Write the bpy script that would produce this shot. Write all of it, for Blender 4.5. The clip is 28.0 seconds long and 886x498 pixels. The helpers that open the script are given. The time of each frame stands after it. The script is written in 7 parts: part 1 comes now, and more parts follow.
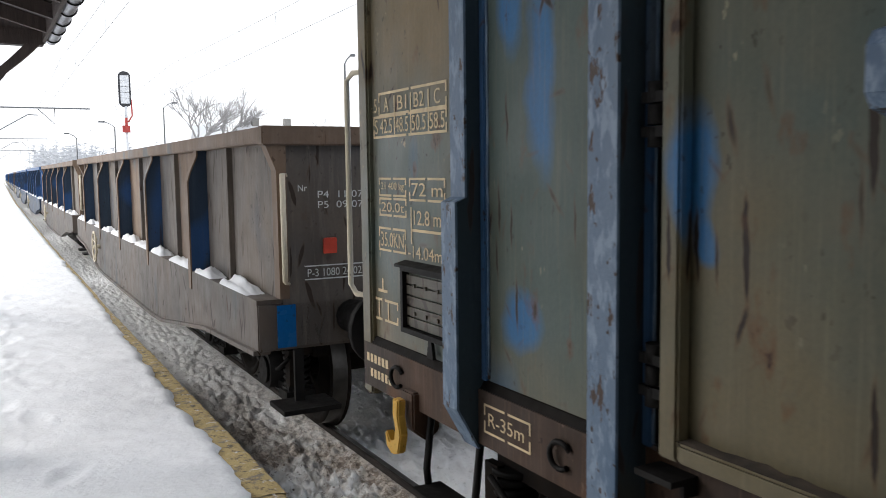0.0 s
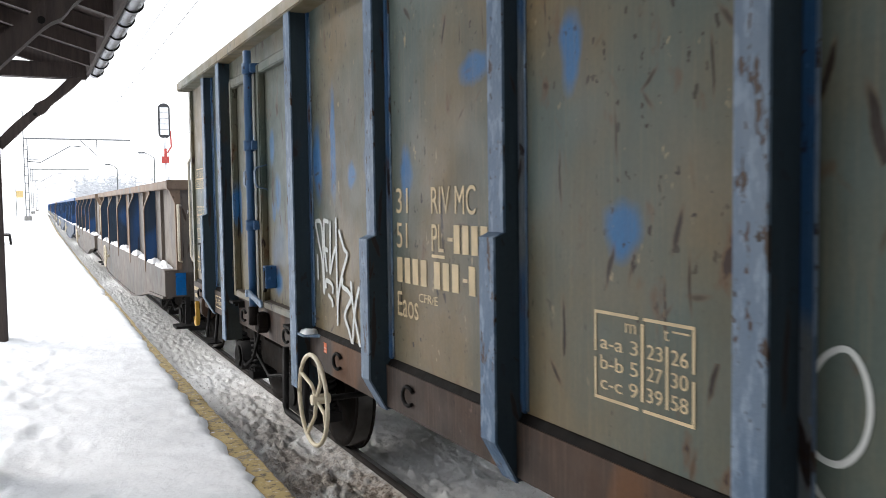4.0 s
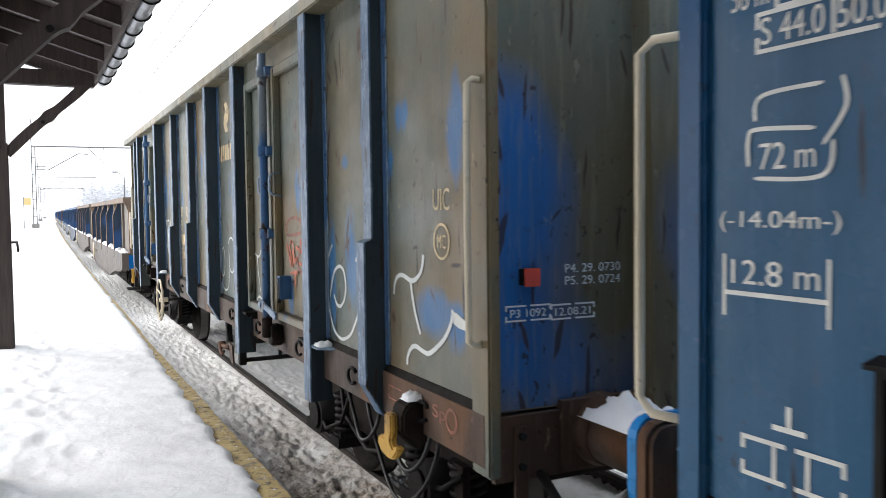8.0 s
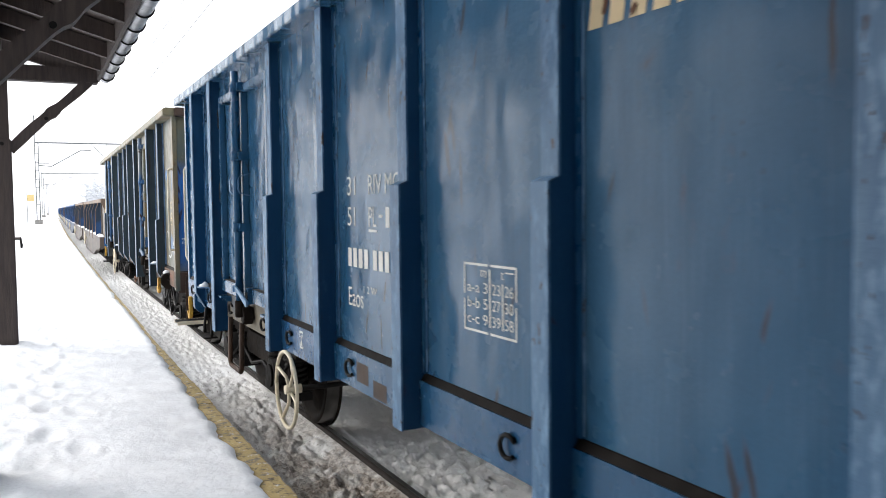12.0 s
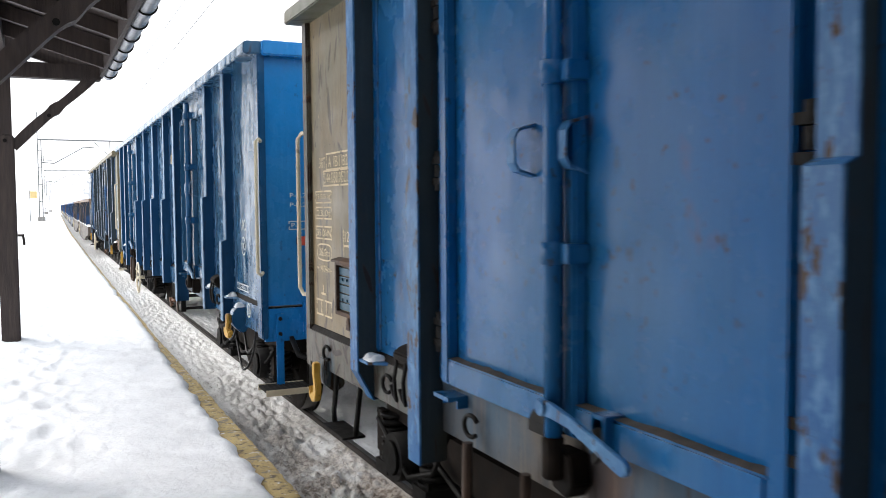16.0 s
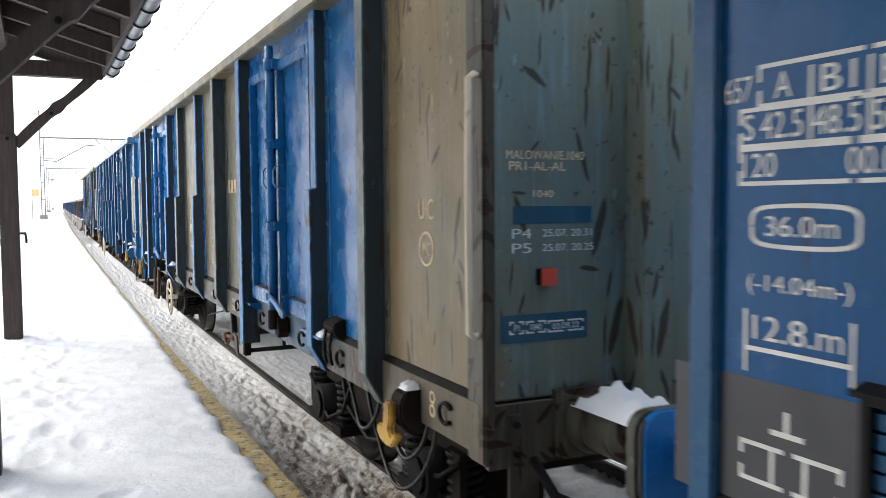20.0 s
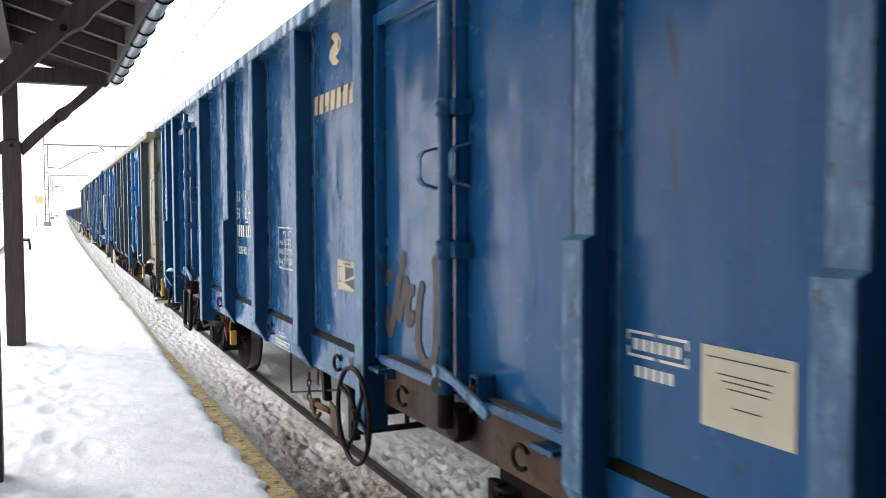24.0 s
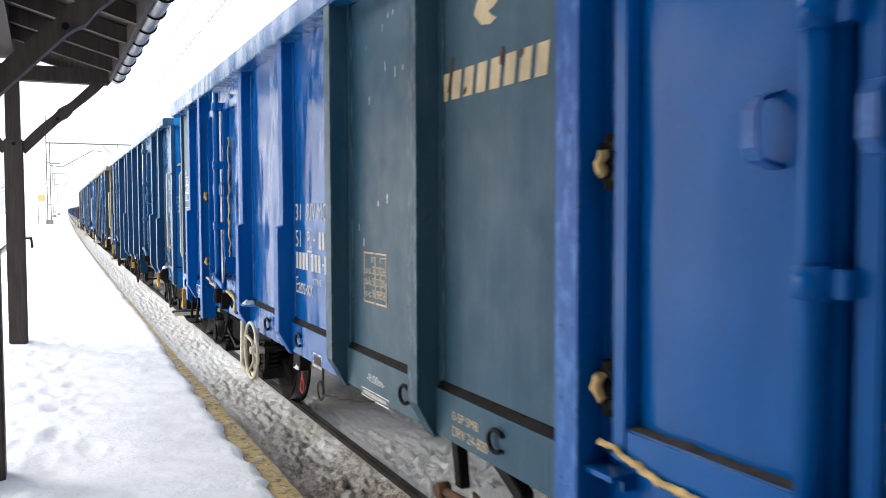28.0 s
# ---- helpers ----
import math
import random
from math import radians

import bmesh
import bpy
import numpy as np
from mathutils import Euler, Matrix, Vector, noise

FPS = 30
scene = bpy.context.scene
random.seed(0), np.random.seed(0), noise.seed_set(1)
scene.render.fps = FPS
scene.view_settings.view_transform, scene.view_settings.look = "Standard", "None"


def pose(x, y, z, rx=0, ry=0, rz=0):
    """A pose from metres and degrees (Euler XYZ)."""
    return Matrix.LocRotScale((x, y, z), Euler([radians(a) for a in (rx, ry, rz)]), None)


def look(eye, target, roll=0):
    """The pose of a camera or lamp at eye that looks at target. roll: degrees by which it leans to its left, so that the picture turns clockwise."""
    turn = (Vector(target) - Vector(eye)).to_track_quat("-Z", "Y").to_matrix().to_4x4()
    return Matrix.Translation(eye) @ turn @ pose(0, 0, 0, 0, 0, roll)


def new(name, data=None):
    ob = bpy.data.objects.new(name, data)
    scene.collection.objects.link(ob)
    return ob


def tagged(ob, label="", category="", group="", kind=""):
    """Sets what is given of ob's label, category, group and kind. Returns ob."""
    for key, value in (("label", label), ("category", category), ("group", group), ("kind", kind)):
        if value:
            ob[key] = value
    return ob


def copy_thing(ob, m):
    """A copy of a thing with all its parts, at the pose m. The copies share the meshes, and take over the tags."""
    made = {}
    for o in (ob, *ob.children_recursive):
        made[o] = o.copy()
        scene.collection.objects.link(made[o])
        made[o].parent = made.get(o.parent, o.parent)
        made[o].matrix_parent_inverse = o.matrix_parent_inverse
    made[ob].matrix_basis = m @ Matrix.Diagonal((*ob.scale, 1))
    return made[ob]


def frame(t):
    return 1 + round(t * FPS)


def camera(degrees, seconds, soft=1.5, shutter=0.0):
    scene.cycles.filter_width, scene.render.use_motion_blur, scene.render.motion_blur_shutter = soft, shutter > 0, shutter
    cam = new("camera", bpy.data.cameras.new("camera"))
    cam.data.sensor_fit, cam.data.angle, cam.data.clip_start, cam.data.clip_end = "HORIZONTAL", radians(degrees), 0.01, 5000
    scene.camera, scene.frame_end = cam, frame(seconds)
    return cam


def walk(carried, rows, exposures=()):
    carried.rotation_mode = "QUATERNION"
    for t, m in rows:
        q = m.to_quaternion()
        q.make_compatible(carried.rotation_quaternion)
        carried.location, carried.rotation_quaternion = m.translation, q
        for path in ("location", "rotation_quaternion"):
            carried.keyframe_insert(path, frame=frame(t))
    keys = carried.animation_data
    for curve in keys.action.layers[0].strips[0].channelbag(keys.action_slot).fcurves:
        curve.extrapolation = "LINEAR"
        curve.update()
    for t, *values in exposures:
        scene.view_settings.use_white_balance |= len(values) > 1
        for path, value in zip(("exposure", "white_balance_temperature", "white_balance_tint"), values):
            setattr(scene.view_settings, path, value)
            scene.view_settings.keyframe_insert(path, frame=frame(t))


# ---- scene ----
# World: y runs along the track, x to the right of the platform, z = 0 is the platform's top. The train rolls towards +y.
RAIL_Z = -0.32          # top of the rails
AXIS = 2.99             # middle of the near track
EDGE = 1.27             # edge of the platform
PITCH = 14.04           # length over buffers of a tall wagon

cam = camera(55.4, 28.0, soft=0.8, shutter=0.25)
EYE = (0.0, 0.0, 1.60)
TURNS = [(0.0, -28.76, -5.33, 0.7), (0.5, -27.87, -4.71, 0.61), (1.0, -27.16, -4.31, 0.72), (1.5, -26.74, -4.03, 0.81),
         (2.0, -26.6, -3.81, 0.81), (2.5, -26.56, -3.63, 0.78), (3.0, -26.54, -3.46, 0.76), (3.5, -26.53, -3.35, 0.75),
         (5.5, -26.23, -3.14, 0.9), (6.0, -26.22, -2.84, 0.82), (6.5, -26.21, -2.73, 0.73), (7.0, -26.18, -2.71, 0.66),
         (8.0, -26.09, -2.75, 0.67), (9.0, -26.05, -2.81, 0.67), (10.0, -25.98, -2.82, 0.62), (11.0, -25.95, -2.92, 0.65),
         (11.5, -25.91, -2.96, 0.66), (13.5, -25.87, -3.01, 0.57), (14.0, -25.83, -3.0, 0.51), (15.0, -25.79, -3.05, 0.49),
         (16.0, -25.75, -3.1, 0.45), (17.0, -25.7, -3.11, 0.39), (18.0, -25.69, -3.19, 0.39), (19.0, -25.66, -3.21, 0.37),
         (20.0, -25.62, -3.2, 0.38), (20.5, -25.58, -3.08, 0.37), (22.5, -25.49, -2.73, 0.28), (23.0, -25.46, -2.7, 0.23),
         (24.0, -25.42, -2.66, 0.21), (25.0, -25.38, -2.67, 0.24), (26.0, -25.35, -2.72, 0.24), (27.0, -25.33, -2.71, 0.2),
         (28.0, -25.3, -2.77, 0.2)]
BASE_STOPS = 1.02
walk(cam, [(t, pose(*EYE, 90 + p, r, y)) for t, y, p, r in TURNS],
     [(t, BASE_STOPS + d) for t, d in ((0.0, -0.48), (1.0, -0.36), (2.0, -0.22), (3.0, -0.15), (5.5, -0.04), (28.0, 0.0))])

# way rolled by the train at each full second
ROLLED = [0.05, 1.267, 2.598, 3.981, 5.436, 6.975, 8.607, 10.336, 12.164, 14.089, 16.109, 18.218, 20.412, 22.684, 25.028,
          27.439, 29.91, 32.439, 35.021, 37.653, 40.334, 43.063, 45.842, 48.672, 51.554, 54.492, 57.489, 60.547, 63.669]


def slant(y):
    """How steeply the line bends to the right at y."""
    return float(np.interp(y, (5, 14, 70), (0, 0.010, 0.020)))


BEND_Y = np.arange(-60.0, 420.0, 1.0)
BEND_X = np.concatenate(([0.0], np.cumsum([slant(v + 0.5) for v in BEND_Y[:-1]])))


def bend(y):
    """How far the gentle curve has carried the line to the right at y."""
    return float(np.interp(y, BEND_Y, BEND_X))


# ---- light ----
world = bpy.data.worlds.new("winter_sky")
scene.world = world
world.use_nodes = True
wn = world.node_tree
sky = wn.nodes.new("ShaderNodeTexSky")
sky.sky_type, sky.sun_disc, sky.sun_elevation, sky.sun_rotation = "NISHITA", False, radians(29), radians(322)
sky.dust_density, sky.air_density = 6.0, 1.5
cloud = wn.nodes.new("ShaderNodeMix")
cloud.data_type = "RGBA"
cloud.inputs[0].default_value = 0.9
cloud.inputs[7].default_value = (10.0, 10.4, 11.1, 1)
wn.links.new(sky.outputs[0], cloud.inputs[6])
wn.links.new(cloud.outputs[2], wn.nodes["Background"].inputs[0])
wn.nodes["Background"].inputs[1].default_value = 0.097
sun = new("sun", bpy.data.lights.new("sun", "SUN"))
sun.data.energy, sun.data.angle, sun.data.color = 1.4, radians(30), (1, 0.98, 0.95)
sun.matrix_world = look((0, 0, 0), (0.55, -0.71, -0.5))


# ---- helpers for shapes ----
def box(bm, x0, x1, y0, y1, z0, z1):
    v = [bm.verts.new((x, y, z)) for x in (x0, x1) for y in (y0, y1) for z in (z0, z1)]
    for q in ((0, 1, 3, 2), (4, 6, 7, 5), (0, 4, 5, 1), (2, 3, 7, 6), (0, 2, 6, 4), (1, 5, 7, 3)):
        bm.faces.new([v[i] for i in q])
    return v


def rod(bm, a, b, r, n=10, r2=None):
    """A round bar from a to b."""
    a, b = Vector(a), Vector(b)
    w = (b - a).normalized()
    u = w.orthogonal().normalized()
    q = w.cross(u)
    rings = []
    for p, k in ((a, r), (b, r if r2 is None else r2)):
        rings.append([bm.verts.new(p + k * (math.cos(6.28319 * i / n) * u + math.sin(6.28319 * i / n) * q)) for i in range(n)])
    for i in range(n):
        bm.faces.new((rings[0][i], rings[0][(i + 1) % n], rings[1][(i + 1) % n], rings[1][i])).smooth = n > 6
    bm.faces.new(rings[0][::-1])
    bm.faces.new(rings[1])


def pipe(bm, pts, r, n=8):
    """A bent round bar through pts."""
    pts = [Vector(p) for p in pts]
    rings = []
    u = None
    for i, p in enumerate(pts):
        w = (pts[min(i + 1, len(pts) - 1)] - pts[max(i - 1, 0)]).normalized()
        u = w.orthogonal().normalized() if u is None else (u - w * u.dot(w)).normalized()
        q = w.cross(u)
        rings.append([bm.verts.new(p + r * (math.cos(6.28319 * k / n) * u + math.sin(6.28319 * k / n) * q)) for k in range(n)])
    for a, b in zip(rings, rings[1:]):
        for k in range(n):
            bm.faces.new((a[k], a[(k + 1) % n], b[(k + 1) % n], b[k])).smooth = True
    bm.faces.new(rings[0][::-1])
    bm.faces.new(rings[-1])


def prism(bm, poly, axis, a, b):
    """A flat outline pushed from a to b along an axis; outline in the two other axes, in order x, y, z."""
    def at(p, k):
        p = list(p)
        p.insert("xyz".index(axis), k)
        return p
    lo, hi = [bm.verts.new(at(p, a)) for p in poly], [bm.verts.new(at(p, b)) for p in poly]
    n = len(poly)
    for i in range(n):
        bm.faces.new((lo[i], lo[(i + 1) % n], hi[(i + 1) % n], hi[i]))
    bm.faces.new(lo[::-1])
    bm.faces.new(hi)


def mesh_of(bm, name, material, bevel=0.0):
    bmesh.ops.recalc_face_normals(bm, faces=bm.faces[:])
    if bevel:
        bmesh.ops.bevel(bm, geom=bm.edges[:], offset=bevel, segments=2, affect="EDGES", clamp_overlap=True)
    me = bpy.data.meshes.new(name)
    bm.to_mesh(me)
    bm.free()
    for m in material if isinstance(material, (list, tuple)) else [material]:
        me.materials.append(m)
    return me


def part(name, bm, material, parent=None, label="", bevel=0.0):
    ob = new(name, mesh_of(bm, name, material, bevel))
    ob.parent = parent
    if label:
        ob["label"] = label
    return ob


def thing(name, label, category, group="", kind="", m=None):
    ob = new(name)
    ob.empty_display_size = 0.1
    if m is not None:
        ob.matrix_basis = m
    return tagged(ob, label, category, group, kind)


def setting(name, bm, material, label, category, bevel=0.0, kind="structure"):
    return tagged(part(name, bm, material, None, "", bevel), label, category, "", kind)


# ---- materials ----
class Nodes:
    """Short names for building a material."""

    def __init__(self, name, rough=0.6, metal=0.0):
        self.m = bpy.data.materials.new(name)
        self.m.use_nodes = True
        self.t = self.m.node_tree
        self.b = self.t.nodes["Principled BSDF"]
        self.b.inputs["Roughness"].default_value, self.b.inputs["Metallic"].default_value = rough, metal
        self.co = self.t.nodes.new("ShaderNodeTexCoord").outputs["Object"]

    def put(self, to, value):
        if isinstance(value, bpy.types.NodeSocket):
            self.t.links.new(value, to)
        else:
            to.default_value = (*value, 1) if isinstance(value, tuple) and len(value) == 3 and to.type == "RGBA" else value

    def moved(self, scale, shift=(0, 0, 0), turn=0.0):
        n = self.t.nodes.new("ShaderNodeMapping")
        if turn:
            n.vector_type = "TEXTURE"
            scale = tuple(1 / v for v in scale)
        n.inputs["Rotation"].default_value = (turn, 0, 0)
        n.inputs["Scale"].default_value, n.inputs["Location"].default_value = scale, shift
        self.t.links.new(self.co, n.inputs[0])
        return n.outputs[0]

    def noise(self, scale, detail=4.0, stretch=(1, 1, 1), shift=(0, 0, 0), rough=0.55, turn=0.0):
        n = self.t.nodes.new("ShaderNodeTexNoise")
        n.inputs["Scale"].default_value, n.inputs["Detail"].default_value = scale, detail
        n.inputs["Roughness"].default_value = rough
        self.t.links.new(self.moved(stretch, shift, turn), n.inputs["Vector"])
        return n.outputs[0]

    def gouges(self, wide, tall, turn, seed):
        """Sparse ragged marks: distance to the nearest one, and two random values of it."""
        wob = self.t.nodes.new("ShaderNodeTexNoise")
        wob.inputs["Scale"].default_value, wob.inputs["Detail"].default_value = 14.0, 4.0
        self.t.links.new(self.co, wob.inputs["Vector"])
        add = self.t.nodes.new("ShaderNodeVectorMath")
        add.operation = "MULTIPLY_ADD"
        add.inputs[1].default_value = (0.0, 0.022, 0.022)
        self.t.links.new(wob.outputs["Color"], add.inputs[0])
        self.t.links.new(self.co, add.inputs[2])
        cut = self.t.nodes.new("ShaderNodeSeparateXYZ")
        self.t.links.new(add.outputs[0], cut.inputs[0])
        flat = self.t.nodes.new("ShaderNodeCombineXYZ")         # side walls run along y, end walls along x
        self.t.links.new(self.calc("ADD", cut.outputs[0], cut.outputs[1]), flat.inputs[1])
        self.t.links.new(cut.outputs[2], flat.inputs[2])
        rot = self.t.nodes.new("ShaderNodeMapping")
        rot.inputs["Rotation"].default_value = (turn, 0, 0)
        self.t.links.new(flat.outputs[0], rot.inputs[0])
        size = self.t.nodes.new("ShaderNodeMapping")
        size.inputs["Scale"].default_value, size.inputs["Location"].default_value = (0.0, wide, tall), (seed, seed * 1.3 + turn, seed * 0.7)
        self.t.links.new(rot.outputs[0], size.inputs[0])
        v = self.t.nodes.new("ShaderNodeTexVoronoi")
        v.inputs["Scale"].default_value = 1.0
        self.t.links.new(size.outputs[0], v.inputs["Vector"])
        sep = self.t.nodes.new("ShaderNodeSeparateColor")
        self.t.links.new(v.outputs["Color"], sep.inputs[0])
        return v.outputs["Distance"], sep.outputs[0], sep.outputs[1]

    def step(self, value, lo, hi, a=0.0, b=1.0):
        n = self.t.nodes.new("ShaderNodeMapRange")
        n.clamp = True
        for i, v in enumerate((value, lo, hi, a, b)):
            self.put(n.inputs[i], v)
        return n.outputs[0]

    def mix(self, k, a, b, blend="MIX"):
        n = self.t.nodes.new("ShaderNodeMix")
        n.data_type, n.blend_type = "RGBA", blend
        self.put(n.inputs[0], k)
        self.put(n.inputs[6], a)
        self.put(n.inputs[7], b)
        return n.outputs[2]

    def calc(self, op, a, b=0.0):
        n = self.t.nodes.new("ShaderNodeMath")
        n.operation = op
        self.put(n.inputs[0], a)
        self.put(n.inputs[1], b)
        return n.outputs[0]

    def bump(self, height, strength=0.3, distance=0.01):
        n = self.t.nodes.new("ShaderNodeBump")
        n.inputs["Strength"].default_value, n.inputs["Distance"].default_value = strength, distance
        self.put(n.inputs["Height"], height)
        self.t.links.new(n.outputs[0], self.b.inputs["Normal"])

    def done(self, color, rough=None):
        self.put(self.b.inputs["Base Color"], color)
        if rough is not None:
            self.put(self.b.inputs["Roughness"], rough)
        return self.m


def paint(name, base, second, patch=None, much=0.5, spots=0.5, streaks=0.3, shine=0.45, seed=0.0, dents=0.5, soft=0.05, gloss=0.5, blots=()):
    """Weathered wagon paint: two tones, soft sprayed patches of another coat, rain streaks, rust scars and scratches."""
    n = Nodes(name, shine)
    sh = (seed, seed * 1.7, seed * 0.6)
    c = n.mix(n.step(n.noise(0.8, 4, shift=sh), 0.40, 0.62), base, second)
    c = n.mix(n.step(n.noise(2.3, 5, (1, 1, 0.5), (sh[2], sh[0], sh[1])), 0.52, 0.72, 0, 0.35), c, tuple(v * 0.6 for v in base))
    if patch:
        k = n.step(n.noise(1.7, 1.5, (1, 1, 0.5), (sh[1], sh[0], 2), 0.4), 1 - much, 1 - much + soft)
        c = n.mix(k, c, patch)
    if blots:
        wob = n.t.nodes.new("ShaderNodeVectorMath")
        wob.operation = "MULTIPLY_ADD"
        small = n.t.nodes.new("ShaderNodeTexNoise")
        small.inputs["Scale"].default_value = 5.0
        n.t.links.new(n.co, small.inputs["Vector"])
        n.t.links.new(small.outputs["Color"], wob.inputs[0])
        wob.inputs[1].default_value = (0.0, 0.12, 0.12)
        n.t.links.new(n.co, wob.inputs[2])
        for y, z, ry, rz in blots:
            m = n.t.nodes.new("ShaderNodeMapping")
            m.inputs["Scale"].default_value = (0, 1 / ry, 1 / rz)
            m.inputs["Location"].default_value = (0, -(y + 0.06) / ry, -(z + 0.06) / rz)
            n.t.links.new(wob.outputs[0], m.inputs[0])
            d = n.t.nodes.new("ShaderNodeVectorMath")
            d.operation = "LENGTH"
            n.t.links.new(m.outputs[0], d.inputs[0])
            c = n.mix(n.step(d.outputs["Value"], 0.65, 1.25, 0.9, 0.0), c, patch or SKYBLUE)
    c = n.mix(n.calc("MULTIPLY", n.step(n.noise(2.6, 5, (1, 2.2, 0.10), sh), 0.50, 0.74), streaks), c, tuple(v * 0.35 for v in base))
    c = n.mix(n.calc("MULTIPLY", n.step(n.noise(26, 4, (1, 2.5, 0.10), sh), 0.52, 0.8), streaks), c, tuple(min(1, v * 1.5 + 0.03) for v in second))
    where = n.step(n.noise(0.9, 3, shift=(sh[1], sh[2], 7)), 0.44, 0.60)
    for turn, wide, tall, keep in ((0.25, 16.0, 2.6, 0.66), (-0.30, 20.0, 3.4, 0.64), (0.75, 17.0, 4.0, 0.74), (-0.85, 22.0, 4.5, 0.76), (0.04, 30.0, 2.4, 0.60), (-1.45, 18.0, 4.0, 0.82)):
        mark, chance, size = n.gouges(wide, tall, turn, seed)
        bar = min(0.985, keep + 0.06 + 0.45 * (1.0 - min(1.5, spots)))
        reach = n.calc("MULTIPLY", n.step(size, 0, 1, 0.08, 0.40), n.step(chance, bar, bar + 0.02))
        depth = n.calc("SUBTRACT", reach, mark)
        c = n.mix(n.calc("MULTIPLY", n.calc("MULTIPLY", n.step(depth, -0.05, 0.02), n.step(chance, bar, bar + 0.02)), 0.4 * min(1.0, spots)), c, (0.12, 0.055, 0.024))
        c = n.mix(n.calc("MULTIPLY", n.step(depth, 0.0, 0.05), min(1.0, 1.2 * spots)), c, (0.026, 0.016, 0.011))
    scar = n.noise(5.0, 5, (1, 1.2, 0.7), (sh[2], 3, sh[0]))
    c = n.mix(n.calc("MULTIPLY", n.step(scar, 0.66 - 0.03 * spots, 0.74 - 0.03 * spots), 0.7 * min(1.0, spots) ** 2), c, (0.13, 0.055, 0.022))
    c = n.mix(n.calc("MULTIPLY", n.step(scar, 0.72 - 0.03 * spots, 0.75 - 0.03 * spots), min(1.0, spots)), c, (0.040, 0.020, 0.013))
    fleck = n.calc("MULTIPLY", n.step(n.noise(27.0, 3, (1, 1, 0.7), sh), 0.645, 0.68), where)
    c = n.mix(n.calc("MULTIPLY", fleck, min(1.0, 1.3 * spots)), c, (0.028, 0.017, 0.012))
    pale = n.calc("MULTIPLY", n.step(n.noise(19.0, 4, (1, 1, 0.5), (sh[2], 5, sh[1]), 0.6), 0.66, 0.70), where)
    c = n.mix(n.calc("MULTIPLY", pale, min(1.0, 0.7 * spots)), c, tuple(min(1, v * 1.8 + 0.06) for v in second))
    c = n.mix(n.step(n.noise(60, 4, shift=sh), 0.35, 0.75, 0.0, 0.18), c, tuple(v * 0.5 for v in base))
    graze = n.t.nodes.new("ShaderNodeLayerWeight")
    graze.inputs[0].default_value = 0.3
    n.put(n.b.inputs["Specular IOR Level"], n.step(graze.outputs["Facing"], 0.15, 0.60, 0.3 * gloss, 1.25 * gloss))
    rough = n.step(n.noise(5, 4, shift=sh), 0.3, 0.7, max(0.08, shine - 0.1), shine + 0.15)
    wave = n.calc("ADD", n.calc("MULTIPLY", n.noise(1.5, 2, (1, 1, 0.6), sh), 1.6 * dents), n.calc("MULTIPLY", n.noise(38, 3), 0.05))
    wave = n.calc("ADD", wave, n.calc("MULTIPLY", n.noise(4.2, 1, (1, 1, 0.45), sh), 0.45 * dents))
    n.bump(wave, 0.6, 0.035)
    return n.done(c, rough)


def plain(name, color, rough=0.6, metal=0.0, vary=0.25, scale=8.0, grain=40.0, relief=0.2):
    n = Nodes(name, rough, metal)
    d = tuple(v * (1 - vary) for v in color)
    l = tuple(min(1, v * (1 + vary)) for v in color)
    c = n.mix(n.step(n.noise(scale, 5), 0.3, 0.7), d, l)
    n.bump(n.noise(grain, 4), relief, 0.006)
    return n.done(c, n.step(n.noise(scale * 2, 4), 0.3, 0.7, max(0, rough - 0.12), min(1, rough + 0.12)))


BLUE = (0.012, 0.072, 0.175)
SKYBLUE = (0.020, 0.135, 0.33)
DULL = (0.024, 0.092, 0.18)
OLIVE = (0.092, 0.117, 0.102)
TAN = (0.176, 0.126, 0.062)
TEAL = (0.016, 0.068, 0.115)

OLD = paint("worn_olive_paint", OLIVE, TAN, SKYBLUE, 0.29, 1.35, 0.25, 0.42, 1.3, 0.4, 0.12, 0.5,
            ((2.30, 2.15, 0.07, 0.22), (1.72, 2.06, 0.07, 0.08), (1.42, 2.12, 0.09, 0.10), (2.02, 2.25, 0.05, 0.30), (-0.62, 1.83, 0.09, 0.09), (0.98, 2.05, 0.06, 0.13), (0.30, 2.45, 0.13, 0.06),
             (-1.75, 2.15, 0.05, 0.10), (-5.72, 2.35, 0.04, 0.08), (-6.01, 1.46, 0.167, 0.10), (-6.23, 1.43, 0.09, 0.10), (-6.25, 2.25, 0.07, 0.22), (-5.65, 2.36, 0.048, 0.07), (-5.5, 2.14, 0.054, 0.075), (-0.35, 2.4, 0.06, 0.13), (-3.95, 2.05, 0.07, 0.14), (-3.75, 1.3, 0.06, 0.16)))
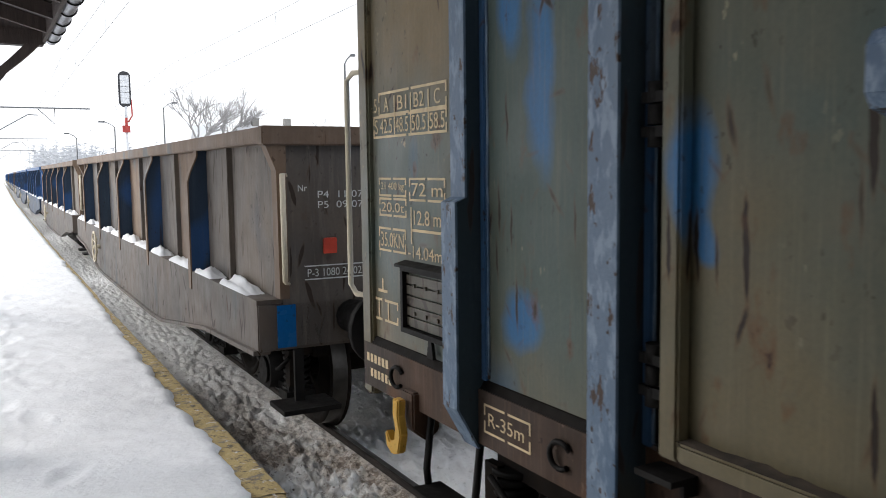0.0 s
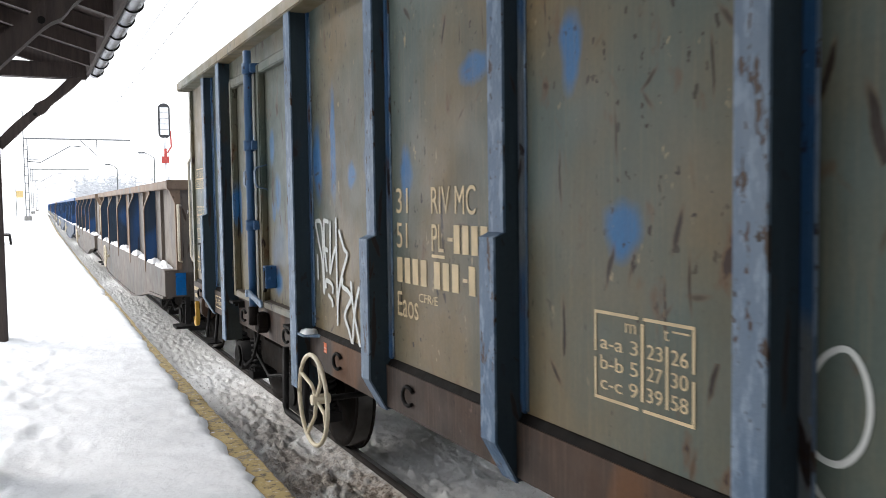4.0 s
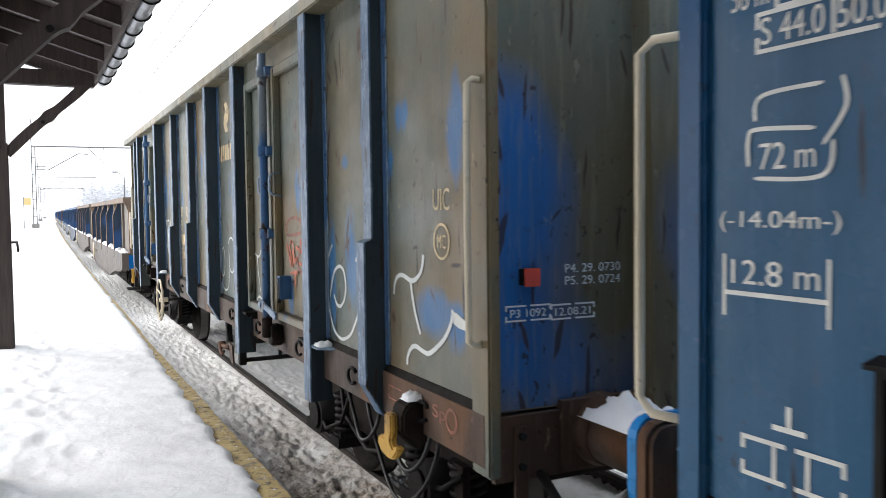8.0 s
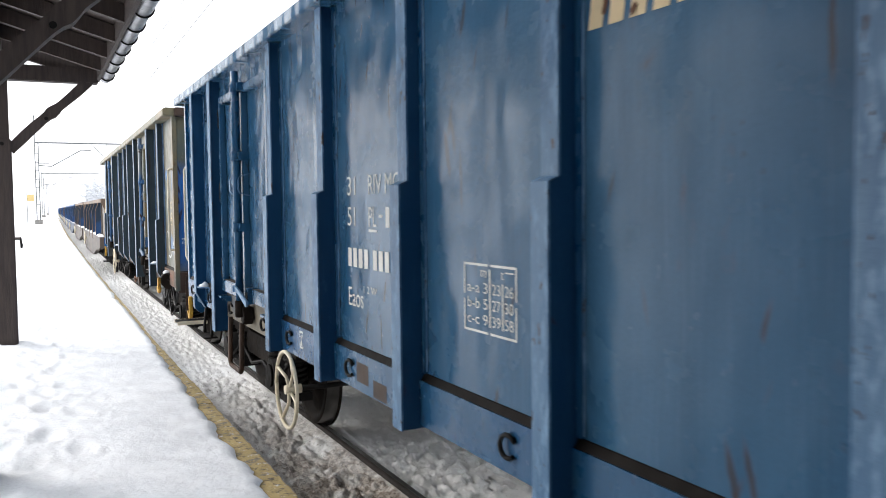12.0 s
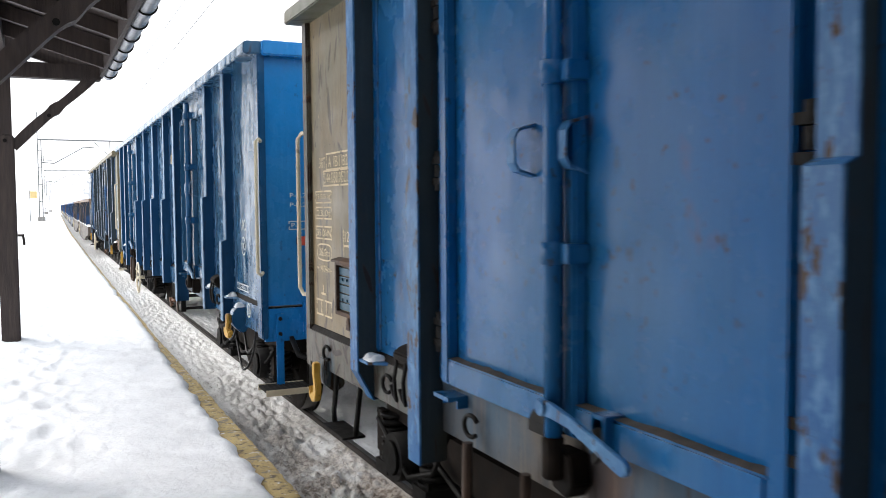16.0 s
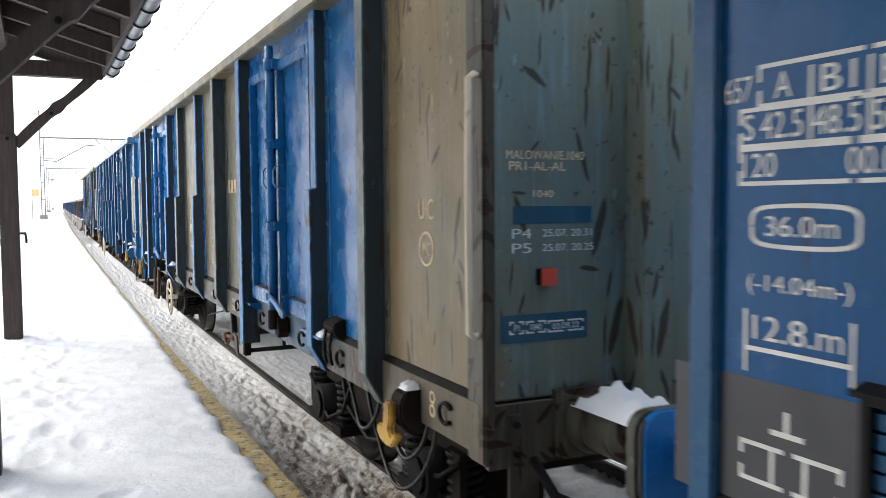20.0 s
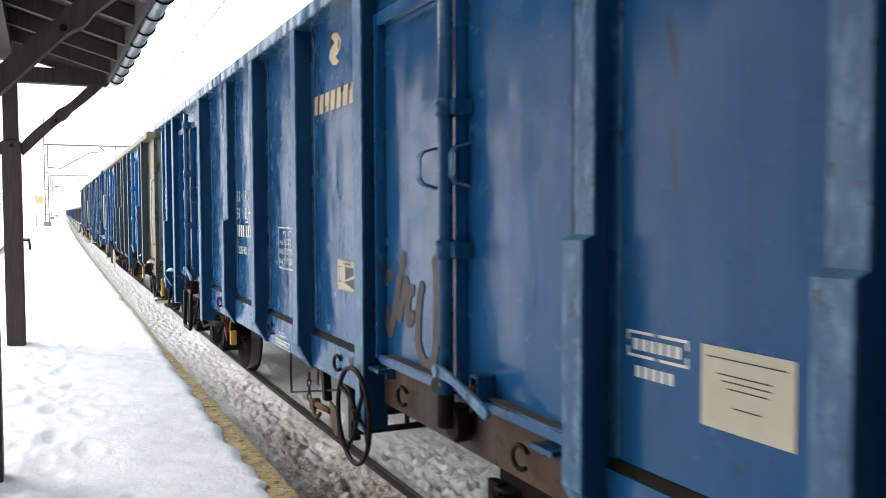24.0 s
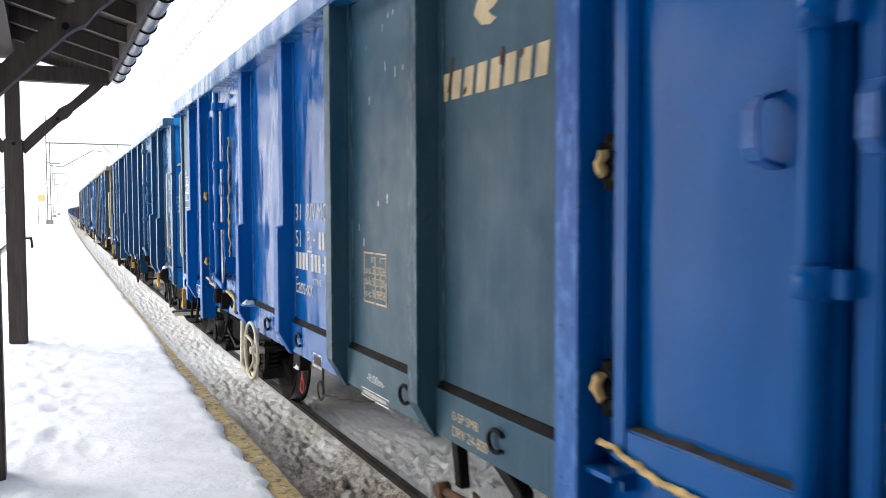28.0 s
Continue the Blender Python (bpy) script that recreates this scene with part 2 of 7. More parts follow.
OLDPATCHED = paint("patched_olive_paint", (0.078, 0.106, 0.094), (0.148, 0.122, 0.072), (0.024, 0.135, 0.31), 0.35, 1.5, 0.25, 0.42, 8.3, 0.4, 0.16, 0.5,
                   ((3.27, 2.32, 0.065, 0.12), (3.16, 1.98, 0.072, 0.13), (3.19, 1.35, 0.093, 0.092), (2.85, 2.1, 0.036, 0.063), (2.74, 2.23, 0.068, 0.083), (4.3, 1.92, 0.06, 0.15), (4.47, 2.56, 0.046, 0.065),
                    (3.88, 2.4, 0.133, 0.044), (3.26, 1.85, 0.044, 0.062), (5.13, 1.4, 0.104, 0.108), (5.19, 2.47, 0.079, 0.155), (5.01, 2.2, 0.073, 0.30), (4.28, 1.74, 0.042, 0.065),
                    (-5.17, 2.39, 0.053, 0.26), (-4.6, 1.52, 0.06, 0.32), (-4.87, 2.2, 0.056, 0.041), (-3.83, 2.19, 0.136, 0.134), (-4.94, 1.65, 0.093, 0.25)))
TANOLD = paint("worn_tan_paint", (0.172, 0.142, 0.082), (0.225, 0.155, 0.070), (0.135, 0.130, 0.088), 0.45, 0.64, 0.4, 0.45, 41.0, 0.4, 0.2)
OLDBLUE = paint("worn_blue_edge_paint", (0.05, 0.11, 0.21), (0.035, 0.10, 0.22), (0.15, 0.17, 0.18), 0.44, 0.9, 0.3, 0.5, 2.6, 0.2)
OLDEND = paint("worn_blue_end_paint", (0.095, 0.108, 0.088), (0.13, 0.105, 0.058), (0.018, 0.115, 0.33), 0.55, 0.6, 0.5, 0.5, 5.1, 0.4, 0.16)
GREENEND = paint("worn_green_end_paint", (0.165, 0.185, 0.145), (0.095, 0.18, 0.205), (0.21, 0.145, 0.078), 0.45, 0.66, 0.6, 0.45, 33.0, 0.5, 0.2)
# Dark blue for post sides, with their shade put into the colour.
SHADEBLUE = paint("shade_dark_blue_paint", (0.028, 0.044, 0.058), (0.036, 0.052, 0.062), (0.05, 0.055, 0.05), 0.36, 0.5, 0.3, 0.5, 31.0, 0.2)
NAVY = paint("dull_navy_paint", BLUE, DULL, None, 0.4, 0.3, 0.2, 0.24, 3.3, 0.8)
ENDBLUE = paint("clear_blue_end_paint", (0.016, 0.20, 0.52), (0.035, 0.21, 0.47), None, 0.4, 0.4, 0.25, 0.24, 27.5, 1.0)
NAVYPALE = paint("faded_navy_paint", DULL, (0.045, 0.12, 0.21), None, 0.4, 0.55, 0.25, 0.20, 7.7, 1.7)
BRIGHT = paint("bright_blue_paint", (0.001, 0.101, 0.375), (0.002, 0.118, 0.42), None, 0.4, 0.15, 0.12, 0.12, 9.1, 1.9, 0.05, 0.15)
# Darker copy of the wagon blue, painting shade onto the post sides.
WEBSHADE = paint("web_shade_blue_paint", (0.006, 0.043, 0.112), (0.010, 0.055, 0.128), None, 0.4, 0.3, 0.2, 0.4, 13.0, 0.4)
MIDBLUE = paint("plain_mid_blue_paint", (0.009, 0.082, 0.225), (0.018, 0.10, 0.235), None, 0.4, 0.4, 0.25, 0.19, 44.0, 1.3)
skin = BRIGHT.node_tree
facing = skin.nodes.new("ShaderNodeLayerWeight")
facing.inputs[0].default_value = 0.3
sheen = skin.nodes.new("ShaderNodeMapRange")
for slot, value in ((1, 0.15), (2, 0.60), (3, 0.10), (4, 0.85)):
    sheen.inputs[slot].default_value = value
skin.links.new(facing.outputs["Facing"], sheen.inputs[0])
skin.links.new(sheen.outputs[0], skin.nodes["Principled BSDF"].inputs["Specular IOR Level"])
BRIGHTOLD = paint("chipped_blue_paint", (0.005, 0.106, 0.315), (0.016, 0.113, 0.270), None, 0.4, 0.6, 0.25, 0.22, 12.4, 0.9)
GREEN = paint("grey_olive_paint", (0.160, 0.134, 0.078), (0.112, 0.120, 0.086), (0.185, 0.138, 0.070), 0.48, 1.0, 0.2, 0.45, 15.2, 0.6, 0.2)
GREENDARK = paint("dark_grey_green_paint", (0.066, 0.068, 0.056), (0.092, 0.080, 0.058), (0.04, 0.065, 0.085), 0.36, 1.1, 0.6, 0.5, 17.9, 0.4)
TEALP = paint("dark_teal_paint", (0.018, 0.080, 0.135), (0.046, 0.100, 0.135), None, 0.4, 0.2, 0.3, 0.45, 21.0, 0.5)
RUST = paint("rusty_brown_steel", (0.044, 0.032, 0.026), (0.088, 0.048, 0.029), (0.120, 0.058, 0.028), 0.42, 0.9, 0.5, 0.75, 4.4, 0.3)
LOWRUST = paint("brown_dusty_paint", (0.20, 0.135, 0.09), (0.16, 0.115, 0.085), (0.12, 0.12, 0.12), 0.35, 0.4, 0.4, 0.7, 6.6, 0.3)
# Dark blue for a sill, and for post sides as painted-in shade.
LOWBLUE = paint("dark_blue_sill_and_shade_paint", (0.03, 0.05, 0.085), (0.04, 0.055, 0.075), (0.03, 0.08, 0.20), 0.36, 0.4, 0.4, 0.6, 8.8, 0.3)
LOWGREY = paint("sooty_brown_grey_paint", (0.120, 0.108, 0.098), (0.155, 0.125, 0.098), (0.075, 0.08, 0.09), 0.42, 0.6, 0.5, 0.7, 18.8, 0.3, 0.15)
LOWSILL = paint("dark_stained_sill_paint", (0.12, 0.095, 0.078), (0.085, 0.08, 0.075), (0.05, 0.07, 0.085), 0.40, 0.8, 0.6, 0.7, 16.1, 0.3, 0.15)
LOWCLEAN = paint("low_wagon_blue_paint", (0.03, 0.10, 0.26), (0.05, 0.12, 0.24), None, 0.4, 0.3, 0.3, 0.5, 3.9, 0.3)
STEEL = plain("dark_oily_steel", (0.012, 0.011, 0.0105), 0.6, 0.0, 0.5)
GRIME = plain("brown_running_gear", (0.013, 0.0095, 0.0075), 0.8, 0.0, 0.7)
TREAD = plain("dull_wheel_tread", (0.07, 0.066, 0.062), 0.4, 0.6, 0.4)
RAILRUST = plain("rusty_rail_side", (0.022, 0.016, 0.013), 0.8, 0.2, 0.5)
RUBBER = plain("black_rubber", (0.015, 0.015, 0.016), 0.6)
CREAM = paint("cream_rail_paint", (0.60, 0.52, 0.37), (0.70, 0.62, 0.48), None, 0.4, 0.35, 0.1, 0.5, 1.1, 0.1)
YELLOW = paint("faded_yellow_paint", (0.56, 0.33, 0.055), (0.46, 0.26, 0.05), (0.12, 0.06, 0.03), 0.40, 0.5, 0.5, 0.6, 3.0, 0.1)
ORANGE = plain("red_plate", (0.62, 0.07, 0.035), 0.5)
WHITE = plain("stencil_white", (0.66, 0.66, 0.62), 0.6, 0, 0.15)
PEACH = plain("stencil_cream", (0.60, 0.47, 0.28), 0.6, 0, 0.2)
SPRAY = plain("spray_white", (0.60, 0.62, 0.60), 0.5, 0, 0.1)
SPRAYRED = plain("spray_red", (0.46, 0.11, 0.05), 0.6, 0, 0.2)
SPRAYREDFAINT = plain("thin_spray_red", (0.24, 0.09, 0.055), 0.6, 0, 0.5, 14)
SPRAYBROWN = plain("spray_brown", (0.055, 0.04, 0.035), 0.6, 0, 0.2)
BLACKPAINT = plain("charcoal_field_paint", (0.035, 0.036, 0.04), 0.55)
GREYGREEN = plain("olive_field_paint", (0.06, 0.07, 0.05), 0.55)


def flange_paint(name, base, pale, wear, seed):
    """Paint of an outer edge: pale from scuffs and painted-in sky light, chipped to dark rust."""
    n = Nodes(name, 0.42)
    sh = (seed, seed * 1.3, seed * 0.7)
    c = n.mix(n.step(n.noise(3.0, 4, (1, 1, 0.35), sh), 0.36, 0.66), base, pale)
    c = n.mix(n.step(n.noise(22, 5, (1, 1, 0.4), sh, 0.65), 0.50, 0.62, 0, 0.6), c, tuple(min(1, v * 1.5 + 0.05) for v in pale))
    chip = n.noise(13, 5, (1, 1.4, 0.5), (sh[2], sh[0], 3), 0.65)
    c = n.mix(n.step(chip, 0.66 - 0.10 * wear, 0.69 - 0.10 * wear), c, (0.045, 0.024, 0.015))
    c = n.mix(n.step(n.noise(41, 3, (1, 1, 0.6), sh), 0.66, 0.70), c, (0.03, 0.02, 0.015))
    n.b.inputs["Specular IOR Level"].default_value = 0.35
    n.bump(n.calc("ADD", n.calc("MULTIPLY", n.step(chip, 0.66 - 0.10 * wear, 0.69 - 0.10 * wear), -1.0), n.noise(50, 3)), 0.4, 0.006)
    return n.done(c)


OLDEDGE = flange_paint("scuffed_lit_grey_blue_edge", (0.065, 0.115, 0.19), (0.13, 0.18, 0.245), 0.55, 1.0)
NAVYEDGE = flange_paint("scuffed_lit_navy_edge", (0.025, 0.09, 0.19), (0.09, 0.18, 0.29), 0.35, 4.0)
BRIGHTEDGE = flange_paint("chipped_lit_blue_edge", (0.012, 0.10, 0.28), (0.05, 0.16, 0.31), 0.9, 8.0)
GLOSSEDGE = flange_paint("glossy_lit_blue_edge", (0.005, 0.09, 0.36), (0.03, 0.14, 0.40), 0.1, 12.0)
GREENEDGE = flange_paint("scuffed_lit_green_edge", (0.06, 0.085, 0.085), (0.12, 0.14, 0.13), 0.5, 15.0)
TEALEDGE = flange_paint("scuffed_lit_teal_edge", (0.02, 0.065, 0.10), (0.05, 0.10, 0.13), 0.3, 19.0)
EDGES = {OLDBLUE.name: OLDEDGE, NAVY.name: NAVYEDGE, BRIGHTOLD.name: BRIGHTEDGE, BRIGHT.name: GLOSSEDGE, GREENDARK.name: GREENEDGE, TEALP.name: TEALEDGE}
TANSILL = paint("tan_stained_sill", (0.14, 0.118, 0.078), (0.105, 0.085, 0.058), (0.07, 0.085, 0.10), 0.38, 0.5, 0.7, 0.6, 23.0, 0.2)
GREYSILL = paint("grey_blue_stained_sill", (0.045, 0.098, 0.155), (0.115, 0.085, 0.055), (0.085, 0.040, 0.020), 0.42, 0.6, 0.6, 0.6, 25.0, 0.2, 0.12)
SEAMBLACK = plain("near_black_seam", (0.009, 0.007, 0.006), 0.75, 0, 0.6, 14)
for coat in (SEAMBLACK, STEEL, GRIME):
    coat.node_tree.nodes["Principled BSDF"].inputs["Specular IOR Level"].default_value = 0.12
DIRT = plain("brown_grit", (0.060, 0.046, 0.034), 0.85, 0, 0.6, 22, 60, 0.6)


def snow_stuff(name, clean, dirt, much, seed):
    n = Nodes(name, 0.75)
    c = n.mix(n.step(n.noise(2.5, 5, shift=(seed, 0, 0)), 0.35, 0.7), clean, tuple(v * 0.9 for v in clean))
    c = n.mix(n.step(n.noise(1.3, 6, (1, 0.35, 1), (0, seed, 0), 0.65), 1 - much, 1 - much + 0.28), c, dirt)
    c = n.mix(n.step(n.noise(9, 6, shift=(0, seed, seed), rough=0.7), 0.48, 0.66, 0, much * 0.8), c, dirt)
    c = n.mix(n.step(n.noise(34, 5, shift=(0, 0, seed)), 0.5, 0.75, 0, much * 0.9), c, tuple(v * 0.5 for v in dirt))
    n.bump(n.calc("ADD", n.noise(42, 5, rough=0.65), n.noise(11, 4)), 0.5 if much > 0.5 else 0.28, 0.03)
    n.b.inputs["Subsurface Weight"].default_value = 0.0
    return n.done(c)


SNOW = snow_stuff("trodden_snow", (0.84, 0.85, 0.87), (0.74, 0.745, 0.75), 0.22, 1.0)
FIELD = snow_stuff("open_snow", (0.82, 0.83, 0.85), (0.70, 0.70, 0.70), 0.25, 8.0)


def track_snow():
    """Snow churned with grit and brake dust: crisp clods, browner beside the rail near the platform's end, cleaner between the rails."""
    n = Nodes("dirty_track_snow", 0.85)
    sep = n.t.nodes.new("ShaderNodeSeparateXYZ")
    n.t.links.new(n.co, sep.inputs[0])
    beside = n.step(sep.outputs[0], AXIS - 0.80, AXIS - 0.70, 1.0, 0.0)
    c = n.mix(n.step(n.noise(3.0, 5), 0.38, 0.62), (0.97, 0.965, 0.955), (0.93, 0.92, 0.905))
    fine = n.noise(23, 8, (1, 0.8, 1), (3, 1, 0), 0.75)
    grit = n.calc("MULTIPLY", n.step(fine, 0.57, 0.63, 0, 0.75), n.calc("ADD", n.calc("MULTIPLY", beside, 0.75), 0.25))
    c = n.mix(grit, c, (0.58, 0.545, 0.505))
    crumb = n.calc("MULTIPLY", n.step(n.noise(31, 6, (1, 0.9, 1), (1, 7, 0), 0.7), 0.60, 0.63, 0, 0.95), n.calc("ADD", n.calc("MULTIPLY", beside, 0.75), 0.25))
    c = n.mix(crumb, c, (0.17, 0.135, 0.11))
    near = n.step(sep.outputs[1], 5.4, 9.5, 1.0, 0.05)
    soil = n.calc("MULTIPLY", near, n.step(n.noise(2.6, 7, (1, 0.5, 1), (0, 5, 0), 0.7), 0.40, 0.54))
    soil = n.calc("MULTIPLY", soil, n.calc("ADD", n.calc("MULTIPLY", beside, 0.92), 0.08))
    earth = n.mix(n.step(fine, 0.46, 0.54), (0.62, 0.55, 0.48), (0.25, 0.195, 0.155))
    c = n.mix(soil, c, n.mix(n.step(n.noise(43, 5, rough=0.7), 0.57, 0.62, 0, 0.9), earth, (0.055, 0.040, 0.032)))
    n.bump(n.calc("ADD", n.noise(62, 6, rough=0.7), n.calc("MULTIPLY", fine, 1.8)), 0.6, 0.014)
    return n.done(c)


SOILED = track_snow()
CAPSNOW = plain("fresh_snow", (0.82, 0.83, 0.85), 0.7, 0, 0.05, 6, 60, 0.3)
CONCRETE = plain("grey_concrete", (0.24, 0.23, 0.21), 0.85, 0, 0.3)


def slab_paint():
    n = Nodes("worn_yellow_slab", 0.8)
    n.co = n.t.nodes["Texture Coordinate"].outputs["Object"]
    c = n.mix(n.step(n.noise(5, 5), 0.35, 0.7), (0.52, 0.39, 0.17), (0.40, 0.30, 0.13))
    c = n.mix(n.step(n.noise(17, 6, rough=0.75), 0.53, 0.60), c, (0.12, 0.095, 0.07))
    c = n.mix(n.step(n.noise(8, 6, shift=(2, 5, 0), rough=0.7), 0.55, 0.62), c, (0.22, 0.19, 0.15))
    c = n.mix(n.step(n.noise(9, 6, shift=(4, 1, 0), rough=0.7), 0.58, 0.63), c, (0.72, 0.72, 0.72))
    n.bump(n.noise(30, 6, rough=0.7), 0.9, 0.02)
    return n.done(c)


SLAB = slab_paint()


def timber():
    n = Nodes("dark_brown_timber", 0.65)
    c = n.mix(n.step(n.noise(5, 6, (6, 6, 0.6)), 0.35, 0.7), (0.030, 0.020, 0.017), (0.058, 0.040, 0.033))
    n.bump(n.noise(20, 5, (4, 4, 0.5)), 0.4, 0.008)
    return n.done(c)


WOOD = timber()
ZINC = plain("dull_zinc", (0.30, 0.31, 0.33), 0.38, 0.85, 0.25, 10)


# ---- ground, platform, track ----
def sheet(name, xs, ys, height, material, label, category, kind="structure"):
    """A ground sheet with the height given at each x, y; x follows the bend of the line."""
    bm = bmesh.new()
    rows = [[bm.verts.new((x + bend(y), y, height(x, y))) for x in xs] for y in ys]
    for a, b in zip(rows, rows[1:]):
        for i in range(len(xs) - 1):
            bm.faces.new((a[i], a[i + 1], b[i + 1], b[i])).smooth = True
    return setting(name, bm, material, label, category, kind=kind)


def steps_to(a, b, near, far, grow=1.012):
    """Values from a to b with spacing growing from near to far."""
    out, s = [a], near
    while out[-1] < b:
        out.append(out[-1] + s)
        s = min(far, s * grow)
    return out


rnd = random.Random(4)
FEET = []
for lane, first, pace, count in ((-0.36, 4.2, 0.36, 60), (-0.12, 4.4, 0.40, 56), (0.05, 5.6, 0.37, 60)):
    for k in range(count):                  # left and right feet along each walked line
        y = first + pace * k
        FEET.append((lane + 0.10 * math.sin(0.21 * y + 9 * lane) + (0.10 if k % 2 else -0.10) + rnd.gauss(0, 0.05), y + rnd.gauss(0, 0.09), rnd.gauss(0.1, 0.3)))
FEET += [(rnd.uniform(-0.9, 0.8), rnd.uniform(4, 34), rnd.gauss(0, 0.6)) for k in range(26)]
FEET.sort(key=lambda f: f[1])


def platform_height(x, y, near):
    h = 0.045 + 0.016 * noise.noise((x * 1.3, y * 0.8, 0)) + 0.010 * noise.noise((x * 3.2, y * 5, 3)) + 0.004 * noise.noise((x * 14, y * 11, 7)) + 0.002 * noise.noise((x * 30, y * 24, 2)) + 0.005 * noise.noise((x * 6, y * 15, 6))
    for fx, fy, a in near:
        if abs(fx - x) < 0.26:
            u, v = (x - fx) * math.cos(a) + (y - fy) * math.sin(a), (y - fy) * math.cos(a) - (x - fx) * math.sin(a)
            d = (u / 0.075) ** 2 + (v / 0.17) ** 2
            if d < 9:
                h += -0.017 * math.exp(-d) + 0.007 * math.exp(-(d - 1.9) ** 2 * 3) * (1 + noise.noise((u * 30, v * 30, fx)))
    return h + 0.02 * max(0, min(1, (0.4 - x) / 2))


def snow_edge(y):
    return EDGE - 0.135 + 0.045 * noise.noise((y * 1.1, 4, 0)) + 0.040 * noise.noise((y * 3.3, 1, 0)) + 0.026 * noise.noise((y * 9, 1, 3)) + 0.012 * noise.noise((y * 25, 1, 3)) - 0.015 + 0.10 * max(0, min(1, (y - 5.2) / 6.5))


bm = bmesh.new()
ys = steps_to(1.5, 46, 0.028, 0.12, 1.006)
xs = [-1.6 + 0.026 * i for i in range(106)]
rows = []
for y in ys:
    e = snow_edge(y)
    near = [f for f in FEET if abs(f[1] - y) < 0.4]
    row = []
    for i, x in enumerate(xs):
        k = (x + 1.6) / (xs[-1] + 1.6)
        x = -1.6 + k * (e + 1.6)
        h = platform_height(x, y, near) if k < 0.995 else 0.004
        if e - x < 0.10 and k < 0.995:
            h = 0.006 + max(0.008, h) * ((e - x) / 0.10) ** 0.5
        row.append(bm.verts.new((x + bend(y), y, h)))
    rows.append(row)
for a, b in zip(rows, rows[1:]):
    for i in range(len(xs) - 1):
        bm.faces.new((a[i], a[i + 1], b[i + 1], b[i])).smooth = True
setting("platform_snow", bm, SNOW, "trodden white snow with footprints covering the platform", "snow", kind="stuff")

bm = bmesh.new()
far_ys = [46 + 6 * i for i in range(52)]
rows = [[bm.verts.new((x + bend(y), y, 0.03)) for x in (-6.0, -3.0, -1.5, 0, EDGE - 0.10)] for y in far_ys]
for a, b in zip(rows, rows[1:]):
    for i in range(4):
        bm.faces.new((a[i], a[i + 1], b[i + 1], b[i]))
rows = [[bm.verts.new((x, y, 0.03)) for x in (-6.0, -3, -1.6)] for y in (-30, 0, 15, 30, 46)] 
for a, b in zip(rows, rows[1:]):
    for i in range(2):
        bm.faces.new((a[i], a[i + 1], b[i + 1], b[i]))
rows = [[bm.verts.new((x, y, 0.03)) for x in (-1.6, 0, EDGE - 0.13)] for y in (-30, -10, 1.5)]
for a, b in zip(rows, rows[1:]):
    for i in range(2):
        bm.faces.new((a[i], a[i + 1], b[i + 1], b[i]))
setting("platform_snow_far", bm, FIELD, "smooth white snow on the rest of the platform", "snow", kind="stuff")

bm = bmesh.new()
ys_p = [-30, 0, 5, 10, 14, 20, 28, 36, 46, 60, 80, 110, 150, 200, 260, 340]
rows = [[bm.verts.new((x + bend(y), y, z)) for x, z in ((-6, -0.05), (EDGE - 0.42, -0.05), (EDGE - 0.42, -0.012), (EDGE - 0.38, -0.07), (EDGE - 0.02, -0.07), (EDGE - 0.02, -0.75))] for y in ys_p]
for a, b in zip(rows, rows[1:]):
    for i in range(5):
        bm.faces.new((a[i], a[i + 1], b[i + 1], b[i]))
platform = setting("platform", bm, CONCRETE, "low concrete railway platform under snow", "platform")


sheet("ground", [-400, -120, -40, -12, -3.1, 0.5, 1.2], [-60, -20, 0, 30, 80, 160, 300, 419], lambda x, y: -0.45 if x > -3 else -0.10, FIELD,
      "flat snow-covered ground", "ground")
sheet("ground_beyond", [5.2, 8, 14, 30, 80, 200, 500], [-60, -20, 0, 30, 80, 160, 300, 419], lambda x, y: -0.5, FIELD, "flat snow-covered ground beyond the track", "ground")


def bed_height(x, y):
    """Trampled clods beside the rail, wind-laid ripples between the rails; packed up to the rail's head."""
    big, mid, small = noise.noise((x * 6, y * 5, 5)), noise.noise((x * 13, y * 11, 1)), noise.noise((x * 26, y * 22, 8))
    clod = 0.5 * max(0.0, big) + 1.1 * max(0.0, mid + 0.05) ** 0.8 * (1 if mid > 0.05 else 0.4) + 1.2 * max(0.0, small) ** 0.8
    size = (0.066 if x < AXIS - 0.76 else 0.05) * float(np.interp(y, (5.5, 10), (1.0, 0.62)))
    h = RAIL_Z - 0.115 + 0.018 * noise.noise((x * 1.6, y * 0.9, 2)) + size * clod * (0.8 + 0.6 * noise.noise((x * 2, y * 1.5, 9)))
    h += 0.03 * math.exp(-((x - EDGE) / 0.22) ** 2)
    d = abs(x - AXIS + 0.7535)
    if d < 0.22:
        k = 1 - d / 0.22
        h = h * (1 - k) + (RAIL_Z - 0.058 + 0.022 * clod) * k
    return min(h, RAIL_Z - (0.052 if d < 0.085 else 0.014))


bed_xs = [EDGE - 0.03 + 0.020 * i for i in range(104)] + [3.42, 3.55, 3.7, 3.9, 4.2, 4.6, 5.3]
sheet("trackbed_snow", bed_xs, [-60, -30, -10, -2, 0, 1.5, 2.2] + steps_to(2.5, 62, 0.022, 0.22, 1.005), bed_height, SOILED, "churned dirty grey-brown snow over the trackbed", "snow", "stuff")
sheet("trackbed_snow_far", [EDGE - 0.03, 2.2, 3, 4, 5.3], [62 + 8 * i for i in range(44)], lambda x, y: RAIL_Z - 0.10, SOILED, "dirty snow over the far trackbed", "snow", "stuff")

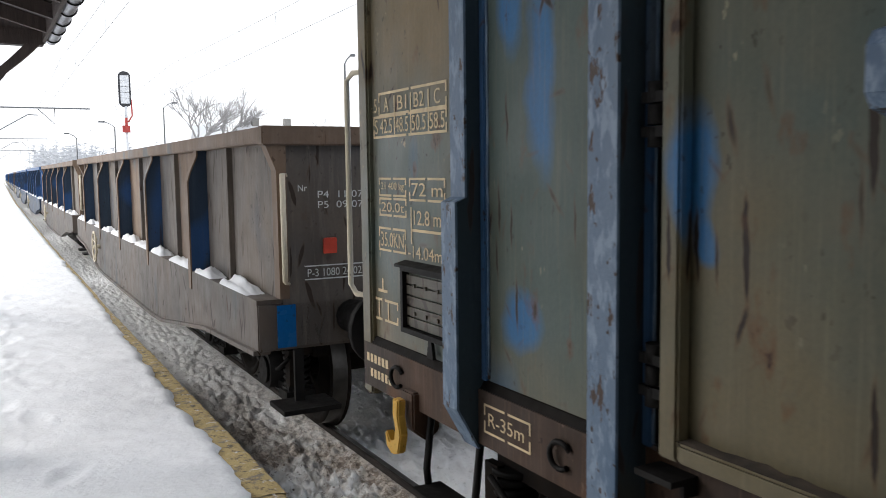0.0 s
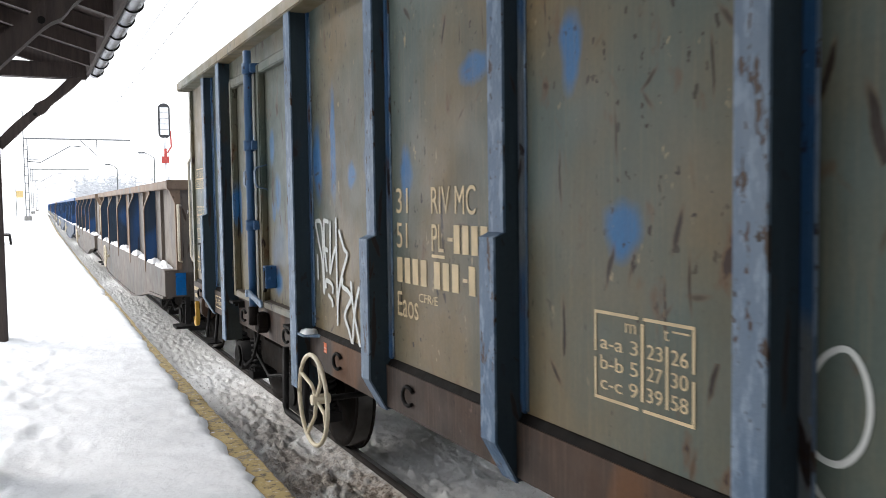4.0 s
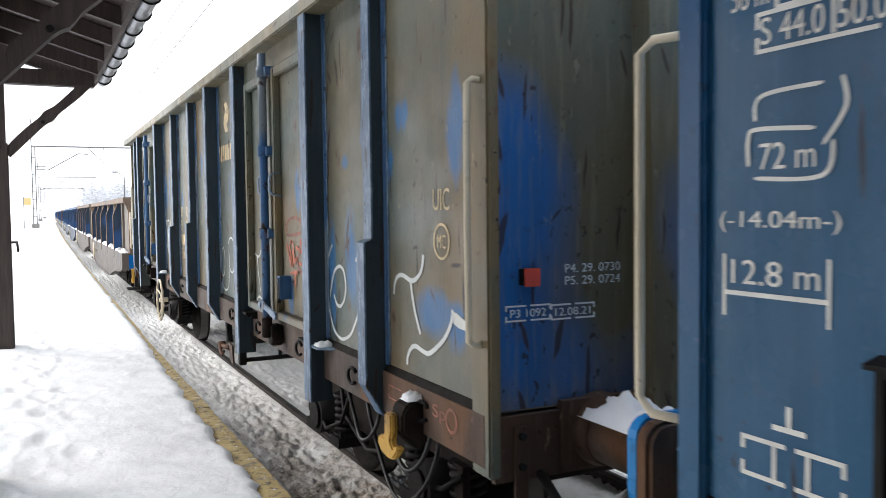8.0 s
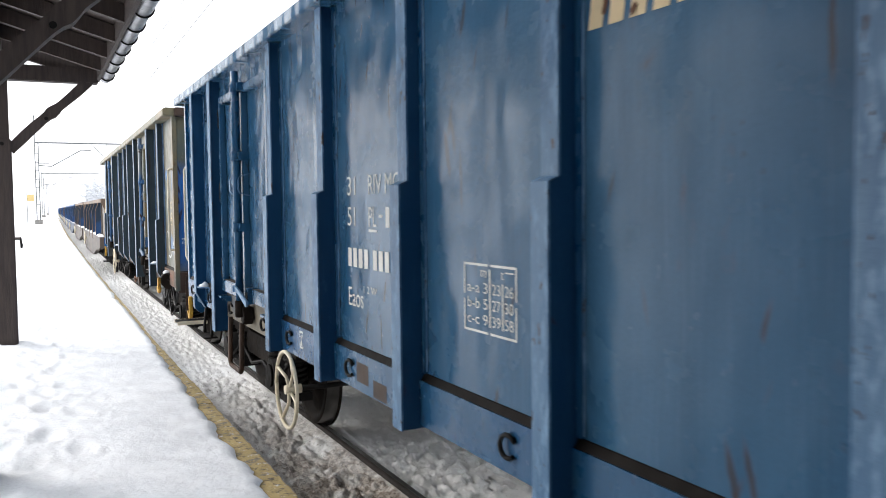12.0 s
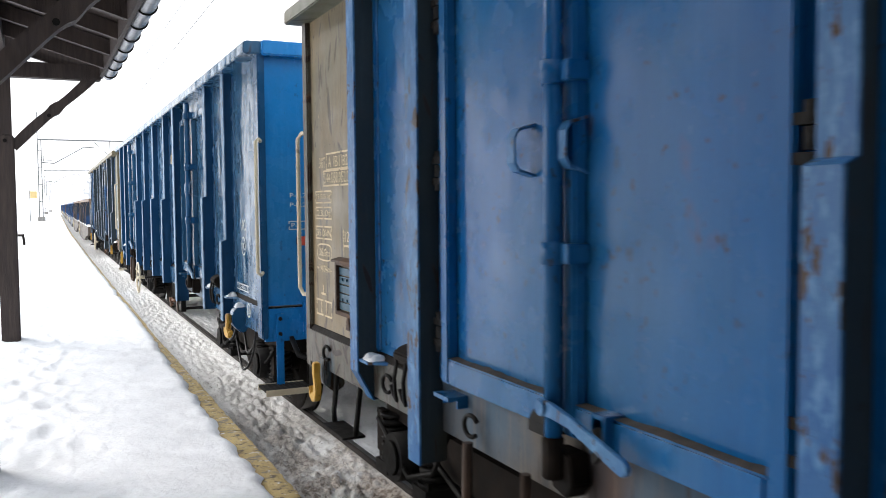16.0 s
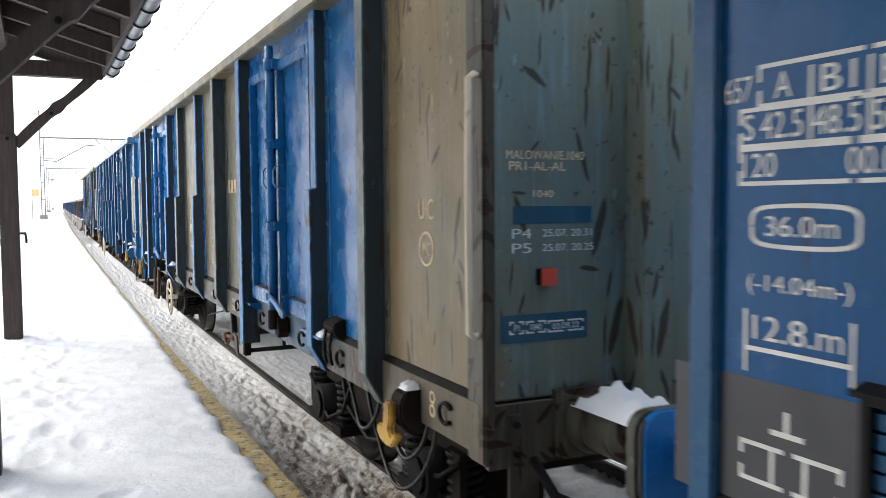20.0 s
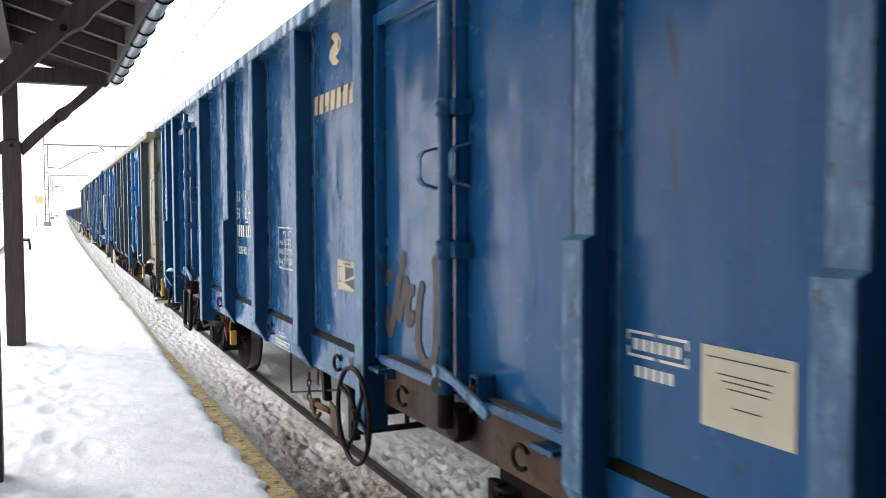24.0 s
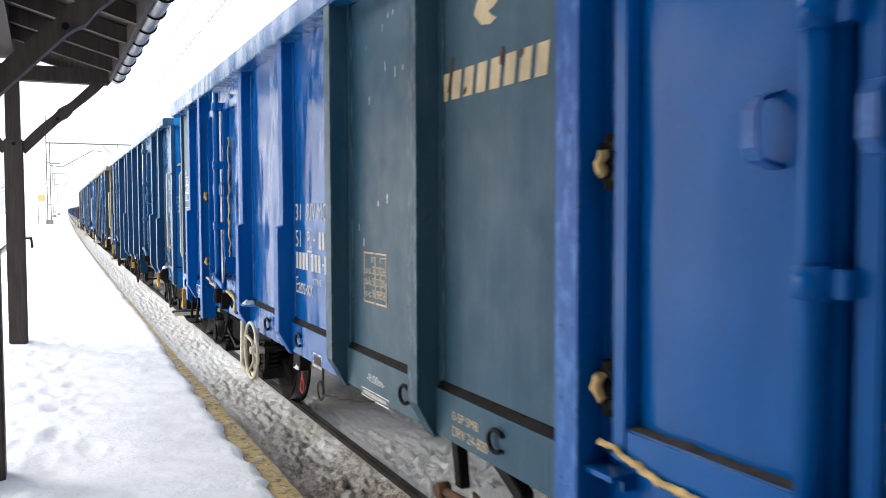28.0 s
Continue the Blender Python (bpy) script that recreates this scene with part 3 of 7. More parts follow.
RAILTOP = plain("dull_rail_top", (0.17, 0.165, 0.16), 0.42, 0.9, 0.3)
RAIL_PROFILE = [(-0.012, 0.0), (0.022, 0.0), (0.033, -0.006), (0.034, -0.035), (0.010, -0.05), (0.010, -0.13), (0.07, -0.15), (-0.07, -0.15), (-0.010, -0.13), (-0.010, -0.05), (-0.034, -0.035), (-0.033, -0.006)]
for side in (-1, 1):
    bm = bmesh.new()
    ys_r = [-40] + list(range(-2, 60, 2)) + list(range(60, 340, 10))
    rings = [[bm.verts.new((AXIS + side * 0.7535 + x + bend(y), y, RAIL_Z + z)) for x, z in RAIL_PROFILE] for y in ys_r]
    for a, b in zip(rings, rings[1:]):
        for k in range(12):
            f = bm.faces.new((a[k], a[(k + 1) % 12], b[(k + 1) % 12], b[k]))
            f.material_index = 1 if k == 0 else 0
    setting("rail", bm, [RAILRUST, RAILTOP], "dark steel rail with a shiny worn top", "rail")


# ---- the tall open wagon ----
POSTS = [5.42, 4.46, 2.48, 1.235, 0.0, -1.235, -2.48, -4.46, -5.42]   # along the wagon from its front
FRONT, REAR = 6.44, 6.53
SIDE = -1.37            # face of the side panels (the other side is mirrored)
SILL = 1.12             # lower edge of the panels above the rail
TOP = 3.09


def post_shape(tapered, depth=0.13, low=0.88, square=False):
    o = SIDE - depth
    if tapered and tapered > 2.85:
        return [(SIDE + 0.02, TOP), (o, TOP), (o, low + 0.16), (SIDE - 0.03, low), (SIDE + 0.02, low)]
    if tapered and square:
        return [(SIDE + 0.02, TOP), (o + 0.042, TOP), (o + 0.042, tapered + 0.012), (o, tapered - 0.006), (o, low), (SIDE + 0.02, low)]
    if not tapered:
        return [(SIDE + 0.02, TOP), (o, TOP), (o, low - 0.12), (SIDE + 0.02, low - 0.12)]
    return [(SIDE + 0.02, TOP), (o + 0.042, TOP), (o + 0.042, tapered + 0.012), (o, tapered - 0.006), (o, low + 0.16), (SIDE - 0.03, low), (SIDE + 0.02, low)]


def ring_hook(y, z, parent, material):
    """A small bent rope hook under the panel."""
    bm = bmesh.new()
    pts = [(-1.402 - 0.02 * math.sin(0.5 * a), y - 0.046 * math.cos(a), z - 0.01 + 0.045 * math.sin(a)) for a in [0.5 + 0.45 * i for i in range(12)]]
    pipe(bm, pts, 0.010, 6)
    return part("rope_hook", bm, material, parent)


def wheelset_mesh():
    bm = bmesh.new()
    for s in (-1, 1):
        prof = [(0.04, 0.09), (0.05, 0.13), (0.03, 0.17), (0.012, 0.30), (0.012, 0.37), (0.065, 0.39), (0.065, 0.455), (-0.03, 0.46), (-0.035, 0.488), (-0.062, 0.488), (-0.068, 0.39), (-0.02, 0.37), (-0.02, 0.17), (-0.06, 0.13), (-0.06, 0.09)]
        n = 40
        rings = [[bm.verts.new((s * (0.7535 + a), r * math.cos(6.28319 * i / n), r * math.sin(6.28319 * i / n))) for a, r in prof] for i in range(n)]
        for i in range(n):
            for k in range(len(prof)):
                f = bm.faces.new((rings[i][k], rings[i][(k + 1) % len(prof)], rings[(i + 1) % n][(k + 1) % len(prof)], rings[(i + 1) % n][k]))
                f.smooth = True
                f.material_index = 1 if k in (6, 7) else 0
    rod(bm, (-1.02, 0, 0), (1.02, 0, 0), 0.085, 14)
    for i in range(5):
        a = 6.28319 * i / 5
        rod(bm, (-1.035, 0.05 * math.cos(a), 0.05 * math.sin(a)), (-1.02, 0.05 * math.cos(a), 0.05 * math.sin(a)), 0.012, 6)
    return mesh_of(bm, "wheelset", [GRIME, TREAD])


WHEELSET = wheelset_mesh()


def spring_mesh():
    bm = bmesh.new()
    pts = []
    for i in range(76):
        a = 6.28319 * i / 14
        pts.append((0.082 * math.cos(a), 0.082 * math.sin(a), 0.02 + 0.25 * i / 75))
    pipe(bm, pts, 0.0185, 7)
    rod(bm, (0, 0, 0), (0, 0, 0.28), 0.05, 10)
    for z in (0.0, 0.265):
        rod(bm, (0, 0, z), (0, 0, z + 0.025), 0.105, 16)
    return mesh_of(bm, "spring", STEEL)


SPRING = spring_mesh()
ROLLING = []            # wheelsets, keyed in motions()


def bogie_meshes():
    bm = bmesh.new()
    for s in (-1, 1):
        x0, x1 = (-1.06, -0.94) if s < 0 else (0.94, 1.06)
        prism(bm, [(-1.28, 0.62), (-1.28, 0.72), (-0.95, 0.76), (-0.5, 0.78), (-0.38, 0.68), (0.38, 0.68), (0.5, 0.78), (0.95, 0.76), (1.28, 0.72), (1.28, 0.62), (0.62, 0.60), (0.45, 0.46), (-0.45, 0.46), (-0.62, 0.60)], "x", x0, x1)
        for e in (-1, 1):
            box(bm, s * 1.10 - 0.02, s * 1.10 + 0.02, e * 1.24 - 0.05, e * 1.24 + 0.05, 0.40, 0.66)
    box(bm, -0.94, 0.94, -0.30, 0.30, 0.52, 0.74)
    for e in (-1, 1):
        box(bm, -0.94, 0.94, e * 1.25 - 0.05, e * 1.25 + 0.05, 0.60, 0.72)
    return mesh_of(bm, "frame", GRIME)


def axle_box_mesh():
    bm = bmesh.new()
    rod(bm, (-1.18, 0, 0.46), (-0.90, 0, 0.46), 0.14, 16)
    rod(bm, (-1.20, 0, 0.46), (-1.18, 0, 0.46), 0.10, 12)
    box(bm, -1.12, -0.94, -0.36, 0.36, 0.33, 0.40)
    for e in (-1, 1):
        box(bm, -1.14, -0.92, e * 0.28 - 0.09, e * 0.28 + 0.09, 0.29, 0.36)
    return mesh_of(bm, "axle_box", STEEL)


BOGIE, AXLEBOX = bogie_meshes(), axle_box_mesh()


def brake_mesh():
    bm = bmesh.new()
    for e in (-1, 1):
        prism(bm, [(e * 0.40, 0.28), (e * 0.44, 0.30), (e * 0.46, 0.46), (e * 0.43, 0.64), (e * 0.37, 0.62), (e * 0.41, 0.46)], "x", -0.84, -0.70)
        pipe(bm, [(-0.80, e * 0.42, 0.62), (-0.80, e * 0.33, 0.74), (-0.82, e * 0.2, 0.76)], 0.018, 6)
    rod(bm, (-0.8, -0.42, 0.38), (-0.8, 0.42, 0.38), 0.022, 8)
    pipe(bm, [(-1.12, -1.3, 0.62), (-1.14, -1.1, 0.50), (-1.12, -0.7, 0.42), (-1.12, -0.4, 0.50), (-1.13, 0.0, 0.42), (-1.12, 0.45, 0.55), (-1.1, 0.6, 0.8)], 0.016, 6)
    pipe(bm, [(-1.15, 0.2, 0.78), (-1.18, 0.35, 0.52), (-1.17, 0.7, 0.40), (-1.15, 1.2, 0.62)], 0.014, 6)
    return mesh_of(bm, "brake_rigging", STEEL)


BRAKE = brake_mesh()


def snow_lump(bm, x0, x1, y0, y1, z, high, seed, nx=8, ny=10):
    """A rounded pile of snow on a ledge."""
    g = []
    for i in range(nx + 1):
        row = []
        for j in range(ny + 1):
            u, v = i / nx, j / ny
            k = max(0.0, 1 - (2 * u - 1) ** 4) * max(0.0, 1 - (2 * v - 1) ** 4)
            h = high * k ** 0.5 * (0.7 + 0.9 * noise.noise((u * 2.5 + seed, v * 3.5, seed * 3.1)) + 0.5 * noise.noise((u * 7, v * 8 + seed, 2)))
            row.append(bm.verts.new((x0 + (x1 - x0) * u, y0 + (y1 - y0) * v, z + max(0.0, h))))
        g.append(row)
    for a, b in zip(g, g[1:]):
        for j in range(ny):
            bm.faces.new((a[j], a[j + 1], b[j + 1], b[j])).smooth = True


def bogie(parent, y):
    root = new("bogie", BOGIE)
    root.parent = parent
    root.location = (0, y, 0)
    for e in (-1, 1):
        w = new("wheelset", WHEELSET)
        w.parent = root
        w.location = (0, 0.9 * e, 0.46)
        ROLLING.append((w, 0.9 * e, 0.46))
        a = new("axle_box", AXLEBOX)
        a.parent = root
        a.location = (0, 0.9 * e, 0)
        for k in (-0.28, 0.28):
            s = new("spring", SPRING)
            s.parent = root
            s.location = (-1.03, 0.9 * e + k, 0.36)
    b = new("brake_rigging", BRAKE)
    b.parent = root
    return root


def hand_wheel(parent, y, z, x=-1.50, r=0.26, material=None):
    bm = bmesh.new()
    n = 32
    pts = [(x, y + r * math.cos(6.28319 * i / n), z + r * math.sin(6.28319 * i / n)) for i in range(n + 1)]
    pipe(bm, pts, 0.013, 8)
    for k in range(4):
        a = 0.5 + k * 1.5708
        pipe(bm, [(x + 0.02, y, z), (x + 0.03, y + 0.5 * r * math.cos(a), z + 0.5 * r * math.sin(a)), (x, y + r * math.cos(a), z + r * math.sin(a))], 0.012, 6)
    rod(bm, (x - 0.01, y, z), (x + 0.10, y, z), 0.030, 10)
    w = part("hand_wheel", bm, material or CREAM, parent, "pale round brake hand wheel")
    bm = bmesh.new()
    rod(bm, (x + 0.08, y, z), (x + 0.45, y, z), 0.018, 8)
    part("spindle", bm, STEEL, w)


def tow_hook(parent, y, coat):
    """Cast bracket with a yellow-painted hook under the sill."""
    bm = bmesh.new()
    prism(bm, [(-1.43, 0.98), (-1.30, 0.98), (-1.30, 0.80), (-1.36, 0.76), (-1.43, 0.82)], "y", y - 0.055, y + 0.055)
    b = part("tow_bracket", bm, coat, parent, "", 0.008)
    bm = bmesh.new()
    prism(bm, [(y - 0.025, 0.95), (y + 0.03, 0.95), (y + 0.035, 0.88), (y + 0.012, 0.82), (y + 0.025, 0.765), (y + 0.07, 0.75), (y + 0.10, 0.79), (y + 0.115, 0.78), (y + 0.10, 0.72), (y + 0.05, 0.695), (y - 0.015, 0.715), (y - 0.04, 0.80), (y - 0.015, 0.88)], "x", -1.485, -1.445)
    part("tow_hook", bm, YELLOW, b, "worn yellow hook", 0.006)


def rear_tow_hook(parent, y, coat):
    """Blunt cast bracket standing out from the sill, snow on its top and a broad yellow hook before it."""
    bm = bmesh.new()
    prism(bm, [(-1.505, 1.0), (-1.475, 1.045), (-1.41, 1.065), (-1.375, 1.065), (-1.375, 0.85), (-1.43, 0.83), (-1.505, 0.91)], "y", y - 0.075, y + 0.06)
    b = part("tow_bracket", bm, coat, parent, "", 0.012)
    bm = bmesh.new()
    prism(bm, [(y - 0.03, 1.0), (y + 0.045, 0.995), (y + 0.045, 0.91), (y + 0.055, 0.875), (y + 0.115, 0.875), (y + 0.135, 0.835), (y + 0.09, 0.80), (y + 0.02, 0.785), (y - 0.05, 0.795), (y - 0.11, 0.85), (y - 0.095, 0.87), (y - 0.045, 0.845), (y - 0.02, 0.87), (y - 0.035, 0.92)], "x", -1.545, -1.507)
    part("tow_hook", bm, YELLOW, b, "worn yellow hook", 0.008)
    bm = bmesh.new()
    snow_lump(bm, -1.475, -1.385, y - 0.07, y + 0.03, 1.052, 0.035, y)
    part("snow_cap", bm, CAPSNOW, b, "fresh white snow")


def door(parent, y0, y1, coat, frame_coat, lock_coat, store, style):
    """Double side door between two hinge posts, y1 < y0."""
    mid = (y0 + y1) / 2
    # Near-black plate stands in for the shade inside the hinge gaps.
    bm = bmesh.new()
    box(bm, -1.30, -1.275, y1, y0, SILL, TOP)
    part("door_backing", bm, STEEL, parent)
    bm = bmesh.new()
    box(bm, -1.40, -1.36, y1 + 0.045, y0 - 0.045, TOP - 0.15, TOP - 0.01)
    part("door_header", bm, frame_coat, parent)
    wide, inset = style.get("stile", 0.07), style.get("inset", 0.16)
    for a, b, s in ((y0 - inset, mid + 0.015, 1), (mid - 0.015, y1 + min(0.13, inset), -1)):
        lo, hi = min(a, b), max(a, b)
        bm = bmesh.new()
        box(bm, -1.385, -1.362, lo, hi, SILL + 0.04, TOP - 0.17)
        leaf = part("door_leaf", bm, coat, parent)
        store["leaf_front" if s > 0 else "leaf_rear"] = leaf
        bm = bmesh.new()
        for u0, u1, v0, v1 in ((lo, lo + wide, SILL + 0.03, TOP - 0.17), (hi - wide, hi, SILL + 0.03, TOP - 0.17), (lo + wide, hi - wide, TOP - 0.24, TOP - 0.17), (lo + wide, hi - wide, SILL + min(0.03, style.get("low_rail", 0.14) - 0.05), SILL + style.get("low_rail", 0.14))):
            box(bm, -1.435, -1.385, u0, u1, v0, v1)
        part("door_frame", bm, frame_coat, leaf, "", 0.008)
        hy = lo if s < 0 else hi
        for z in (1.36, 2.06, 2.73):
            bm = bmesh.new()
            for k in (-0.06, 0, 0.06):
                rod(bm, (-1.405, hy + s * 0.04, z + k - 0.026), (-1.405, hy + s * 0.04, z + k + 0.026), 0.030, 10)
            for k in (-0.045, 0.045):
                box(bm, -1.43, -1.38, min(hy - s * 0.02, hy + s * 0.08), max(hy - s * 0.02, hy + s * 0.08), z + k - 0.014, z + k + 0.014)
            part("hinge", bm, STEEL, leaf)
        bm = bmesh.new()
        g = mid + (0.25 if s > 0 else -0.07)
        prism(bm, [(-1.385, 2.01), (-1.455, 2.03), (-1.475, 2.06), (-1.475, 2.15), (-1.455, 2.18), (-1.385, 2.20), (-1.385, 2.19), (-1.452, 2.171), (-1.468, 2.146), (-1.468, 2.064), (-1.452, 2.039), (-1.385, 2.02)], "y", g - 0.024, g + 0.024)
        part("grab_handle", bm, EDGES.get(lock_coat.name, lock_coat), leaf)
    for a, b in ((y0 - 0.20, mid + 0.085), (mid - 0.085, y1 + 0.20)):
        bm = bmesh.new()
        n = 16
        top = [bm.verts.new((-1.432, a + (b - a) * i / n, SILL + style.get("low_rail", 0.14) + 0.0005 + 0.003 * abs(noise.noise((a + i, 3, y0))))) for i in range(n + 1)]
        back = [bm.verts.new((-1.386, a + (b - a) * i / n, SILL + style.get("low_rail", 0.14) + 0.0005 + 0.014 * abs(noise.noise((a + 0.7 * i, 9, y0))))) for i in range(n + 1)]
        for i in range(n):
            bm.faces.new((top[i], top[i + 1], back[i + 1], back[i])).smooth = True
        part("dirt_line", bm, DIRT, parent, "brown grit on the door's lower ledge")
    bar = mid + style.get("bar", 0.06)
    high = style.get("latch", "low") == "high"
    bm = bmesh.new()
    rod(bm, (-1.475, bar, SILL + 0.02), (-1.475, bar, TOP - 0.06), 0.030, 14)
    tube = part("lock_bar", bm, lock_coat, parent)
    for z in (1.755, 2.34, 2.90):
        bm = bmesh.new()
        rod(bm, (-1.475, bar, z - 0.040), (-1.475, bar, z + 0.040), 0.041, 14)
        box(bm, -1.472, -1.385, bar - 0.085, bar - 0.01, z - 0.032, z + 0.032)
        part("bar_clamp", bm, lock_coat, tube, "", 0.004)
    g = bar - (0.30 if high else 0.23)
    lo_z, hi_z = (1.31, 1.47) if high else (1.14, 1.27)
    bm = bmesh.new()
    for k in (-0.030, 0.030):
        box(bm, -1.465, -1.385, g + k - 0.007, g + k + 0.007, lo_z, hi_z)
    box(bm, -1.465, -1.385, g - 0.024, g + 0.024, hi_z - 0.014, hi_z)
    box(bm, -1.44, -1.385, g - 0.024, g + 0.024, lo_z, lo_z + 0.05)
    part("latch_guide", bm, lock_coat, tube, "", 0.003)
    bm = bmesh.new()
    prism(bm, [(g - 0.022, lo_z + 0.01), (g + 0.022, lo_z - 0.03), (g + 0.022, hi_z - 0.05), (g - 0.022, hi_z - 0.03)], "x", -1.47, -1.445)
    part("latch_hook", bm, STEEL, tube)
    bm = bmesh.new()
    end = bar - (0.36 if high else 0.40)
    drop = 1.205 if high else 1.165
    paddle = [(end + 0.045 * math.cos(a), drop + 0.028 * math.sin(a)) for a in [1.8 + 0.34 * i for i in range(9)]]
    prism(bm, [(bar + 0.03, 1.225), (bar + 0.03, 1.275), (bar - 0.05, 1.275), (bar - 0.15, 1.255)] + paddle + [(bar - 0.15, 1.215), (bar - 0.05, 1.225)], "x", -1.52, -1.502)
    rod(bm, (-1.53, bar, 1.25), (-1.46, bar, 1.25), 0.028, 12)
    part("locking_lever", bm, EDGES.get(lock_coat.name, lock_coat), tube, "", 0.003)
    bm = bmesh.new()
    rod(bm, (-1.475, bar, 1.01), (-1.475, bar, 1.15), 0.038, 12)
    prism(bm, [(bar + 0.05, 1.10), (bar - 0.07, 1.10), (bar - 0.09, 1.0), (bar - 0.05, 0.95), (bar + 0.03, 0.97)], "x", -1.46, -1.38)
    part("bar_foot", bm, GRIME, tube, "", 0.006)
    bm = bmesh.new()
    prism(bm, [(-1.385, 1.20), (-1.445, 1.20), (-1.465, 1.17), (-1.465, 1.13), (-1.385, 1.13)], "y", bar + 0.06, bar + 0.17)
    part("lever_rest", bm, STEEL, tube)
    for k in (0.86, -0.76):
        bm = bmesh.new()
        box(bm, -1.465, -1.37, mid + k - 0.07, mid + k + 0.07, SILL - 0.030, SILL - 0.012)
        box(bm, -1.42, -1.37, mid + k - 0.07, mid + k - 0.057, SILL - 0.065, SILL - 0.030)
        box(bm, -1.42, -1.37, mid + k + 0.057, mid + k + 0.07, SILL - 0.065, SILL - 0.030)
        part("door_stop", bm, style.get("stop", lock_coat), tube)


def end_wall(parent, y, s, coat, post_coat):
    """End wall with its ribs; s is +1 at the front, -1 at the rear."""
    bm = bmesh.new()
    box(bm, SIDE, -SIDE, y - 0.012, y + 0.012, SILL, TOP)
    wall = part("end_wall", bm, coat, parent)
    for x in (-0.62, 0.62):
        bm = bmesh.new()
        prism(bm, [(y, SILL - 0.1), (y + s * 0.16, SILL - 0.1), (y + s * 0.12, TOP - 0.1), (y, TOP)], "x", x - 0.07, x + 0.07)
        part("end_rib", bm, coat, wall)
    bm = bmesh.new()
    box(bm, SIDE, -SIDE, y - 0.05, y + s * 0.10 if s > 0 else y + 0.05, TOP - 0.02, TOP + 0.09) if s > 0 else box(bm, SIDE, -SIDE, y - 0.10, y + 0.05, TOP - 0.02, TOP + 0.09)
    part("end_top_rail", bm, post_coat, wall, "", 0.01)
    bm = bmesh.new()
    box(bm, SIDE + 0.0, -SIDE, min(y, y + s * 0.03), max(y, y + s * 0.03), 0.84, SILL - 0.02)
    part("headstock", bm, post_coat, wall)
    for x in (-0.875, 0.875):
        bm = bmesh.new()
        box(bm, x - 0.19, x + 0.19, min(y, y + s * 0.05), max(y, y + s * 0.05), 0.86, 1.14)
        rod(bm, (x, y, 1.0), (x, y + s * 0.12, 1.0), 0.16, 20, 0.13)
        rod(bm, (x, y + s * 0.10, 1.0), (x, y + s * 0.40, 1.0), 0.125, 24)
        rod(bm, (x, y + s * 0.40, 1.0), (x, y + s * 0.56, 1.0), 0.095, 20)
        buf = part("buffer", bm, post_coat, parent, "", 0.0)
        bm = bmesh.new()
        ring = []
        for cx, cz, a0 in ((0.15, 0.10, 0.0), (-0.15, 0.10, 1.5708), (-0.15, -0.10, 3.14159), (0.15, -0.10, 4.71239)):
            ring += [(x + cx + 0.075 * math.cos(a0 + 0.3927 * q), 1.0 + cz + 0.075 * math.sin(a0 + 0.3927 * q)) for q in range(5)]
        prism(bm, ring, "y", *sorted((y + s * 0.555, y + s * 0.60)))
        prism(bm, [(x + (u - x) * 0.94, 1.0 + (v - 1.0) * 0.93) for u, v in ring], "y", *sorted((y + s * 0.60, y + s * 0.62)))
        part("buffer_head", bm, post_coat, buf, "rounded rectangular buffer head")
        bm = bmesh.new()
        a, b = sorted((y + s * 0.06, y + s * 0.52))
        snow_lump(bm, x - 0.13, x + 0.13, a, b, 1.075, 0.10, x + y, 10, 14)
        part("snow_cap", bm, CAPSNOW, buf, "fresh white snow")
    bm = bmesh.new()
    box(bm, -0.06, 0.06, min(y, y + s * 0.34), max(y, y + s * 0.34), 0.93, 1.07)
    pipe(bm, [(0, y + s * 0.30, 1.0), (0, y + s * 0.42, 0.96), (0, y + s * 0.44, 0.86), (0, y + s * 0.52, 0.80), (0, y + s * 0.58, 0.9)], 0.035, 8)
    part("draw_hook", bm, STEEL, parent)
    bm = bmesh.new()
    pipe(bm, [(0.35, y + s * 0.02, 0.84), (0.34, y + s * 0.25, 0.68), (0.30, y + s * 0.5, 0.58), (0.24, y + s * 0.62, 0.62)], 0.024, 8)
    part("brake_hose", bm, RUBBER, parent)
    return wall


def rail_bar(parent, pts, material, label="pale painted grab rail"):
    bm = bmesh.new()
    pipe(bm, pts, 0.0140, 10)
    for p in (pts[0], pts[-1]):
        bmesh.ops.create_uvsphere(bm, u_segments=8, v_segments=6, radius=0.022, matrix=Matrix.Translation(p))
    part("grab_rail", bm, material, parent, label)


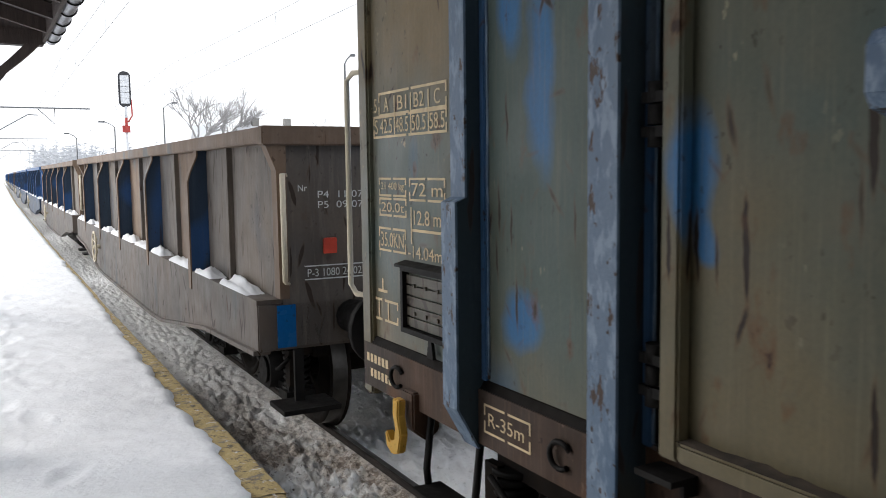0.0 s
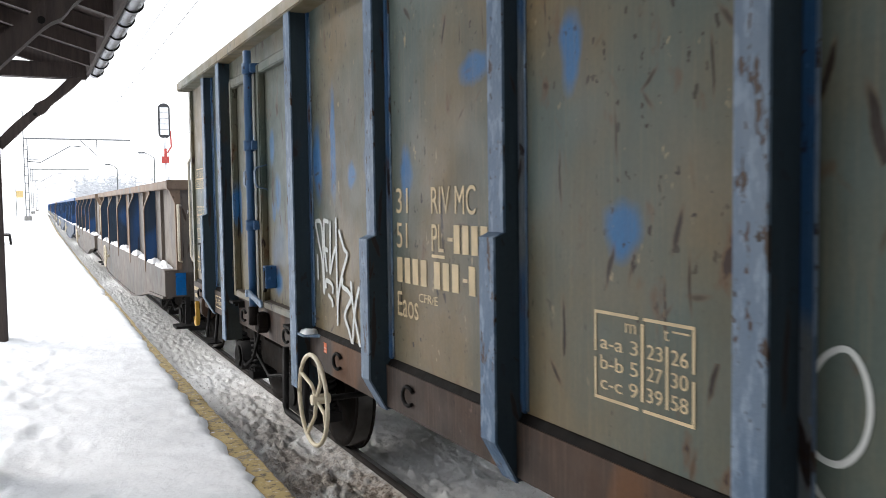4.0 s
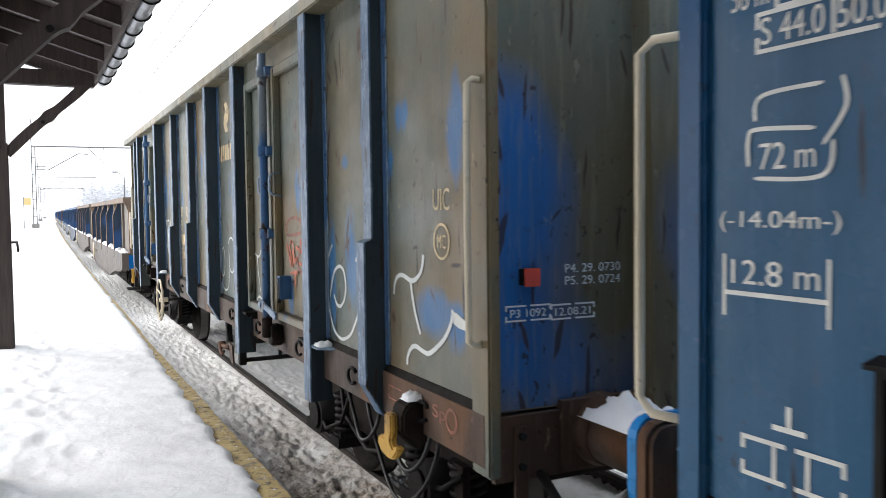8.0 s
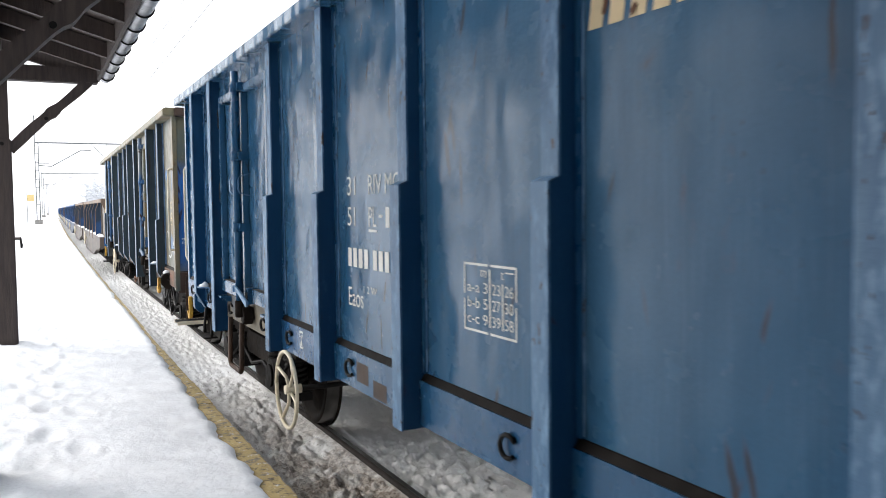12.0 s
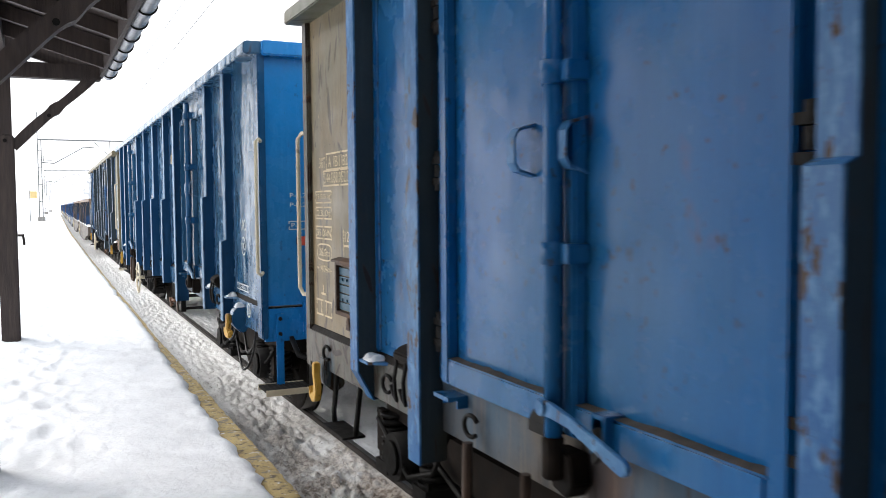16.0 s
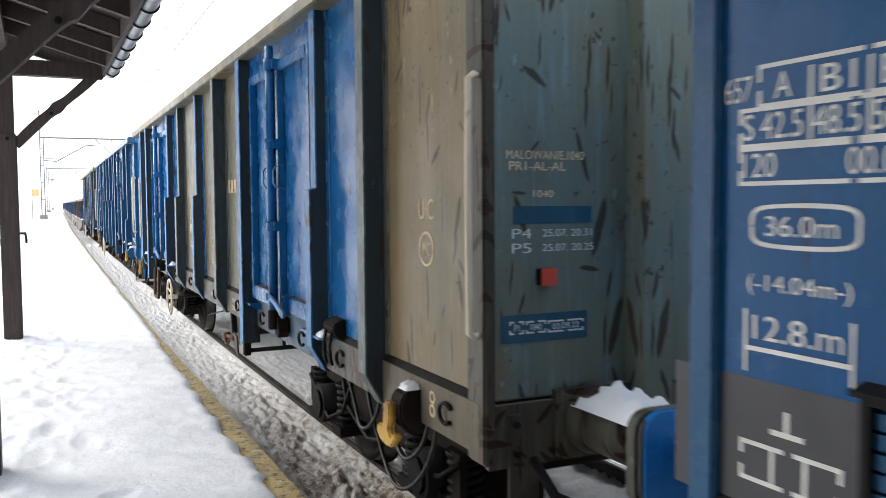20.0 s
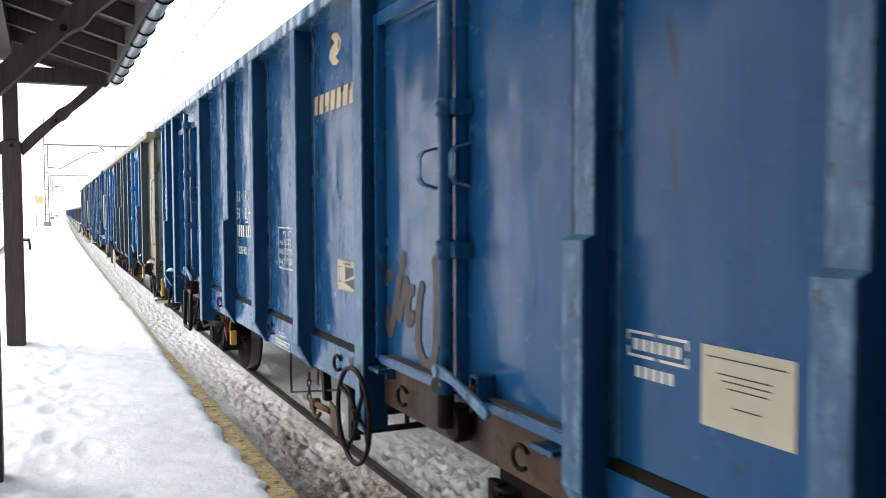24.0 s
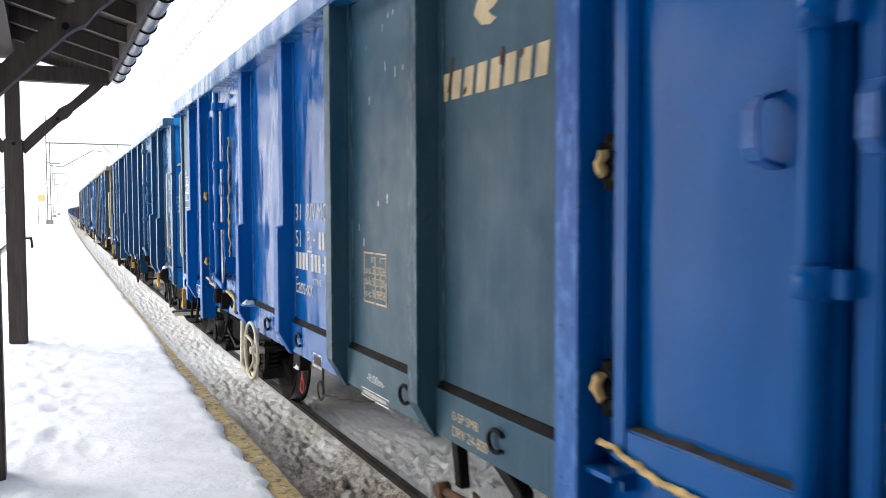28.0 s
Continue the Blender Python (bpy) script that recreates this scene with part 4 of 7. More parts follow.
def tall_wagon(label, coats, name="open_wagon"):
    """A tall open freight wagon. coats gives the paint of each part of it."""
    root = thing(name, label, "freight wagon", "train")
    g = lambda key: coats.get(key, coats["all"])
    posts = [coats.get("posts", {}).get(i, y) for i, y in enumerate(POSTS)]
    ahead = coats.get("front", FRONT)
    edges = [ahead] + posts + [-REAR]
    store = {}
    doors = (2, 7)
    for i in range(10):
        hi, lo = edges[i], edges[i + 1]
        coat = g("panel%d" % i)
        if i in doors:
            pair = {}
            door(root, hi, lo, coat, g("frame%d" % i) if "frame%d" % i in coats else coat, g("lock"), pair, coats.get("style", {}))
            store[i] = pair["leaf_front"]
            store[-i] = pair["leaf_rear"]
        else:
            bm = bmesh.new()
            box(bm, SIDE, SIDE + 0.025, lo, hi, SILL, TOP)
            store[i] = part("side_panel", bm, coat, root)
        bm = bmesh.new()
        low = 0.90
        x = -1.40 if i not in doors else -1.37
        box(bm, x, x + 0.03, lo, hi, low, SILL - 0.022 if i not in doors else SILL + 0.01)
        if i not in doors:
            box(bm, x, SIDE + 0.01, lo, hi, SILL - 0.022, SILL - 0.012)
        sk = part("sill", bm, g("sill%d" % i) if "sill%d" % i in coats else g("sill"), root)
        store["sill%d" % i] = sk
        if i not in doors:
            # Near-black strip along the panel's lower edge.
            bm = bmesh.new()
            prism(bm, [(-1.394, SILL - 0.011), (-1.376, SILL + 0.018), (SIDE + 0.004, SILL + 0.022), (SIDE + 0.004, SILL - 0.011)], "y", lo + 0.05, hi - 0.05)
            part("wet_seam", bm, SEAMBLACK, sk, "black strip in the seam")
        if i in coats.get("pockets", ()):
            y = lo + 0.25 if i == 1 else hi - 0.25
            bm = bmesh.new()
            prism(bm, [(-1.45, 1.165), (-1.45, 1.205), (-1.40, 1.235), (-1.368, 1.235), (-1.368, 1.10), (-1.395, 1.11)], "y", y - 0.10, y + 0.10)
            pocket = part("stake_pocket", bm, GRIME, sk, "dark rusty bracket with rope hooks", 0.008)
            for k in (-0.05, 0.06):
                bm = bmesh.new()
                pipe(bm, [(-1.44, y + k, 1.18), (-1.46, y + k, 1.08), (-1.45, y + k + 0.01, 1.00), (-1.43, y + k + 0.04, 0.96), (-1.43, y + k + 0.08, 0.98), (-1.44, y + k + 0.09, 1.03)], 0.010, 6)
                part("rope_hook", bm, STEEL, pocket)
        for y in (coats.get("hooks", {}).get(i, (hi + lo) / 2 + 0.12), ) if i not in doors else (hi - 0.40, lo + 0.45):
            ring_hook(y, 1.02, sk, g("hook"))
        bm = bmesh.new()
        box(bm, -SIDE - 0.025, -SIDE, lo, hi, 0.90, TOP)
        part("far_side_panel", bm, coat, root)
    for i, y in enumerate(posts):
        bend_z = coats["bends"].get(i, 2.9 if i in (0, 3, 4, 5, 8) else None)
        straight = bend_z is None
        bm = bmesh.new()
        prism(bm, post_shape(None if straight else bend_z, 0.12, 0.88, coats.get("square", False)), "y", y - 0.045, y + 0.045)
        coat = g("post%d" % i) if "post%d" % i in coats else g("post")
        # Post sides get a darker coat that paints in their shade.
        shaded = SHADEBLUE if i in (1, 6) and coats["post"] is not BRIGHT else coat
        po = part("post", bm, g("web") if "web" in coats else shaded, root, "", 0.004)
        face = [q for q in post_shape(None if straight else bend_z, 0.12, 0.88, coats.get("square", False)) if q[0] < SIDE - 0.02]
        bm = bmesh.new()
        prism(bm, [(x - 0.006, z) for x, z in face] + [(x + 0.004, z) for x, z in face[::-1]], "y", y - (0.062 if straight else 0.052), y + (0.062 if straight else 0.052))
        # The flange coat is paler, with scuffs and caught light in its colour.
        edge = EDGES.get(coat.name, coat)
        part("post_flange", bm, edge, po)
        bm = bmesh.new()
        low_z, high_z = (SILL, TOP) if straight else (SILL, TOP)
        for e in (-1, 1):
            box(bm, SIDE - 0.016, SIDE + 0.001, min(y + e * 0.044, y + e * 0.078), max(y + e * 0.044, y + e * 0.078), SILL + 0.02, TOP - 0.01)
        part("post_base", bm, coat, po, "", 0.004)
        for e in (-1, 1):
            bm = bmesh.new()
            pipe(bm, [(SIDE - 0.004 + 0.002 * noise.noise((y, z * 9, i)), y + e * 0.081, z) for z in np.arange(SILL + 0.03, TOP, 0.05)], 0.006, 5)
            part("weld_seam", bm, edge, po)
        if i in coats.get("ledges", (2, 7)):
            bm = bmesh.new()
            prism(bm, [(-1.485, y - 0.046), (-1.485, y - 0.17), (-1.40, y - 0.24), (-1.37, y - 0.24), (-1.37, y - 0.046)], "z", SILL - 0.024, SILL - 0.010)
            plate = part("post_bracket", bm, edge, po)
            bm = bmesh.new()
            snow_lump(bm, -1.475, -1.375, y - 0.18, y - 0.05, SILL - 0.011, 0.035, i * 3.3 + len(label), 7, 8)
            part("snow_cap", bm, CAPSNOW, plate, "fresh white snow")
        bm = bmesh.new()
        prism(bm, [(-x, z) for x, z in post_shape(None if straight else bend_z, 0.12, 0.88, coats.get("square", False))], "y", y - 0.045, y + 0.045)
        part("far_post", bm, g("post"), root)
    for x, nm in ((-1.37, "top_rail"), (1.37, "far_top_rail")):
        bm = bmesh.new()
        prism(bm, [(x - 0.135, TOP - 0.01), (x - 0.135, TOP + 0.075), (x - 0.11, TOP + 0.09), (x + 0.05, TOP + 0.09), (x + 0.05, TOP - 0.01)] if x < 0 else [(x + 0.135, TOP - 0.01), (x + 0.135, TOP + 0.09), (x - 0.05, TOP + 0.09), (x - 0.05, TOP - 0.01)], "y", -REAR - 0.04, ahead + 0.04)
        for v in bm.verts:
            if v.co.z > TOP + 0.05:
                v.co.z += coats.get("rim_more", 0.0)
        part(nm, bm, g("rim"), root, "", 0.008)
    for e in (-1, 1):
        for x in (-1.37, 1.37):
            bm = bmesh.new()
            yc = ahead - 0.035 if e > 0 else -REAR + 0.035
            box(bm, x - 0.028, x + 0.028, yc - 0.075 if e < 0 else yc - 0.05, yc + 0.075 if e < 0 else yc + 0.05, 0.86, TOP)
            part("corner_post", bm, g("corner"), root, "", 0.010)
    bm = bmesh.new()
    box(bm, -1.34, 1.34, -REAR, ahead, 1.08, 1.11)
    for x in (-0.45, 0.45):
        box(bm, x - 0.10, x + 0.10, -REAR + 0.05, ahead - 0.05, 0.80, 1.08)
    for y in (-4.5, -2.48, 0, 2.48, 4.5):
        box(bm, -1.34, 1.34, y - 0.08, y + 0.08, 0.86, 1.08)
    part("underframe", bm, GRIME, root)
    end_wall(root, ahead, 1, g("end"), g("endpost"))
    rear = end_wall(root, -REAR, -1, g("end"), g("endpost"))
    bogie(root, 4.5)
    bogie(root, -4.5)
    tow_hook(root, 5.92, g("sill"))
    rear_tow_hook(root, -5.88, g("sill") if "square" in coats else GRIME)
    # rails at the ends on the platform side
    y = -REAR
    yr = coats.get("rail_at", -6.51)
    foot = max(yr, -REAR + 0.03)
    rail_bar(root, [(-1.36, foot, 2.41), (-1.43, yr, 2.415), (-1.452, yr, 2.40), (-1.455, yr, 1.95), (-1.452, yr, 1.40), (-1.43, yr, 1.385), (-1.36, foot, 1.39)], g("rail"))
    y = ahead
    if not coats.get("bare_front"):
        rail_bar(root, [(-1.33, y - 0.02, 2.39), (-1.37, y + 0.14, 2.395), (-1.385, y + 0.185, 2.36), (-1.385, y + 0.185, 1.36), (-1.375, y + 0.14, 1.315), (-1.33, y - 0.02, 1.315)], g("rail"))
    # tread plates, signal-lamp brackets, marker plate
    for e, yy in ((1, ahead + 0.12), (-1, -REAR - 0.12)):
        if e < 0:
            bm = bmesh.new()
            box(bm, -1.42, -1.06, yy - 0.13, yy + 0.13, 0.478, 0.495)
            st = part("step_plate", bm, STEEL, root, "black ribbed tread plate")
            for u in range(9):
                bm = bmesh.new()
                box(bm, -1.41 + 0.04 * u, -1.395 + 0.04 * u, yy - 0.12, yy + 0.12, 0.495, 0.500)
                part("tread_rib", bm, STEEL, st)
            bm = bmesh.new()
            box(bm, -1.424, -1.06, yy - 0.136, yy - 0.13, 0.455, 0.502)
            part("step_edge", bm, CREAM, st, "worn pale painted edge")
            bm = bmesh.new()
            box(bm, -1.424, -1.06, yy + 0.13, yy + 0.136, 0.455, 0.502)
            part("step_edge", bm, CREAM, st, "worn pale painted edge")
            bm = bmesh.new()
            box(bm, -1.285, -1.225, yy - e * 0.085 - 0.007, yy - e * 0.085 + 0.007, 0.48, 1.06)
            hang = part("step_hanger", bm, g("endpost"), st, "", 0.003)
            for z in (0.90, 1.02):
                bm = bmesh.new()
                rod(bm, (-1.255, yy - e * 0.08, z), (-1.255, yy - e * 0.06, z), 0.016, 6)
                part("bolt", bm, STEEL, hang)
        bm = bmesh.new()
        yq = ahead if e > 0 else -REAR
        pipe(bm, [(-1.16, yq + e * 0.02, 0.86), (-1.14, yq + e * 0.16, 0.74), (-1.05, yq + e * 0.26, 0.705), (-0.55, yq + e * 0.28, 0.70), (-0.40, yq + e * 0.16, 0.78), (-0.38, yq + e * 0.02, 0.86)], 0.022, 8)
        bar = part("shunter_rail", bm, g("shunt") if "shunt" in coats else STEEL, root, "bent rail under the buffer")
        bm = bmesh.new()
        snow_lump(bm, -1.03, -0.57, yq + e * 0.27 - 0.035, yq + e * 0.27 + 0.035, 0.712, 0.05, yq + 1.0)
        part("snow_cap", bm, CAPSNOW, bar, "fresh white snow")
    # air hoses looping under the sill behind the rear bogie
    for x, y0, y1, drop in ((-1.31, -4.95, -5.95, 0.50), (-1.26, -5.10, -5.75, 0.36), (-1.33, -4.70, -5.25, 0.30)):
        bm = bmesh.new()
        pipe(bm, [(x + 0.01 * math.sin(9 * u), y0 + (y1 - y0) * u, 0.93 - drop * math.sin(3.14159 * u) ** 0.7) for u in [q / 14 for q in range(15)]], 0.011, 6)
        part("air_hose", bm, RUBBER, root)
    # stirrup step under the front sill
    ys = coats.get("stirrup", 5.62)
    bm = bmesh.new()
    pipe(bm, [(-1.36, ys + 0.20, 0.92), (-1.39, ys + 0.20, 0.66), (-1.39, ys + 0.185, 0.60)], 0.016, 6)
    st = part("step_bar", bm, STEEL, root)
    bm = bmesh.new()
    pipe(bm, [(-1.36, ys - 0.20, 0.92), (-1.39, ys - 0.20, 0.66), (-1.39, ys - 0.185, 0.60)], 0.016, 6)
    part("step_bar", bm, STEEL, root)
    bm = bmesh.new()
    box(bm, -1.47, -1.33, ys - 0.19, ys + 0.19, 0.585, 0.60)
    part("step_tread", bm, STEEL, root, "", 0.003)
    store["rear"] = rear
    return root, store


def place(root, y0):
    TRAIN.append((root, y0))
    return root


TRAIN = []


FLEET = [
    ("worn olive-brown open wagon with blue patches and graffiti", dict(all=OLD, post=OLDBLUE, web=SHADEBLUE, sill=RUST, rim=GREEN, corner=OLD, end=OLDEND, endpost=RUST, lock=OLDBLUE, hook=STEEL, rail=CREAM, panel1=OLDPATCHED, panel8=OLDPATCHED, panel2=OLDPATCHED, posts={1: 4.55}, hooks={1: 4.85, 8: -5.043, 9: -5.973, 3: 1.886, 4: 0.899, 5: -0.90, 6: -1.89}, style={"latch": "high", "low_rail": 0.085, "stop": STEEL}, bends={0: 1.81, 3: 1.74, 4: 1.79, 8: 1.76})),
    ("dull navy blue open wagon with white lettering", dict(all=NAVYPALE, hooks={3: 2.126, 4: 0.884, 5: -0.88, 6: -2.10}, stirrup=5.33, web=WEBSHADE, rail_at=-6.71, post=NAVY, sill=NAVY, rim=NAVYPALE, corner=NAVY, end=ENDBLUE, endpost=ENDBLUE, lock=NAVY, hook=STEEL, rail=CREAM, sill2=TANSILL, sill7=GREYSILL, posts={2: 2.42}, ledges=(0, 7, 8), pockets=(1, 8), square=True, style={"bar": -0.03}, bends={2: 2.0, 3: 2.0, 4: 2.02, 5: 2.0, 7: 2.0, 8: 1.6})),
    ("open wagon patched in olive and bright blue paint", dict(all=BRIGHTOLD, hooks={9: -6.245, 3: 1.97, 4: 0.71, 5: -0.864, 6: -1.95}, front=6.34, rail_at=-6.55, web=SHADEBLUE, post=BRIGHTOLD, sill=GREENDARK, rim=GREEN, corner=GREENDARK, end=GREENEND, endpost=GREENDARK, sill9=TANSILL, lock=BRIGHTOLD, hook=STEEL, rail=CREAM, sill2=GREYSILL, sill7=GREYSILL, posts={0: 5.15, 1: 4.37, 2: 2.21, 4: -0.06, 5: -1.33}, ledges=(0, 2, 7), pockets=(1, 8), style={"bar": -0.02}, panel0=TANOLD, panel4=GREEN, panel5=GREEN, panel6=GREEN, panel9=TANOLD, post3=GREENDARK, post4=BRIGHTOLD, post5=GREENDARK, post8=GREENDARK, bends={2: 2.0, 3: 2.0, 4: 2.0, 7: 2.0})),
    ("blue open wagon with a rusty door sill and brown graffiti", dict(all=MIDBLUE, hooks={8: -4.943, 9: -5.965, 3: 1.87, 4: 0.22, 5: -0.217, 6: -1.871}, bare_front=True, front=6.33, web=WEBSHADE, rail_at=-6.49, post=NAVY, sill=MIDBLUE, rim=NAVYPALE, corner=NAVY, end=ENDBLUE, endpost=ENDBLUE, lock=NAVY, hook=STEEL, rail=CREAM, sill7=RUST, sill2=RUST, ledges=(0,), style={"bar": -0.03, "low_rail": 0.06, "stile": 0.045, "inset": 0.08}, bends={0: 1.78, 3: 1.83, 7: 1.83, 8: 1.78})),
    ("glossy bright blue open wagon with two dark teal panels", dict(all=BRIGHT, hooks={1: 4.72, 3: 1.869, 4: 0.958, 5: -0.95, 6: -1.87}, post=BRIGHT, sill=BRIGHT, rim=BRIGHTOLD, corner=TEALP, end=BRIGHT, endpost=BRIGHT, lock=BRIGHT, hook=STEEL, rail=CREAM, panel0=TEALP, panel5=TEALP, panel6=TEALP, post4=TEALP, post5=TEALP, sill5=TEALP, sill6=TEALP, rim_more=0.08, posts={2: 2.58}, ledges=(2, 7), style={"latch": "high"}, bends={0: 1.9, 2: 1.78, 3: 1.79})),
]
WAGONS = []
for i, (label, coats) in enumerate(FLEET):
    wagon, store = tall_wagon(label, coats)
    place(wagon, -2.78 - PITCH * i)
    WAGONS.append((wagon, store))


# ---- the low wagons ahead ----
LOW_HALF = 5.85
LOW_PITCH = 12.9


def low_wagon(label, panel_coat, rib_coat, sill_coat, web_coat):
    """A low open wagon with a ledge along its side and a fish-bellied sill."""
    root = thing("low_wagon", label, "freight wagon", "train")
    bm = bmesh.new()
    prism(bm, [(LOW_HALF, 0.80), (LOW_HALF, 1.10), (-LOW_HALF, 1.10), (-LOW_HALF, 0.80), (-LOW_HALF + 1.4, 0.74), (-2.6, 0.52), (-2.0, 0.50), (2.0, 0.50), (2.6, 0.52), (LOW_HALF - 1.4, 0.74)], "x", -1.50, -1.46)
    for x0, x1, z0, z1 in ((-1.50, -1.12, 1.10, 1.125), (-1.53, -1.46, 0.50, 0.50)):
        if z1 > z0:
            box(bm, x0, x1, -LOW_HALF, LOW_HALF, z0, z1)
    sill = part("sill", bm, sill_coat, root)
    bm = bmesh.new()
    prism(bm, [(x * 1.0, z - 0.02) for x, z in ((LOW_HALF, 0.80), (LOW_HALF, 0.83), (LOW_HALF - 1.4, 0.77), (2.6, 0.55), (2.0, 0.53), (-2.0, 0.53), (-2.6, 0.55), (-LOW_HALF + 1.4, 0.77), (-LOW_HALF, 0.83), (-LOW_HALF, 0.80), (-LOW_HALF + 1.4, 0.74), (-2.6, 0.52), (-2.0, 0.50), (2.0, 0.50), (2.6, 0.52), (LOW_HALF - 1.4, 0.74))], "x", -1.53, -1.42)
    part("bottom_flange", bm, sill_coat, sill)
    wide = [-3.93 + 2.08 * k for k in range(5)]             # deep posts, with a thin rib in each field between
    thin = [-4.75, -2.80, -0.75, 1.30, 3.38, 5.2]
    ys_l = [LOW_HALF] + sorted(wide + thin, reverse=True) + [-LOW_HALF]
    for i in range(len(ys_l) - 1):
        bm = bmesh.new()
        box(bm, -1.345, -1.315, ys_l[i + 1], ys_l[i], 1.12, 2.12)
        p = part("side_panel", bm, panel_coat if i % 3 else rib_coat, root)
        bm = bmesh.new()
        snow_lump(bm, -1.495, -1.35, ys_l[i + 1] + 0.06 + 0.1 * (i % 3), ys_l[i] - 0.06, 1.124, 0.06, i * 1.7)
        part("snow_strip", bm, CAPSNOW, p, "white snow on the ledge")
        bm = bmesh.new()
        box(bm, 1.315, 1.345, ys_l[i + 1], ys_l[i], 0.85, 2.12)
        part("far_side_panel", bm, panel_coat, root)
    for y in ys_l[1:-1]:
        big = y in wide
        bm = bmesh.new()
        out = -1.50 if big else -1.385
        low_z = 0.98 if big else 1.12
        face = [(-1.42, 2.12), (-1.42, 2.06), (out + 0.02, 1.92), (out, 1.85), (out, low_z)] if big else [(-1.385, 2.12), (-1.385, low_z)]
        prism(bm, [(-1.34, 2.12)] + face + [(-1.34, low_z)], "y", y - 0.03, y + 0.03)
        # Sides of the deep posts carry their shade as a dark coat.
        po = part("post", bm, web_coat if big else panel_coat, root, "", 0.004)
        if big:
            bm = bmesh.new()
            prism(bm, [(x - 0.008, z) for x, z in face] + [(x + 0.004, z) for x, z in face[::-1]], "y", y - 0.045, y + 0.045)
            part("post_flange", bm, rib_coat, po)
    bm = bmesh.new()
    prism(bm, [(-1.45, 2.10), (-1.45, 2.20), (-1.28, 2.20), (-1.28, 2.10)], "y", -LOW_HALF - 0.05, LOW_HALF + 0.05)
    part("top_rail", bm, rib_coat, root, "", 0.008)
    bm = bmesh.new()
    box(bm, 1.20, 1.40, -LOW_HALF, LOW_HALF, 2.10, 2.20)
    part("far_top_rail", bm, rib_coat, root)
    for e in (-1, 1):
        y = e * LOW_HALF
        bm = bmesh.new()
        box(bm, -1.335, 1.335, y - 0.02, y + 0.02, 0.82, 2.12)
        w = part("end_wall", bm, panel_coat, root)
        w["end"] = e
        bm = bmesh.new()
        box(bm, -1.45, 1.45, y - 0.06, y + 0.06, 2.085, 2.205)
        part("end_top_rail", bm, rib_coat, w, "", 0.01)
        bm = bmesh.new()
        box(bm, -1.50, 1.50, y - 0.02, y + 0.025, 0.80, 1.10)
        part("headstock", bm, sill_coat, w, "", 0.008)
        bm = bmesh.new()
        prism(bm, [(-1.30, 2.09), (-1.43, 2.09), (-1.365, 1.93), (-1.362, 1.13), (-1.30, 1.13)], "y", y - 0.05, y + 0.05)
        part("corner_post", bm, rib_coat, w)
        for x in (-0.875, 0.875):
            bm = bmesh.new()
            rod(bm, (x, y, 0.98), (x, y + e * 0.52, 0.98), 0.11, 14)
            rod(bm, (x, y + e * 0.52, 0.98), (x, y + e * 0.58, 0.98), 0.23, 20)
            part("buffer", bm, STEEL, root)
        bm = bmesh.new()
        pipe(bm, [(-1.30, y + e * 0.02, 1.90), (-1.335, y + e * 0.075, 1.91), (-1.335, y + e * 0.08, 1.24), (-1.30, y + e * 0.02, 1.22)], 0.018, 6)
        part("grab_rail", bm, CREAM, root, "pale painted grab rail")
        bm = bmesh.new()
        box(bm, -1.42, -1.05, y + e * 0.1 - 0.15, y + e * 0.1 + 0.15, 0.44, 0.47)
        box(bm, -1.28, -1.22, y + e * 0.02, y + e * 0.05, 0.47, 0.80)
        part("step_plate", bm, STEEL, root)
    bm = bmesh.new()
    box(bm, -1.2, 1.2, -LOW_HALF, LOW_HALF, 0.95, 1.1)
    box(bm, -0.4, 0.4, -LOW_HALF, LOW_HALF, 0.7, 0.95)
    part("underframe", bm, GRIME, root)
    hand_wheel(root, 2.4, 0.86, -1.58, 0.22)
    bogie(root, 4.0)
    bogie(root, -4.0)
    return root


LOW_FIRST = 5.05 + LOW_HALF
first = low_wagon("low brown open wagon with shade-dark blue post sides and snow on its ledge", LOWGREY, LOWRUST, LOWSILL, LOWBLUE)
place(first, LOW_FIRST)
second_blue = low_wagon("low faded blue open wagon with snow on its ledge", LOWCLEAN, LOWCLEAN, LOWBLUE, LOWBLUE)
place(second_blue, LOW_FIRST + 2 * LOW_PITCH)
BROWN = [first]
for i in range(1, 15):
    if i == 2:
        continue
    source = first if i in (1, 5, 9) else second_blue
    c = copy_thing(source, Matrix.Identity(4))
    for o in c.children_recursive:
        if o.name.split(".")[0] == "wheelset":
            ROLLING.append((o, 0.9 if o.location.y > 0 else -0.9, 0.46))
    place(c, LOW_FIRST + i * LOW_PITCH)


